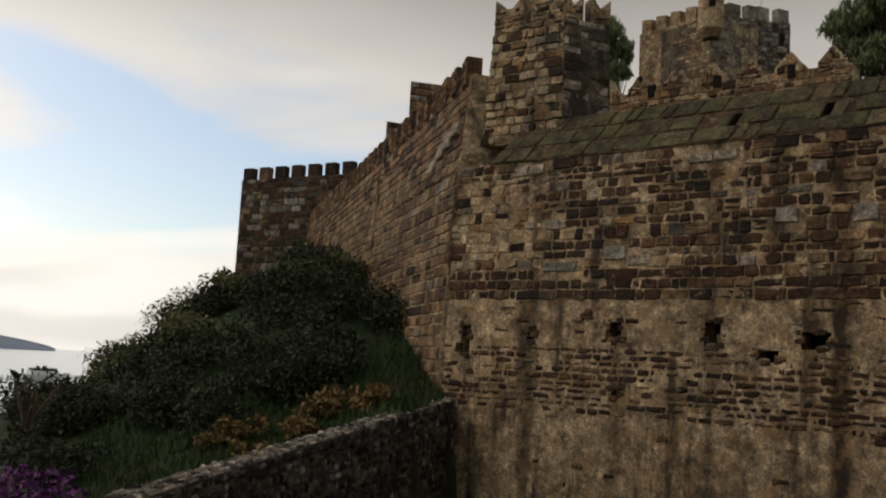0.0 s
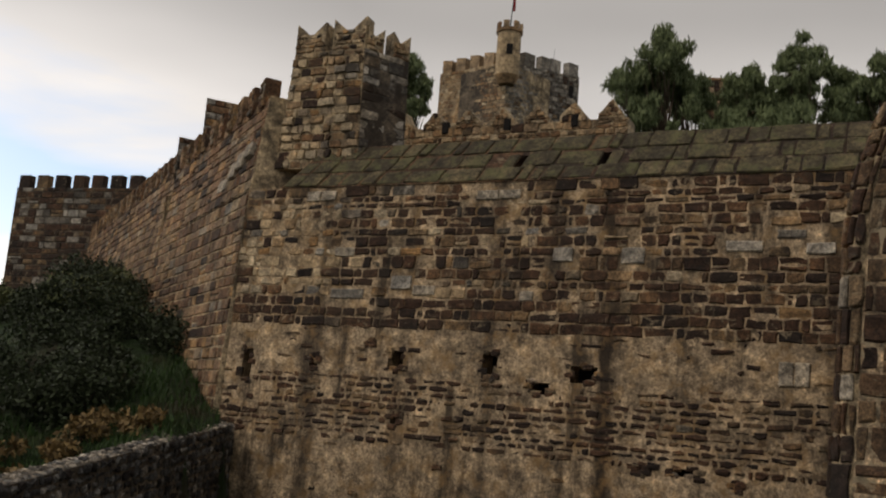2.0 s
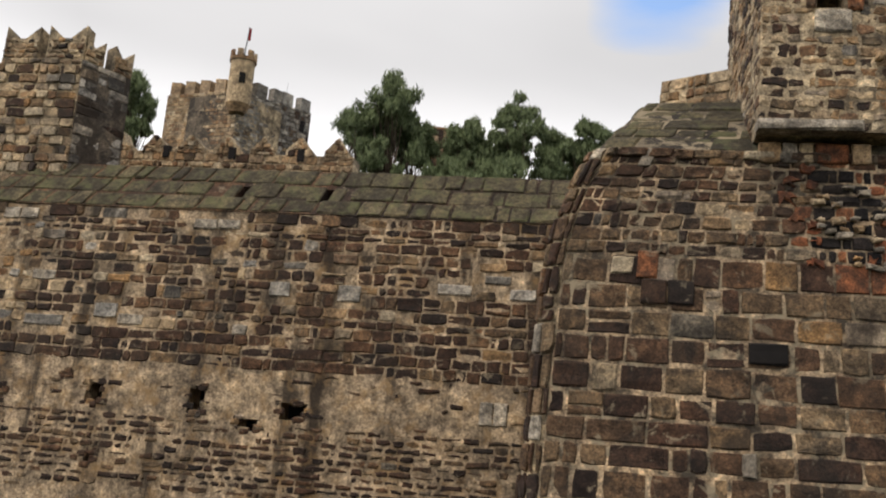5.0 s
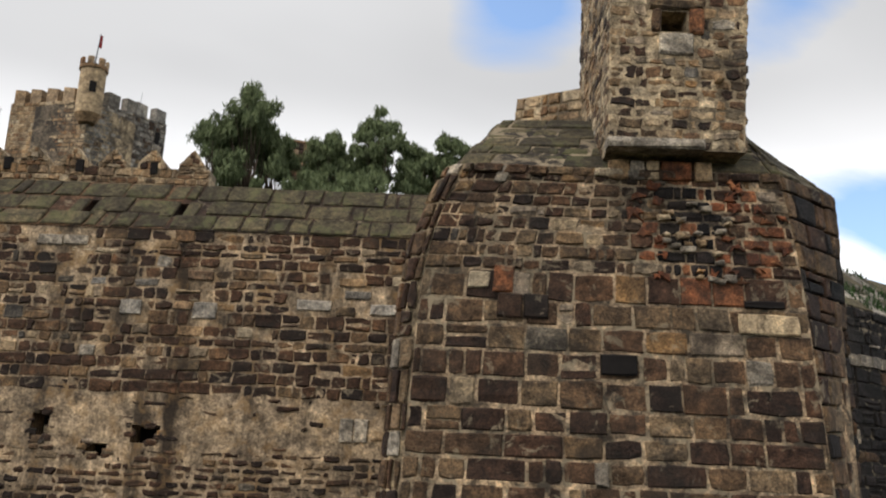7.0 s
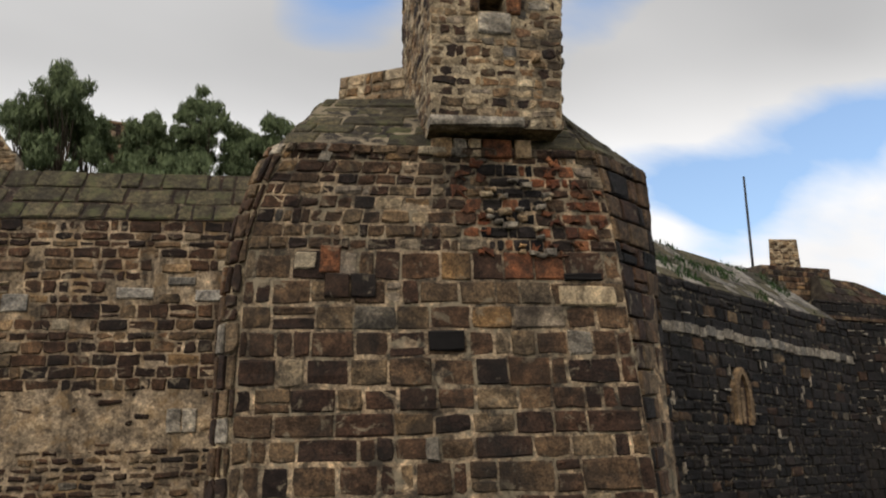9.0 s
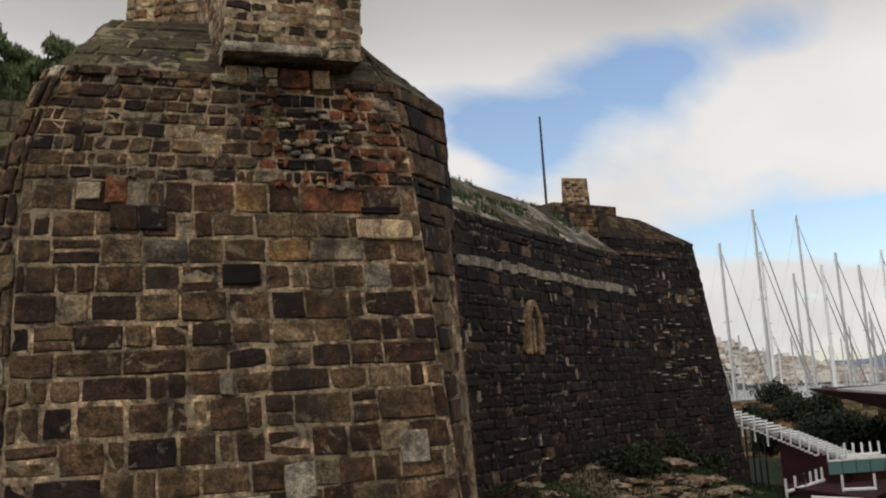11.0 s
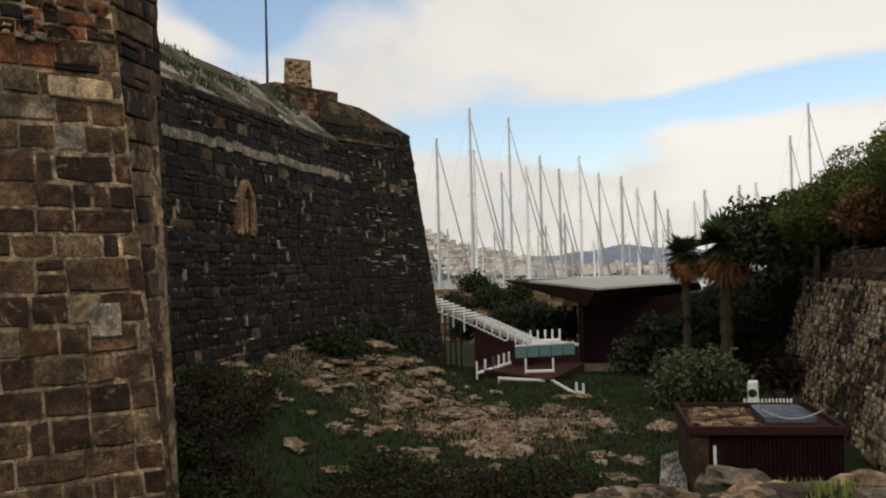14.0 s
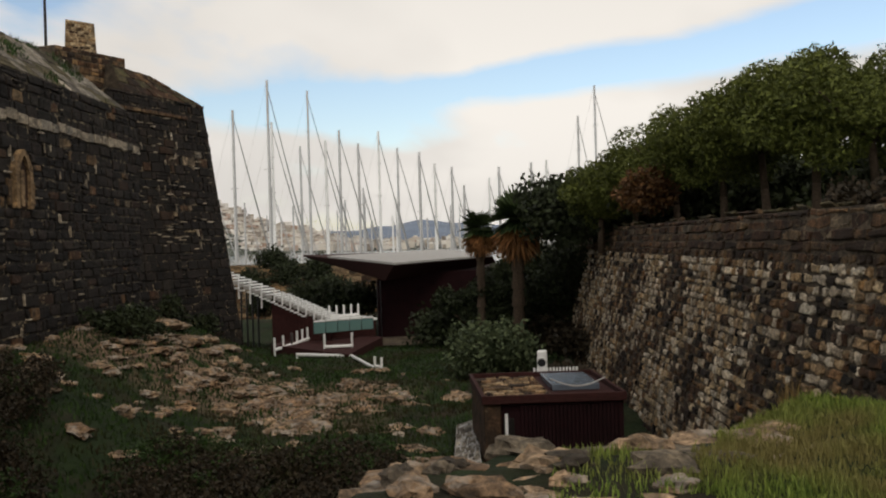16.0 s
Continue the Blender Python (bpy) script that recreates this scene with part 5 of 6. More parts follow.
tube(bm, (0, 0, -0.6), (0, 0, 0.3), 0.12, 0.12, 8)
part("base", bm, m_ashlar, flagpole)
q_stub = Quad(xy(58.75, 48.0, EYE + 8.85), xy(60.45, 48.0, EYE + 8.85), xy(60.35, 48.0, EYE + 10.5), xy(58.85, 48.0, EYE + 10.65))
stub = tagged(new("chimney_stub"), "stump of tan rubble masonry on the platform", "ruin")
a_, b_, c_, d_ = q_stub.c
dd = -q_stub.n * 0.9
solid("core", [[a_, b_, b_ + dd, a_ + dd], [d_, c_, c_ + dd, d_ + dd]], m_mortar, stub)
masonry(stub, q_stub, 0.16, 0.28, pick((m_keep, 3), (m_cream, 2), (m_ashlar, 1)), gap=0.03, jit=0.025, proud=(0.0, 0.06), seed=141, near=lambda u, v: True)

# ---------------------------------------------------------------- foliage
def leaf_mesh(name, blobs, count, size, mat, seed, shape=(1, 1, 1), droop=0.0, shell=0.55, long=1.0):
    """Many small leaves scattered in uneven blobs (centre, radius)."""
    g = np.random.default_rng(seed)
    vol = np.array([r ** 2 for _, r in blobs])
    owner = g.choice(len(blobs), count, p=vol / vol.sum())
    c = np.array([list(p) for p, _ in blobs])[owner]
    rad = np.array([r for _, r in blobs])[owner]
    d = g.normal(size=(count, 3))
    d /= np.linalg.norm(d, axis=1)[:, None]
    k = (shell + (1 - shell) * g.random(count) ** 0.6) * (1 + 0.25 * np.sin(d[:, 0] * 7 + owner) * np.cos(d[:, 1] * 6 + d[:, 2] * 5))
    pos = c + d * (rad * k)[:, None] * np.array(shape)
    a = g.normal(size=(count, 3))
    a[:, 2] -= droop * 3
    a /= np.linalg.norm(a, axis=1)[:, None]
    b = np.cross(a, g.normal(size=(count, 3)))
    b /= np.linalg.norm(b, axis=1)[:, None]
    s = size * (0.6 + 0.8 * g.random(count))[:, None]
    a, b = a * s * long, b * s * 0.5
    v = np.stack([pos - a, pos + b, pos + a, pos - b], 1).reshape(-1, 3)
    me = bpy.data.meshes.new(name)
    me.from_pydata(v.tolist(), [], [(4 * i, 4 * i + 1, 4 * i + 2, 4 * i + 3) for i in range(count)])
    me.materials.append(mat)
    return me


def crown_blobs(centre, radius, n, seed, flat=1.0, spread=1.0):
    r = random.Random(seed)
    out = []
    for _ in range(n):
        while True:
            p = Vector((r.uniform(-1, 1), r.uniform(-1, 1), r.uniform(-1, 1)))
            if p.length < 1:
                break
        out.append((Vector(centre) + Vector((p.x * spread, p.y * spread, p.z * flat)) * radius * 0.75, radius * r.uniform(0.28, 0.5)))
    return out


def limb_tree(name, label, place, height, radius, mat, seed, leaves=5000, size=0.16, flat=0.8, droop=0.0, blobs=16, trunk=0.2, long=1.0, category="tree", bare=0.45, shell=0.5, small=1.0):
    """A tree with a tapered trunk, limbs and a crown of many leaves."""
    r = random.Random(seed)
    top = tagged(empty(name, tuple(place)), label, category)
    bm = bmesh.new()
    lean = Vector((r.uniform(-0.08, 0.08), r.uniform(-0.08, 0.08), 1)) * height * bare
    tube(bm, (0, 0, -0.3), lean * 0.6, trunk, trunk * 0.75, 9)
    tube(bm, lean * 0.6, lean, trunk * 0.75, trunk * 0.6, 9)
    bl = [(c, rr * small) for c, rr in crown_blobs((lean.x, lean.y, height - radius * flat * 1.12), radius, blobs, seed, flat)]
    for c, rr in bl[::2]:
        mid = (lean + c) / 2 + Vector((r.uniform(-0.2, 0.2), r.uniform(-0.2, 0.2), -0.1))
        tube(bm, lean, mid, trunk * 0.5, trunk * 0.3, 6)
        tube(bm, mid, c, trunk * 0.3, trunk * 0.08, 5)
    part("trunk", bm, m_bark, top, smooth=True)
    ob = new("crown", leaf_mesh("crown", bl, leaves, size, mat, seed, (1, 1, 0.85), droop, shell, long))
    ob.parent = top
    return top


def shrub(name, label, place, radius, mat, seed, leaves=900, size=0.11, shape=(1, 1, 0.8), category="shrub", n=7):
    r = random.Random(seed)
    top = tagged(empty(name, tuple(place)), label, category)
    bl = []
    for _ in range(n):
        bl.append((Vector((r.uniform(-0.6, 0.6) * radius, r.uniform(-0.6, 0.6) * radius, r.uniform(0.1, 0.75) * radius)), radius * r.uniform(0.35, 0.6)))
    bm = bmesh.new()
    for c, _ in bl:
        tube(bm, (0, 0, -0.3), c, 0.035, 0.012, 5)
    tagged(part("stem", bm, m_bark, top), kind="stuff")
    ob = new("crown", leaf_mesh("crown", bl, leaves, size, mat, seed, shape, 0.0, 0.35))
    ob.parent = top
    return top


def gh(x, y):
    return ground_height(x, y)


# pepper trees behind the curtain
for i, (az, r_, top_el, rad, n) in enumerate(((1.7, 44, 21.7, 1.5, 5000), (17.2, 46, 24.0, 2.3, 8000), (15.2, 47, 21.6, 1.9, 5000), (18.9, 48, 21.0, 1.7, 4000), (22.4, 48, 21.2, 2.0, 6000), (25.4, 47, 23.5, 1.9, 7000), (27.2, 48, 20.9, 2.0, 6000), (29.3, 48, 21.4, 1.6, 4000), (23.8, 46, 19.8, 2.6, 7000), (20.6, 46, 19.0, 2.2, 5500))):
    zt = EYE + r_ * math.tan(radians(top_el))
    p = xy(az, r_, 17.0)
    limb_tree("pepper_tree", "grey-green feathery pepper tree behind the castle wall", p, zt - 17.0, rad, m_pepper, 400 + i, int(n * 1.7), 0.06, 1.6 if i in (0, 1, 5) else 1.0, 0.9, 60, 0.12, 2.8, bare=0.4, shell=0.15, small=0.5)
terrace = put("garden_terrace", [tuple(on(N1, T1, 31, -16, 17.0)), tuple(on(N1, T1, 31, 2, 17.0)), tuple(on(N1, T1, 70, 4, 17.2)), tuple(on(N1, T1, 70, -30, 17.2)), tuple(on(N1, T1, 29, -16, 11.0)), tuple(on(N1, T1, 29, 2, 11.0))], [(0, 1, 2, 3), (4, 5, 1, 0)], m_ground)
tagged(terrace, "raised earth terrace inside the castle", "terrace", kind="structure")
q_gw = Quad(xy(19.6, 52, 17), xy(23, 52, 17), xy(23, 52, EYE + 18.9), xy(19.6, 52, EYE + 19.1))
gw = wall("wall_garden", q_gw, 0.6, m_mortar_d, "brown wall seen between the pepper trees")
masonry(gw, q_gw, 0.35, 0.7, pick((m_keep, 2), (m_ashlar, 2)), seed=151)

# scrub on the left slope
r_ = random.Random(55)
for i in range(78):
    az = r_.uniform(-31, -9)
    d_ = r_.uniform(27, 52)
    if az > -12 and d_ < 33:
        continue
    p = xy(az, d_)
    rad = r_.uniform(1.0, 2.0)
    p.z = gh(p.x, p.y) - 0.3
    pale_ = r_.random() < 0.12 or (az < -20 and d_ > 42 and r_.random() < 0.5)
    shrub("shrub", "pale green scrub on the slope below the wall" if pale_ else "dark evergreen scrub on the slope below the wall", p, rad, m_scrub if pale_ else m_bush, 500 + i, 2900 if not pale_ else 1600, 0.075)
for i in range(9):
    p = xy(r_.uniform(-22, -12), r_.uniform(22, 27))
    p.z = gh(p.x, p.y) - 0.1
    shrub("dry_shrub", "dry orange-brown grass clump on the slope", p, r_.uniform(0.4, 0.8), m_drygrass, 600 + i, 500, 0.09)
flowers = Nodes("purple bracts", 0.6)
m_purple = flowers.done(flowers.ramp(flowers.random(), [(0.0, (0.05, 0.012, 0.06)), (1.0, (0.14, 0.03, 0.15))]))
p = xy(-31.6, 13, EYE - 2.2)
shrub("bougainvillea", "purple flowering bougainvillea beside the path", p, 0.75, m_purple, 650, 900, 0.05)
p = xy(-31.8, 12, EYE - 0.6)
shrub("twiggy_branch", "thin leafy branch reaching into the view", p, 0.4, m_bush, 651, 60, 0.05)

# cobbled ramp wall
ra, rb = xy(-7.1, 27.0, 0), xy(-25.5, 13.6, 0)
q_rp = Quad(lift(rb, 3.5), lift(ra, 3.0), lift(ra, EYE - 0.82), lift(rb, EYE - 1.9))
ramp = wall("wall_ramp", q_rp, 0.55, m_mortar_d, "dark cobbled ramp wall with a pale speckled top")
masonry(ramp, q_rp, 0.15, 0.2, pick((m_cobble, 6), (m_basalt, 2), (m_keepg, 0.7)), gap=0.035, proud=(0.0, 0.07), bev=0.03, jit=0.03, seed=161, near=lambda u, v: v > 0.8)
q_rpt = Quad(q_rp.c[3], q_rp.c[2], q_rp.c[2] - q_rp.n * 0.55, q_rp.c[3] - q_rp.n * 0.55)
masonry(ramp, q_rpt, 0.13, 0.15, pick((m_keepg, 3), (m_cobble, 2), (m_pale, 0.7)), gap=0.03, proud=(0.0, 0.05), bev=0.02, jit=0.02, seed=162)

# ---------------------------------------------------------------- rocks
def rock(name, label, place, size, seed, group="", mat=None, turn=0.0):
    r = random.Random(seed)
    bm = bmesh.new()
    bmesh.ops.create_icosphere(bm, subdivisions=3, radius=1.0)
    o = Vector((r.uniform(-50, 50), r.uniform(-50, 50), r.uniform(-50, 50)))
    for v in bm.verts:
        c = v.co.copy()
        k = 1 + 0.5 * noise.noise(c * 1.5 + o) + 0.3 * noise.noise(c * 3.3 + o) + 0.16 * noise.noise(c * 7 + o)
        v.co = Vector((c.x * size[0], c.y * size[1], c.z * size[2])) * k
        v.co.z = round(v.co.z / (size[2] * 0.45)) * size[2] * 0.45 * 0.5 + v.co.z * 0.5
    ob = part(name, bm, mat or m_rock)
    ob.matrix_world = pose(*place, 0, 0, turn)
    return tagged(ob, label, "rock", group)


r_ = random.Random(77)
n_ = 0
while n_ < 385:
    # ledges of an outcrop across the moat, and loose stones before it
    if n_ < 345:
        a = r_.random() ** 1.1
        p = Vector((36.2, 24.0, 0)).lerp(Vector((36.8, 8.6, 0)), a) + Vector((r_.gauss(-2.2, 3.3), r_.gauss(0, 1.3), 0))
        if noise.noise(Vector((p.x * 0.45, p.y * 0.45, 6.0))) < -0.32:
            continue
        sz = r_.uniform(0.16, 0.46) * (1.6 if r_.random() < 0.15 else 1.0)
    else:
        p = Vector((r_.uniform(22, 31), r_.uniform(5.0, 18), 0))
        sz = r_.uniform(0.12, 0.45)
    p.z = gh(p.x, p.y) - 0.14 * sz
    rock("rock", "weathered pinkish limestone ledge in the moat grass", p, (sz * r_.uniform(0.8, 1.9), sz * r_.uniform(0.8, 1.5), sz * r_.uniform(0.3, 0.5)), 2000 + n_, "moat outcrop rocks", turn=r_.uniform(-35, 35) + 60)
    n_ += 1
m_greyrock = stone("grey rock", [(0.0, (0.19, 0.16, 0.125)), (1.0, (0.28, 0.24, 0.19))], grain=3.0, tone=0.5, stain=0.3, stain_scale=0.9, streak=0, bump=1.0)
for az, d_, sx, sy, sz, m in ((74.8, 6.9, 0.5, 0.34, 0.26, m_greyrock), (80.2, 7.0, 0.5, 0.4, 0.27, m_rock), (83.4, 7.3, 0.55, 0.42, 0.36, m_rock), (86.6, 6.9, 0.42, 0.36, 0.28, m_rock), (88.2, 7.4, 0.32, 0.3, 0.26, m_rock), (90.3, 7.7, 0.5, 0.34, 0.24, m_greyrock), (92.6, 7.5, 0.55, 0.36, 0.2, m_greyrock), (100.2, 8.0, 0.3, 0.26, 0.2, m_rock), (102.6, 7.4, 0.34, 0.28, 0.16, m_rock), (103.8, 7.0, 0.3, 0.3, 0.16, m_rock), (97.8, 8.6, 0.45, 0.34, 0.3, m_rock), (99.4, 7.4, 0.4, 0.32, 0.26, m_rock), (101.6, 10.3, 0.55, 0.4, 0.2, m_greyrock), (104.4, 10.0, 0.6, 0.4, 0.24, m_rock), (85.0, 6.2, 0.5, 0.35, 0.16, m_rock), (78.0, 6.3, 0.4, 0.35, 0.12, m_rock), (90.0, 6.5, 0.45, 0.3, 0.13, m_rock)):
    p = xy(az, d_)
    p.z = gh(p.x, p.y) - (0.15 if az < 89 else 0.08)
    rock("mound_rock", "rough grey and ochre boulder on the grassy mound", p, (sx * 1.15, sy * 1.1, sz * 0.4), int(az * 10), "mound boulders", m, az * 3)


r_ = random.Random(404)
for i in range(22):
    az, d_ = r_.uniform(76, 94), r_.uniform(6.4, 7.7)
    p = xy(az, d_)
    sz = r_.uniform(0.08, 0.22)
    p.z = gh(p.x, p.y) - 0.02
    rock("mound_rock", "small ochre stone on the grassy mound", p, (sz * 1.3, sz, sz * 0.6), 4040 + i, "mound boulders", m_rock if i % 3 else m_greyrock, az * 7)

# ---------------------------------------------------------------- grass
def blades(name, label, spots, mat, seed, h=(0.08, 0.2), w=0.012):
    g = random.Random(seed)
    verts, faces = [], []
    for x, y, z in spots:
        a, hh = g.uniform(0, 6.28), g.uniform(*h)
        dx, dy = math.cos(a) * w, math.sin(a) * w
        lx, ly = g.uniform(-0.5, 0.5) * hh, g.uniform(-0.5, 0.5) * hh
        k = len(verts)
        verts += [(x - dx, y - dy, z - 0.02), (x + dx, y + dy, z - 0.02), (x + lx * 0.4 + dx * 0.7, y + ly * 0.4 + dy * 0.7, z + hh * 0.6), (x + lx * 0.4 - dx * 0.7, y + ly * 0.4 - dy * 0.7, z + hh * 0.6), (x + lx, y + ly, z + hh)]
        faces += [(k, k + 1, k + 2, k + 3), (k + 3, k + 2, k + 4)]
    return tagged(put(name, verts, faces, mat), label, "grass", kind="stuff")


def scatter(n, seed, pick_xy):
    g = random.Random(seed)
    out = []
    while len(out) < n:
        x, y = pick_xy(g)
        out.append((x, y, gh(x, y)))
    return out


def polar(a0, a1, d0, d1):
    def f(g):
        p = xy(g.uniform(a0, a1), math.sqrt(g.uniform(d0 * d0, d1 * d1)))
        return p.x, p.y
    return f


def tufted(a0, a1, d0, d1):
    """Places in clumps, thinning out towards the boulders."""
    def f(g):
        while True:
            a, d = g.uniform(a0, a1), math.sqrt(g.uniform(d0 * d0, d1 * d1))
            p = xy(a, d)
            k = noise.noise(Vector((p.x * 1.3, p.y * 1.3, 1.0))) + 0.5 * noise.noise(Vector((p.x * 4, p.y * 4, 3.0)))
            if k > 0.5 - 0.16 * (a - a0):
                return p.x, p.y
    return f


blades("mound_grass", "fresh green grass on the mound by the moat", scatter(30000, 5, tufted(92.5, 108, 5.5, 10.8)), m_grass, 6, (0.025, 0.1), 0.005)
blades("mound_grass", "thin grass between the boulders of the mound", scatter(1300, 7, polar(87, 93, 5.2, 7.4)), m_grass, 8, (0.03, 0.08), 0.006)
blades("dry_grass", "tall dry straw grass at the mound's edge", scatter(260, 9, polar(98.6, 99.8, 9.6, 10.2)), m_drygrass, 10, (0.15, 0.42), 0.006)
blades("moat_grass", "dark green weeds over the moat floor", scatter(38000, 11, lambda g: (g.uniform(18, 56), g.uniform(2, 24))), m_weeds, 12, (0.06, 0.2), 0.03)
blades("slope_grass", "green and dry grass on the left slope", scatter(14000, 13, polar(-30, -8, 15, 32)), m_weeds, 14, (0.1, 0.3), 0.02)
tufts = []
gq = random.Random(15)
for _ in range(5000):
    u, v = gq.random(), gq.random()
    if noise.noise(Vector((u * 9, v * 3, 4))) > 0.12:
        tufts.append(tuple(qs2.at(u, v)))
blades("parapet_grass", "grass growing on the sloping moat parapet", tufts, m_weeds, 16, (0.08, 0.28), 0.03)

# low brush in the moat
r_ = random.Random(91)
for i in range(60):
    p = xy(r_.uniform(62, 77), r_.uniform(19, 26)) if i < 40 else xy(r_.uniform(52.5, 57), r_.uniform(18, 29))
    p.z = gh(p.x, p.y) - 0.1
    brown_ = i % 3 != 0
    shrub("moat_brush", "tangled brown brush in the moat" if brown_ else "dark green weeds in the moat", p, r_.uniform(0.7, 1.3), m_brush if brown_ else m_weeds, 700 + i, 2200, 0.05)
for i in range(12):
    p = on(N2, T2, D2 - r_.uniform(1.0, 2.6), r_.uniform(34, 50), 0)
    p.z = gh(p.x, p.y) - 0.1
    shrub("wall_foot_bush", "dark bush growing at the foot of the moat wall", p, r_.uniform(0.6, 1.3), m_bush, 740 + i, 900, 0.1)

# ---------------------------------------------------------------- hut in the moat
m_skylight = plain("skylight glazing", (0.1, 0.12, 0.15), 0.25, vary=0.15)
hut = tagged(empty("hut", tuple(xy(82.1, 25.3, 2.9)), 0.0), "small flat-roofed maroon hut beside the moat wall", "hut")
hx = (xy(90.2, 25.9) - xy(82.1, 25.3))
hut.matrix_world = Matrix.Translation(xy(82.1, 25.3, 2.7)) @ Matrix.Rotation(math.atan2(hx.y, hx.x), 4, "Z")
HW = hx.length
HZ = EYE - 4.3 - 2.7
bm = bmesh.new()
box(bm, 0.45, 0.06, 0, HW, 4.2, HZ - 0.06, 0.02)
part("body", bm, m_maroon, hut)
for i in range(26):
    bm = bmesh.new()
    x = 0.95 + i * (HW - 1.0) / 26
    box(bm, x, 0.0, 0.05, x + 0.075, 0.055, HZ - 0.12, 0.01)
    part("slat", bm, m_maroon, hut)
bm = bmesh.new()
box(bm, 0.0, 0.0, 0, 0.44, 4.2, HZ - 0.08, 0.03)
pil = part("stone_pier", bm, m_ashlar, hut, "rough brown stone pier")
bm = bmesh.new()
box(bm, -0.06, -0.08, HZ - 0.06, HW + 0.06, 4.3, HZ + 0.02, 0.015)
part("roof", bm, m_rustbeam, hut, "flat red-brown roof")
for x0, y0, x1, y1 in ((-0.06, -0.08, HW + 0.06, 0.0), (-0.06, 4.2, HW + 0.06, 4.3), (-0.06, 0.0, 0.04, 4.2), (HW - 0.04, 0.0, HW + 0.06, 4.2)):
    bm = bmesh.new()
    box(bm, x0, y0, HZ + 0.02, x1, y1, HZ + 0.16, 0.01)
    part("roof_kerb", bm, m_rustbeam, hut)
q_hr = Quad(Vector((0.08, 0.1, HZ + 0.1)), Vector((1.75, 0.1, HZ + 0.1)), Vector((1.75, 3.4, HZ + 0.1)), Vector((0.08, 3.4, HZ + 0.1)))
part_r = put("stone_bed", [(0.06, 0.05, HZ + 0.02), (1.8, 0.05, HZ + 0.02), (1.8, 3.6, HZ + 0.02), (0.06, 3.6, HZ + 0.02), (0.06, 0.05, HZ + 0.1), (1.8, 0.05, HZ + 0.1), (1.8, 3.6, HZ + 0.1), (0.06, 3.6, HZ + 0.1)], [(0, 1, 5, 4), (1, 2, 6, 5), (2, 3, 7, 6), (3, 0, 4, 7), (4, 5, 6, 7)], m_ashlar, hut)
masonry(part_r, q_hr, 0.3, 0.4, pick((m_ashlar, 3), (m_keep, 2)), gap=0.04, proud=(0.02, 0.1), jit=0.03, seed=171, name="roof_stone", near=lambda u, v: True)
bm = bmesh.new()
box(bm, 2.0, 1.3, HZ + 0.02, 3.3, 3.6, HZ + 0.2, 0.02)
part("skylight", bm, m_skylight, hut, "dark blue-grey skylight on the roof")
bm = bmesh.new()
rings_ = []
for i in range(9):
    c_ = Vector((1.9 + 1.5 * i / 8, 1.0, HZ + 0.4 - 0.22 * math.sin(math.pi * i / 8)))
    rings_.append([bm.verts.new(c_ + Vector((0, 0.025 * math.cos(k_ * 1.047), 0.025 * math.sin(k_ * 1.047)))) for k_ in range(6)])
for r0_, r1_ in zip(rings_, rings_[1:]):
    for k_ in range(6):
        bm.faces.new((r0_[k_], r0_[(k_ + 1) % 6], r1_[(k_ + 1) % 6], r1_[k_]))
part("cable", bm, m_greyroof, hut, "sagging pale cable")
for i in range(14):
    bm = bmesh.new()
    box(bm, 1.9 + i * 0.1, 4.22, HZ + 0.16, 1.95 + i * 0.1, 4.27, HZ + 0.27)
    part("picket", bm, m_white, hut)
# black panel painted as the shade within the door opening
bm = bmesh.new()
box(bm, 0.5, -0.02, 0.1, 0.78, 0.1, 1.55, 0.01)
part("doorway", bm, m_hole, hut, "doorway, its inner shade painted black")
lamp_post = tagged(empty("lamp_post", tuple(xy(83.4, 24.9, 2.8))), "white lamp post with a small side fitting beside the hut", "lamp post")
bm = bmesh.new()
tube(bm, (0, 0, 0), (0, 0, 1.65), 0.04, 0.04, 8)
part("post", bm, m_white, lamp_post)
bm = bmesh.new()
box(bm, 0.03, -0.05, 0.95, 0.2, 0.05, 1.08, 0.01)
part("fitting", bm, m_white, lamp_post)
walkway = Quad(xy(80.2, 23.0, 3.12), xy(81.9, 24.2, 3.12), xy(81.6, 31, 3.12), xy(80.4, 30, 3.12))
path_ob = put("path", [tuple(p + Vector((0, 0, dz))) for dz in (-0.1, 0.12) for p in walkway.c], [(0, 1, 5, 4), (1, 2, 6, 5), (2, 3, 7, 6), (3, 0, 4, 7), (4, 5, 6, 7)], m_greyroof)
tagged(path_ob, "grey paved path beside the hut", "path", kind="structure")
masonry(path_ob, Quad(*[p + Vector((0, 0, 0.12)) for p in walkway.c]), 0.45, 0.5, lambda u, v, r: m_keepg, gap=0.03, proud=(0.0, 0.02), seed=172, name="paving_stone", near=lambda u, v: True)
acu = tagged(empty("air_conditioner", tuple(xy(85.5, 31.0, EYE - 4.4))), "white air conditioner unit by the moat wall", "appliance")
bm = bmesh.new()
box(bm, -0.2, -0.15, 0, 0.2, 0.15, 0.75, 0.03)
part("housing", bm, m_white, acu)
bm = bmesh.new()
tube(bm, (-0.21, 0, 0.4), (-0.19, 0, 0.4), 0.13, 0.13, 12)
part("fan_grille", bm, m_darkmetal, acu)
bm = bmesh.new()
box(bm, -0.25, -0.2, -2.2, 0.25, 0.2, 0.0, 0.02)
part("stand", bm, m_ashlar, acu)

# ---------------------------------------------------------------- canopy building
cb = tagged(new("visitor_building"), "dark maroon building with a wide sloping canopy roof", "building")


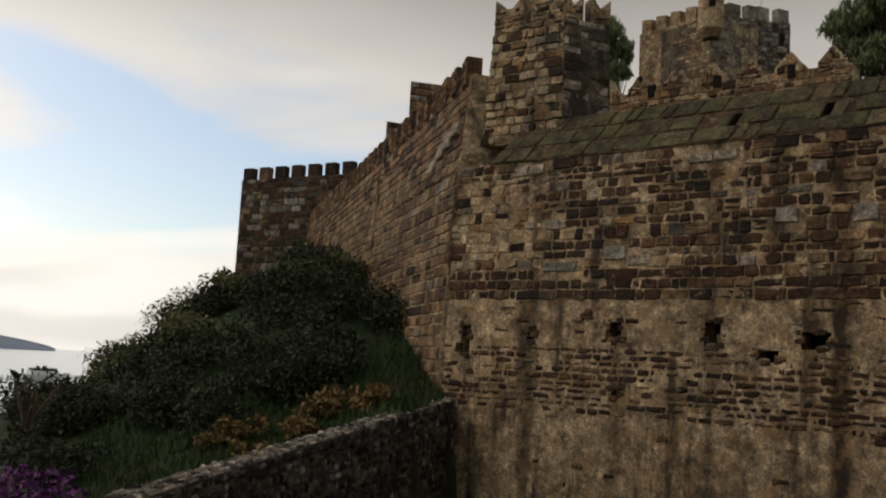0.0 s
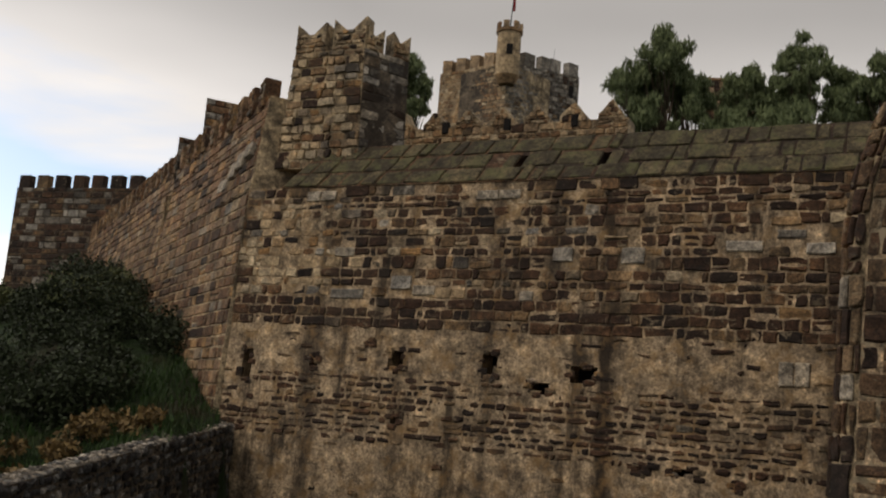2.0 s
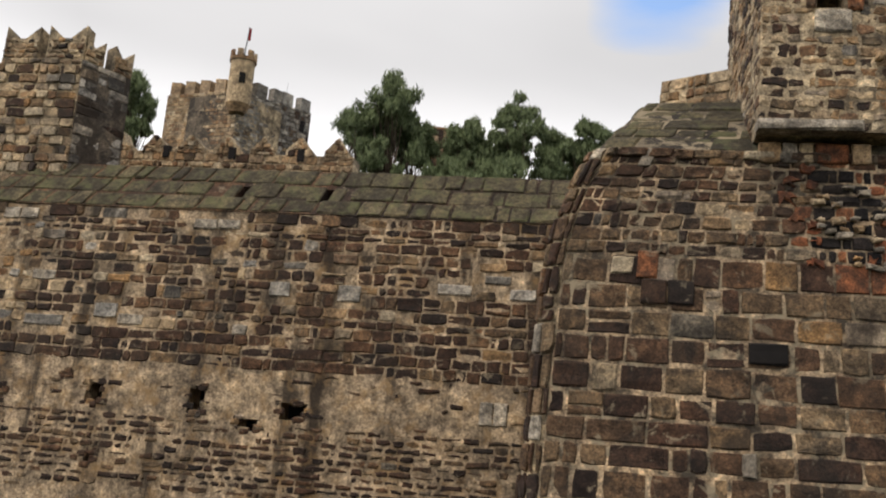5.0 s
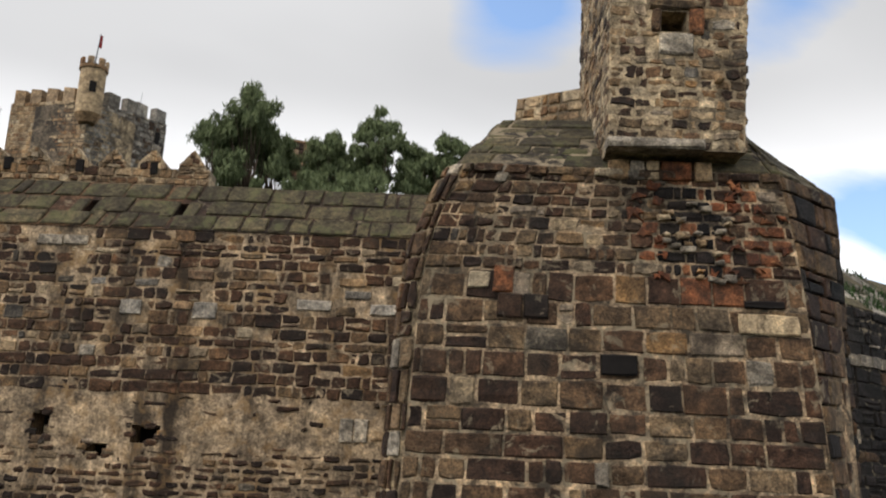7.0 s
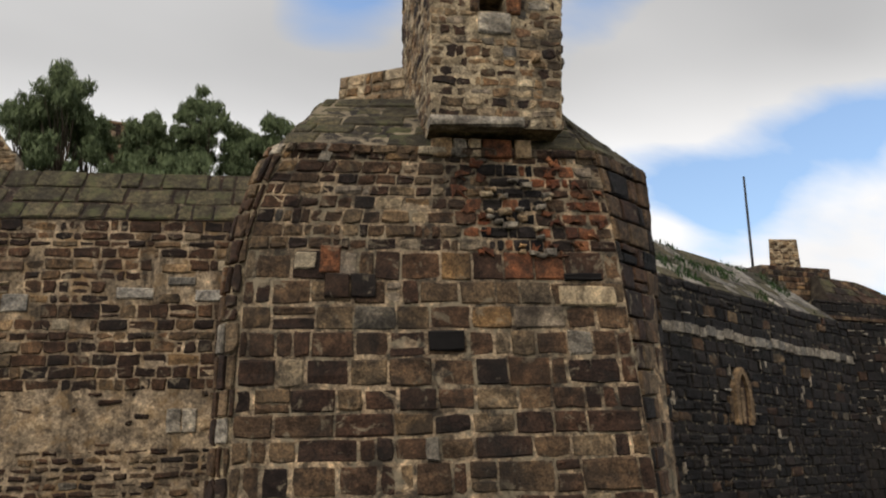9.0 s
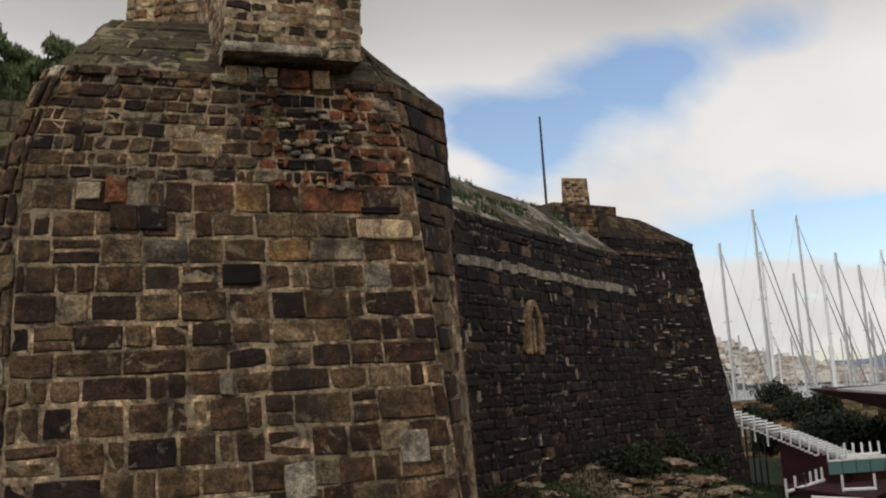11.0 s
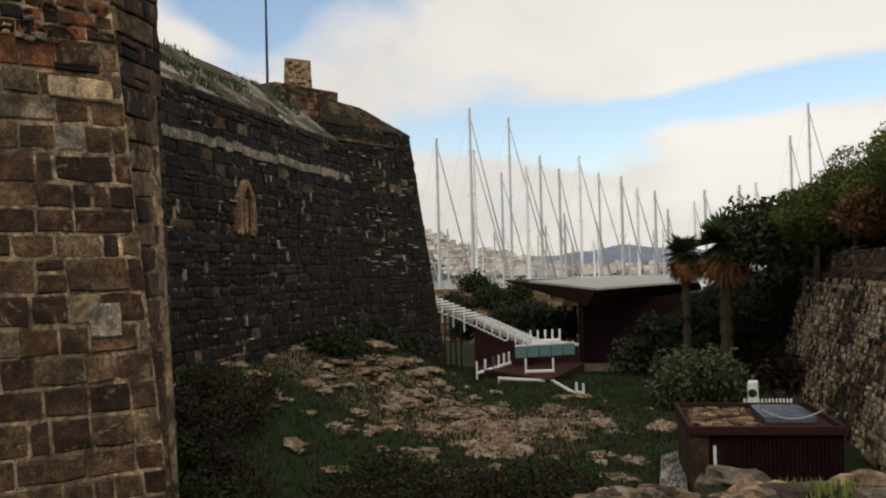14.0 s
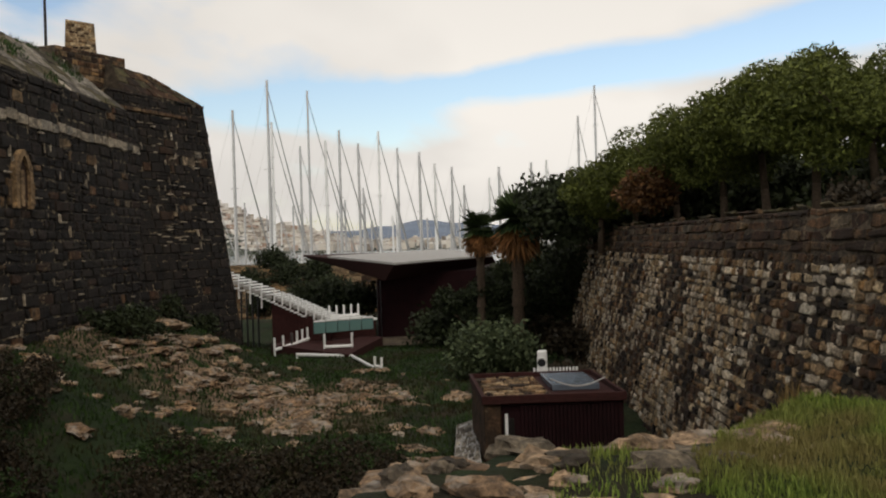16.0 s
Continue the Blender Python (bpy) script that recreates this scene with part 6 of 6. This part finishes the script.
def prism(name, top, bottom, mat, label=""):
    n = len(top)
    return put(name, [tuple(p) for p in bottom + top], [tuple(reversed(range(n))), tuple(range(n, 2 * n))] + [(i, (i + 1) % n, n + (i + 1) % n, n + i) for i in range(n)], mat, cb, label)


tip, mid_, rgt, bck = xy(71.45, 66, EYE - 0.63), xy(76.8, 56, EYE - 1.26), xy(82.6, 62, EYE - 1.03), xy(79.7, 76, EYE - 0.72)
sheet_ = (tip.lerp(mid_, 0.3), mid_, rgt, bck)
prism("roof", [p + Vector((0, 0, 0.02)) for p in sheet_], [p - Vector((0, 0, 0.1)) for p in sheet_], m_greyroof, "grey roof sheet")
lo = [tip - Vector((0, 0, 0.2)), xy(76.2, 58.5, EYE - 2.35), xy(82.8, 63, EYE - 1.6), bck - Vector((0, 0, 0.8))]
prism("fascia", [p - Vector((0, 0, 0.1)) for p in (tip, mid_, rgt, bck)], lo, m_rustbeam, "red-brown sloping soffit")
body = [xy(75.75, 60), xy(83.4, 60), xy(83.0, 74), xy(77.0, 74)]
prism("body", [lift(p, EYE - 1.9) for p in body], [lift(p, 2.4) for p in body], m_maroon, "dark maroon clad wall")
prism("glazing", [lift(p, EYE - 2.4) for p in (xy(75.7, 60.2), xy(75.95, 59.9), xy(76.2, 63), xy(75.9, 63))], [lift(p, 2.8) for p in (xy(75.7, 60.2), xy(75.95, 59.9), xy(76.2, 63), xy(75.9, 63))], m_darkmetal, "dark corner glazing")
forecourt = put("forecourt", [tuple(xy(75, 55, 3.12)), tuple(xy(83, 55, 3.12)), tuple(xy(83, 60, 3.12)), tuple(xy(75, 60, 3.12))], [(0, 1, 2, 3)], m_mortar_d)
tagged(forecourt, "grey paved forecourt of the building", "paving", kind="structure")

# ---------------------------------------------------------------- stairs and rails
stairs = tagged(new("footbridge"), "white stepped footbridge in two flights on thin posts", "stairs")


def oblong(name, a, b, depth, z0, z1, mat, label=""):
    """A board from a to b, its depth away from the viewer, between two heights at a."""
    d = b - a
    bm = bmesh.new()
    box(bm, 0, 0, z0, Vector((d.x, d.y)).length, depth, z1, 0.008)
    ob = part(name, bm, mat, stairs, label)
    ob.matrix_world = Matrix.Translation(a) @ Matrix.Rotation(math.atan2(d.y, d.x), 4, "Z")


for n_, a0, a1, e0, e1, dark_side in ((10, 66.4, 69.6, -1.55, -3.0, False), (15, 69.7, 73.1, -2.95, -4.6, True)):
    pts = [xy(a0 + (a1 - a0) * i / n_, 58 - 0.5 * (a0 - 66 + (a1 - a0) * i / n_), 0) for i in range(n_ + 1)]
    for i, p in enumerate(pts):
        p.z = EYE + math.hypot(p.x, p.y) * math.tan(radians(e0 + (e1 - e0) * i / n_))
    for i in range(n_):
        a, b = pts[i], pts[i + 1]
        oblong("tread", a, b + (b - a) * 0.15, 1.7, -0.07, 0.0, m_white)
        oblong("riser", a, b, 0.05, a.z - a.z - 0.28, -0.07, m_greyroof, "pale grey riser board")
        oblong("handrail_board", a + Vector((0, 1.6, 0)), b + Vector((0, 1.6, 0)), 0.04, 0.18, 0.27, m_white)
        if dark_side:
            oblong("side_panel", a + Vector((0, 0.12, 0)), b + Vector((0, 0.12, 0)), 0.1, 2.9 - a.z, -0.28, m_rustbeam, "dark brown side panel")
        if i % 2 == 0:
            bm = bmesh.new()
            tube(bm, a + Vector((0, -0.06, -0.95 if not dark_side else -0.4)), a + Vector((0, -0.06, 0.42)), 0.055, 0.055, 8)
            part("post", bm, m_white, stairs)
        if not dark_side:
            bm = bmesh.new()
            tube(bm, Vector((a.x, a.y + 0.5, 2.6)), a + Vector((0, 0.5, -0.07)), 0.06, 0.06, 6)
            part("support", bm, m_darkmetal, stairs, "dark steel support")
up_a, up_b = xy(73.1, 55.5, EYE - 4.42), xy(75.7, 56.5, EYE - 4.42)
oblong("upper_landing", up_a, up_b, 2.6, -0.12, 0.0, m_white)
oblong("landing_side", up_a + Vector((0, 0.1, 0)), up_b + Vector((0, 0.1, 0)), 2.4, -1.6, -0.12, m_rustbeam, "dark brown timber side")


def railing(name, label, pts, h, gap_, beam):
    top = tagged(new(name), label, "railing")
    for a, b in zip(pts, pts[1:]):
        bm = bmesh.new()
        tube(bm, a + Vector((0, 0, beam)), b + Vector((0, 0, beam)), 0.09, 0.09, 6)
        part("beam", bm, m_white, top)
        n = max(1, int((b - a).length / gap_))
        for i in range(n + 1):
            p = a.lerp(b, i / n)
            bm = bmesh.new()
            box(bm, p.x - 0.05, p.y - 0.05, p.z - 0.3, p.x + 0.05, p.y + 0.05, p.z + h, 0.01)
            part("post", bm, m_white, top)
    return top


railing("railing", "white posts of the lower stair landing", [xy(69.7, 53.2, 3.2), xy(70.7, 53.6, 3.4), xy(71.9, 55.5, 3.6)], 0.75, 0.5, 0.1)
railing("railing", "low white beam rail round the landing", [xy(71.0, 51.3, 3.1), xy(74.2, 49.6, 3.1), xy(75.7, 44.6, 3.0)], 0.2, 9.0, 0.1)
railing("railing", "short white end posts of the landing rail", [xy(75.55, 44.8, 2.95), xy(75.95, 44.3, 2.95)], 0.75, 0.3, 0.3)
railing("railing", "white posts on the upper landing", [xy(72.9, 57, EYE - 4.4), xy(74.6, 58, EYE - 4.4)], 0.75, 0.42, 0.1)
railing("railing", "thin white posts of the inner landing", [xy(72.6, 51.6, 3.5), xy(74.2, 51.8, 3.5)], 0.7, 1.1, 0.0)
landing = put("landing", [tuple(xy(69.5, 54, 3.5)), tuple(xy(74.0, 49.5, 3.3)), tuple(xy(76, 55, 3.6)), tuple(xy(72, 60, 3.6)), tuple(xy(69.5, 54, 2.5)), tuple(xy(74.0, 49.5, 2.5)), tuple(xy(76, 55, 2.5)), tuple(xy(72, 60, 2.5))], [(0, 1, 2, 3), (4, 5, 1, 0), (5, 6, 2, 1), (6, 7, 3, 2), (7, 4, 0, 3)], m_rustbeam)
tagged(landing, "brown timber landing below the footbridge", "landing", kind="structure")
glass = tagged(new("glass_balustrade"), "pale green glass balustrade on the landing", "balustrade")
for i in range(5):
    a, b = xy(72.0 + 0.7 * i, 53.5 + 0.4 * i), xy(72.65 + 0.7 * i, 53.8 + 0.4 * i)
    q = Quad(lift(a, EYE - 4.95), lift(b, EYE - 4.95), lift(b, EYE - 4.3), lift(a, EYE - 4.3))
    put("pane", block_mesh(q, 0, 1, 0, 1, 0.02, 0.005, 0, rng), BLOCK_FACES, m_glass, glass)
    q = Quad(lift(a, EYE - 4.33), lift(b, EYE - 4.33), lift(b, EYE - 4.22), lift(a, EYE - 4.22))
    put("rail", block_mesh(q, 0, 1, 0, 1, 0.05, 0.01, 0, rng), BLOCK_FACES, m_white, glass)

# ---------------------------------------------------------------- bushes, palms, pines on the right
p = xy(82.6, 42, 0)
p.z = gh(p.x, p.y)
shrub("round_bush", "round grey-green bush in the moat", p + Vector((0, 0, 0.2)), 2.1, m_olive, 801, 7000, 0.12, (1, 1, 0.85), n=22)
r_ = random.Random(17)
for i in range(16):
    az, d_, zz = (r_.uniform(69, 75), r_.uniform(66, 78), EYE - 5.0) if i < 9 else (r_.uniform(79.5, 83.5), r_.uniform(50, 57), EYE - 5.8)
    shrub("dark_bush", "dark evergreen bush near the footbridge", xy(az, d_, zz + r_.uniform(-0.3, 0.4)), r_.uniform(1.3, 2.4), m_bush, 820 + i, 1600, 0.16, n=10)
for i, (az, d_, top_el, rad) in enumerate(((69.7, 84, 0.1, 1.6), (70.4, 82, -0.6, 1.7), (71.9, 80, -0.4, 1.8), (73.0, 76, -1.6, 1.9), (74.1, 74, -2.1, 1.8), (68.6, 88, -1.2, 1.5))):
    shrub("small_tree", "dark small evergreen tree before the quay wall", xy(az, d_, EYE + d_ * math.tan(radians(top_el)) - rad * 1.25), rad, m_bush, 890 + i, 2200, 0.14, (1, 1, 0.95), "tree", 12)
for i in range(9):
    shrub("dark_bush", "dark evergreen bush behind the palms", xy(83.6 + 0.45 * i, 60 - 1.2 * i, EYE - 5.6 + 1.5 * (i % 3)), 2.3, m_bush, 870 + i, 2200, 0.14, n=12)
for i, (az, d_) in enumerate(((86.8, 34), (87.4, 45), (86.3, 50))):
    shrub("dark_bush", "dark bush against the moat wall", xy(az, d_, EYE - 5.5), 1.4, m_brush, 850 + i, 1300, 0.13, n=9)


for i, (az, d_, h_) in enumerate(((80.9, 53, 4.2), (82.4, 51, 4.8), (83.6, 54, 5.2))):
    limb_tree("small_tree", "dark leafy tree beside the maroon building", xy(az, d_, 3.0), h_, 1.9, m_bush, 880 + i, 7000, 0.1, 1.0, 0.2, 24, 0.12, 1.4, bare=0.3, shell=0.3, small=0.8)


def palm(place, height, seed, scale=1.0):
    r = random.Random(seed)
    top = tagged(empty("palm_tree", tuple(place)), "fan palm with a skirt of dry brown fronds", "palm")
    bm = bmesh.new()
    for i in range(8):
        z0, z1 = height * i / 8, height * (i + 1) / 8
        tube(bm, (0.03 * max(0, i - 1), 0, z0), (0.03 * i, 0, z1), 0.24 * scale, 0.17 * scale, 9)
    part("trunk", bm, m_bark, top)
    for dry, n, e0, e1, ln in ((False, 34, -28, 85, 1.15), (True, 60, -88, -50, 1.5)):
        for i in range(n):
            a, e, L = r.uniform(0, 360), r.uniform(e0, e1), ln * scale * r.uniform(0.8, 1.15)
            verts, faces = [], []
            stem = L * 0.12
            for k in range(13):
                f = radians(-70 + 140 * k / 12)
                tip_ = Vector((stem + math.cos(f) * L * 0.85, math.sin(f) * L * 0.6, -0.18 * L * (1 - math.cos(f) * 0.4) * r.uniform(0.4, 1.4)))
                side = Vector((-math.sin(f), math.cos(f), 0)) * 0.08 * scale
                base = Vector((stem, 0, 0))
                mid = base.lerp(tip_, 0.5) + Vector((0, 0, 0.05))
                q = len(verts)
                verts += [base, mid - side, tip_, mid + side]
                faces.append((q, q + 1, q + 2, q + 3))
            q = len(verts)
            verts += [Vector((0, -0.025, 0)), Vector((0, 0.025, 0)), Vector((stem, 0.02, 0)), Vector((stem, -0.02, 0))]
            faces.append((q, q + 1, q + 2, q + 3))
            m = Matrix.Translation((0.2, 0, height)) @ Matrix.Rotation(radians(a), 4, "Z") @ Matrix.Rotation(radians(-e), 4, "Y")
            put("frond", [m @ v for v in verts], faces, m_palmdry if dry else m_palm, top, "dry brown frond" if dry else "green frond")


palm(xy(84.1, 48, 3.0), EYE + 0.95 - 3.0, 21, 1.45)
palm(xy(81.9, 50, 3.0), EYE + 0.55 - 3.0, 22, 1.05)

# pines on top of the counterscarp
for i, (az, d_, top_el, rad, n) in enumerate(((89.0, 42, 4.4, 2.2, 14000), (91.0, 40, 5.7, 2.6, 18000), (93.4, 38, 6.9, 2.9, 22000), (96.0, 34, 8.2, 2.9, 26000), (98.4, 31, 9.4, 2.7, 26000), (100.8, 29, 10.2, 2.9, 30000), (104.0, 28, 10.0, 2.9, 26000), (107.5, 29, 9.6, 2.9, 12000), (92.3, 46, 5.0, 2.6, 9000), (97.0, 42, 6.4, 3.0, 9000))):
    zt = EYE + d_ * math.tan(radians(top_el))
    limb_tree("pine_tree", "broad dark green umbrella pine above the moat wall", xy(az, d_, EYE - 0.5), zt - EYE + 0.5, rad, m_pine, 900 + i, n, 0.055, 0.6, 0.0, 30, 0.16, 1.3, bare=0.5, shell=0.72, small=0.62)
shrub("autumn_bush", "rust-brown bush among the pines", xy(91.6, 36, EYE + 1.0), 1.3, m_autumn, 930, 2200, 0.1, n=12)
# undergrowth enlarged so its dark leaves act as shade below the pine crowns
for i in range(14):
    az = 86.0 + i * 1.5
    shrub("undergrowth_shade", "dark undergrowth, made tall to stand in for the shade under the pines", xy(az, 47 - i * 1.0, EYE + 0.2), 2.5, m_bush, 940 + i, 3200, 0.15, n=12)
shrub("brown_hedge", "brown hedge behind the moat wall", xy(103.5, 22, EYE + 0.1), 0.9, m_brush, 960, 1500, 0.08, n=9)

# ---------------------------------------------------------------- marina
def sailboat(az, d, top_el, seed):
    r = random.Random(seed)
    h = EYE + d * math.tan(radians(top_el))
    top = tagged(empty("sailing_yacht", tuple(xy(az, d, 0.0)), r.uniform(-14, 14) - 38), "moored white sailing yacht with a tall bare mast", "boat", "yachts in the marina")
    L = max(9.0, h * 0.62)
    verts, faces = [], []
    n = 9
    for i in range(n):
        t = i / (n - 1)
        w = L * 0.14 * (math.sin(math.pi * min(1, 0.25 + 0.75 * t)) ** 0.7) * (1 if t < 0.98 else 0.15)
        x = L * (t - 0.5)
        sheer = 1.3 + 0.5 * t
        verts += [(x, -w, sheer), (x, -w * 0.75, 0.1), (x, 0, -0.5), (x, w * 0.75, 0.1), (x, w, sheer)]
    for i in range(n - 1):
        for j in range(4):
            faces.append((i * 5 + j, (i + 1) * 5 + j, (i + 1) * 5 + j + 1, i * 5 + j + 1))
        faces.append((i * 5, i * 5 + 4, (i + 1) * 5 + 4, (i + 1) * 5))
    faces.append((0, 1, 2, 3, 4))
    put("hull", verts, faces, m_white if seed % 4 else m_darkmetal, top)
    bm = bmesh.new()
    box(bm, -L * 0.22, -L * 0.07, 1.4, L * 0.12, L * 0.07, 2.3, 0.2)
    part("cabin", bm, m_white, top)
    bm = bmesh.new()
    tube(bm, (0, 0, 1.3), (0, 0, h), 0.3, 0.2, 8)
    mast = part("mast", bm, m_steel if seed % 3 else m_white, top)
    for z in (0.35, 0.6, 0.8):
        bm = bmesh.new()
        tube(bm, (0, -h * 0.055 * (1.2 - z), h * z), (0, h * 0.055 * (1.2 - z), h * z), 0.06, 0.06, 5)
        part("spreader", bm, m_steel, mast)
    bm = bmesh.new()
    tube(bm, (0.04 * L, 0, 2.9), (-0.38 * L, 0, 2.8), 0.2, 0.16, 6)
    part("boom", bm, m_white, top)
    bm = bmesh.new()
    tube(bm, (0, 0, h * 0.97), (L * 0.45, 0, 1.7), 0.07, 0.17, 5)
    part("forestay", bm, m_steel, top)
    bm = bmesh.new()
    tube(bm, (0, 0, h), (-L * 0.48, 0, 1.5), 0.02, 0.02, 5)
    part("backstay", bm, m_steel, top)


MASTS = [(67.5, 7.9), (69.5, 9.6), (69.7, 7.2), (71.3, 5.8), (71.8, 9.0), (72.8, 6.1), (73.6, 6.7), (74.7, 5.9), (75.9, 6.6), (77.0, 5.6), (78.3, 5.3), (79.2, 4.6), (80.2, 4.4), (80.9, 3.3), (82.4, 3.7), (83.0, 4.3), (84.9, 4.5), (85.8, 4.6), (87.7, 7.1), (88.7, 8.8)]
for i, (az, el) in enumerate(MASTS):
    sailboat(az, 150 + 9 * (i % 5), el, 1000 + i)
for i in range(30):
    r = random.Random(1500 + i)
    sailboat(r.uniform(65, 90), r.uniform(200, 380), r.uniform(1.2, 3.6), 1500 + i)


def motorboat(az, d, seed, label="moored white motor cruiser in the marina"):
    r = random.Random(seed)
    top = tagged(empty("motor_boat", tuple(xy(az, d, 0.0)), r.uniform(0, 360)), label, "boat", "motor boats")
    L = r.uniform(9, 16)
    verts, faces = [], []
    for i in range(7):
        t = i / 6
        w = L * 0.15 * (1 - t ** 3 * 0.95)
        verts += [(L * (t - 0.5), -w, 1.5 + 0.6 * t), (L * (t - 0.5), -w * 0.7, -0.2), (L * (t - 0.5), w * 0.7, -0.2), (L * (t - 0.5), w, 1.5 + 0.6 * t)]
    for i in range(6):
        for j in range(3):
            faces.append((i * 4 + j, i * 4 + 4 + j, i * 4 + 5 + j, i * 4 + 1 + j))
        faces.append((i * 4, i * 4 + 3, i * 4 + 7, i * 4 + 4))
    faces.append((0, 1, 2, 3))
    put("hull", verts, faces, m_white, top)
    for x0, x1, z0, z1, m, nm in ((-0.3, 0.22, 1.6, 2.6, m_white, "cabin"), (-0.26, 0.17, 2.6, 3.2, m_darkmetal, "windscreen"), (-0.3, 0.16, 3.2, 3.45, m_white, "hardtop")):
        bm = bmesh.new()
        box(bm, L * x0, -L * 0.11, z0, L * x1, L * 0.11, z1, 0.15)
        part(nm, bm, m, top)


for i in range(62):
    r = random.Random(1700 + i)
    motorboat(r.uniform(65, 84), r.uniform(125, 260), 1700 + i)
motorboat(-29.4, 285, 1790, "small ferry boat anchored off the shore")
quay = Quad(xy(66, 98, 0.0), xy(77, 92, 0.0), xy(77, 92, EYE - 1.9), xy(66, 98, EYE - 1.9))
quay_w = wall("wall_quay", quay, 6.0, m_mortar_d, "brown stone quay wall before the marina")
masonry(quay_w, quay, 0.5, 1.0, pick((m_keep, 2), (m_ashlar, 2)), seed=181)

# ---------------------------------------------------------------- town and hills
def ridge(name, label, a0, a1, d, f, mat, n=90):
    verts, faces = [], []
    for i in range(n + 1):
        a = a0 + (a1 - a0) * i / n
        h = max(0.5, d * math.tan(radians(f(a))) + EYE)
        for dd, hh in ((0, -2), (d * 0.12, h * 0.55), (d * 0.25, h), (d * 0.5, h * 0.4), (d * 0.55, -5)):
            verts.append(xy(a, d + dd, hh * (1 + 0.25 * dd / d) if hh > 0 else hh))
    for i in range(n):
        for j in range(4):
            faces.append((i * 5 + j, i * 5 + 5 + j, i * 5 + 6 + j, i * 5 + 1 + j))
    return tagged(put(name, verts, faces, mat, smooth=True), label, "hills", kind="structure")


def bump_(a, c, w):
    return math.exp(-((a - c) / w) ** 2)


def el_far(a):
    return 1.0 + 0.75 * bump_(a, 78.0, 1.6) + 0.35 * bump_(a, 75.6, 0.9) + 0.3 * bump_(a, 81, 2.5) + 0.12 * math.sin(a * 5.1) + 0.1 * math.sin(a * 11)


def el_town(a):
    return 0.25 + 2.5 * bump_(a, 66.3, 3.0) + 0.7 * bump_(a, 71.2, 2.0) + 0.06 * math.sin(a * 6) + 0.04 * math.sin(a * 17)


ridge("backdrop_hills", "hills across the bay with blue-grey haze in their colour", 55, 110, 2600, lambda a: el_far(a) * 0.9, m_hill)
ridge("backdrop_town_hill", "wooded hillside above the town", 55, 100, 1250, lambda a: 0.8 * el_town(a), m_townhill)
ridge("backdrop_island", "dark headland across the sea", -48, -28.9, 2300, lambda a: 0.75 * min(1.0, max(0.0, (-28.9 - a) / 3.2)) ** 0.7 - 0.1, m_hill, 60)

house_meshes = []
for i in range(5):
    bm = bmesh.new()
    w, dpt, h = 8 + 1.6 * i, 8, 5 + 1.8 * (i % 3)
    box(bm, -w / 2, -dpt / 2, -6, w / 2, dpt / 2, h)
    box(bm, -w / 2 - 0.3, -dpt / 2 - 0.3, h, w / 2 + 0.3, dpt / 2 + 0.3, h + 0.6)
    box(bm, -w / 4, -dpt / 4, h + 0.6, w / 5, dpt / 4, h + 2.8)
    for k in range(3):
        box(bm, -w * 0.38 + w * 0.3 * k, -dpt / 2 - 0.15, h - 3.2, -w * 0.38 + w * 0.3 * k + w * 0.14, -dpt / 2 + 0.1, h - 1.2)
    me = bpy.data.meshes.new("house")
    bm.to_mesh(me)
    bm.free()
    me.materials.append(m_house)
    house_meshes.append(me)


def house_place(r, hill):
    """On the hillside or along the shore, higher where the hill rises."""
    if hill:
        a = 62 + 13 * r.random() ** 1.1
        k = r.random() ** 0.8
    else:
        a, k = r.uniform(66, 92), r.uniform(0.0, 0.75)
    e = -0.22 + (0.97 * el_town(a) + 0.22) * k
    d = 1290 + 300 * k
    m = Matrix.Rotation(radians(-a + r.uniform(-30, 30)), 4, "Z")
    return Matrix.Translation(xy(a, d, max(3.0, EYE + d * math.tan(radians(e)) - 3))) @ m


r = random.Random(33)
for i in range(260):
    ob = new("house", house_meshes[i % 5])
    ob.matrix_world = house_place(r, i < 150)
    tagged(ob, "pale flat-roofed house on the far shore", "house", "houses of the town")
verts, faces = [], []
for i in range(1100):
    m = house_place(r, i % 2)
    w, h = r.uniform(3, 8), r.uniform(3, 9)
    k = len(verts)
    verts += [m @ Vector((x * w, y * 4, z)) for z in (-6, h) for x, y in ((-1, -1), (1, -1), (1, 1), (-1, 1))]
    faces += [(k, k + 1, k + 5, k + 4), (k + 1, k + 2, k + 6, k + 5), (k + 2, k + 3, k + 7, k + 6), (k + 3, k, k + 4, k + 7), (k + 4, k + 5, k + 6, k + 7)]
tagged(put("distant_houses", verts, faces, m_house), "crowded pale houses of the distant town", "houses", kind="stuff")
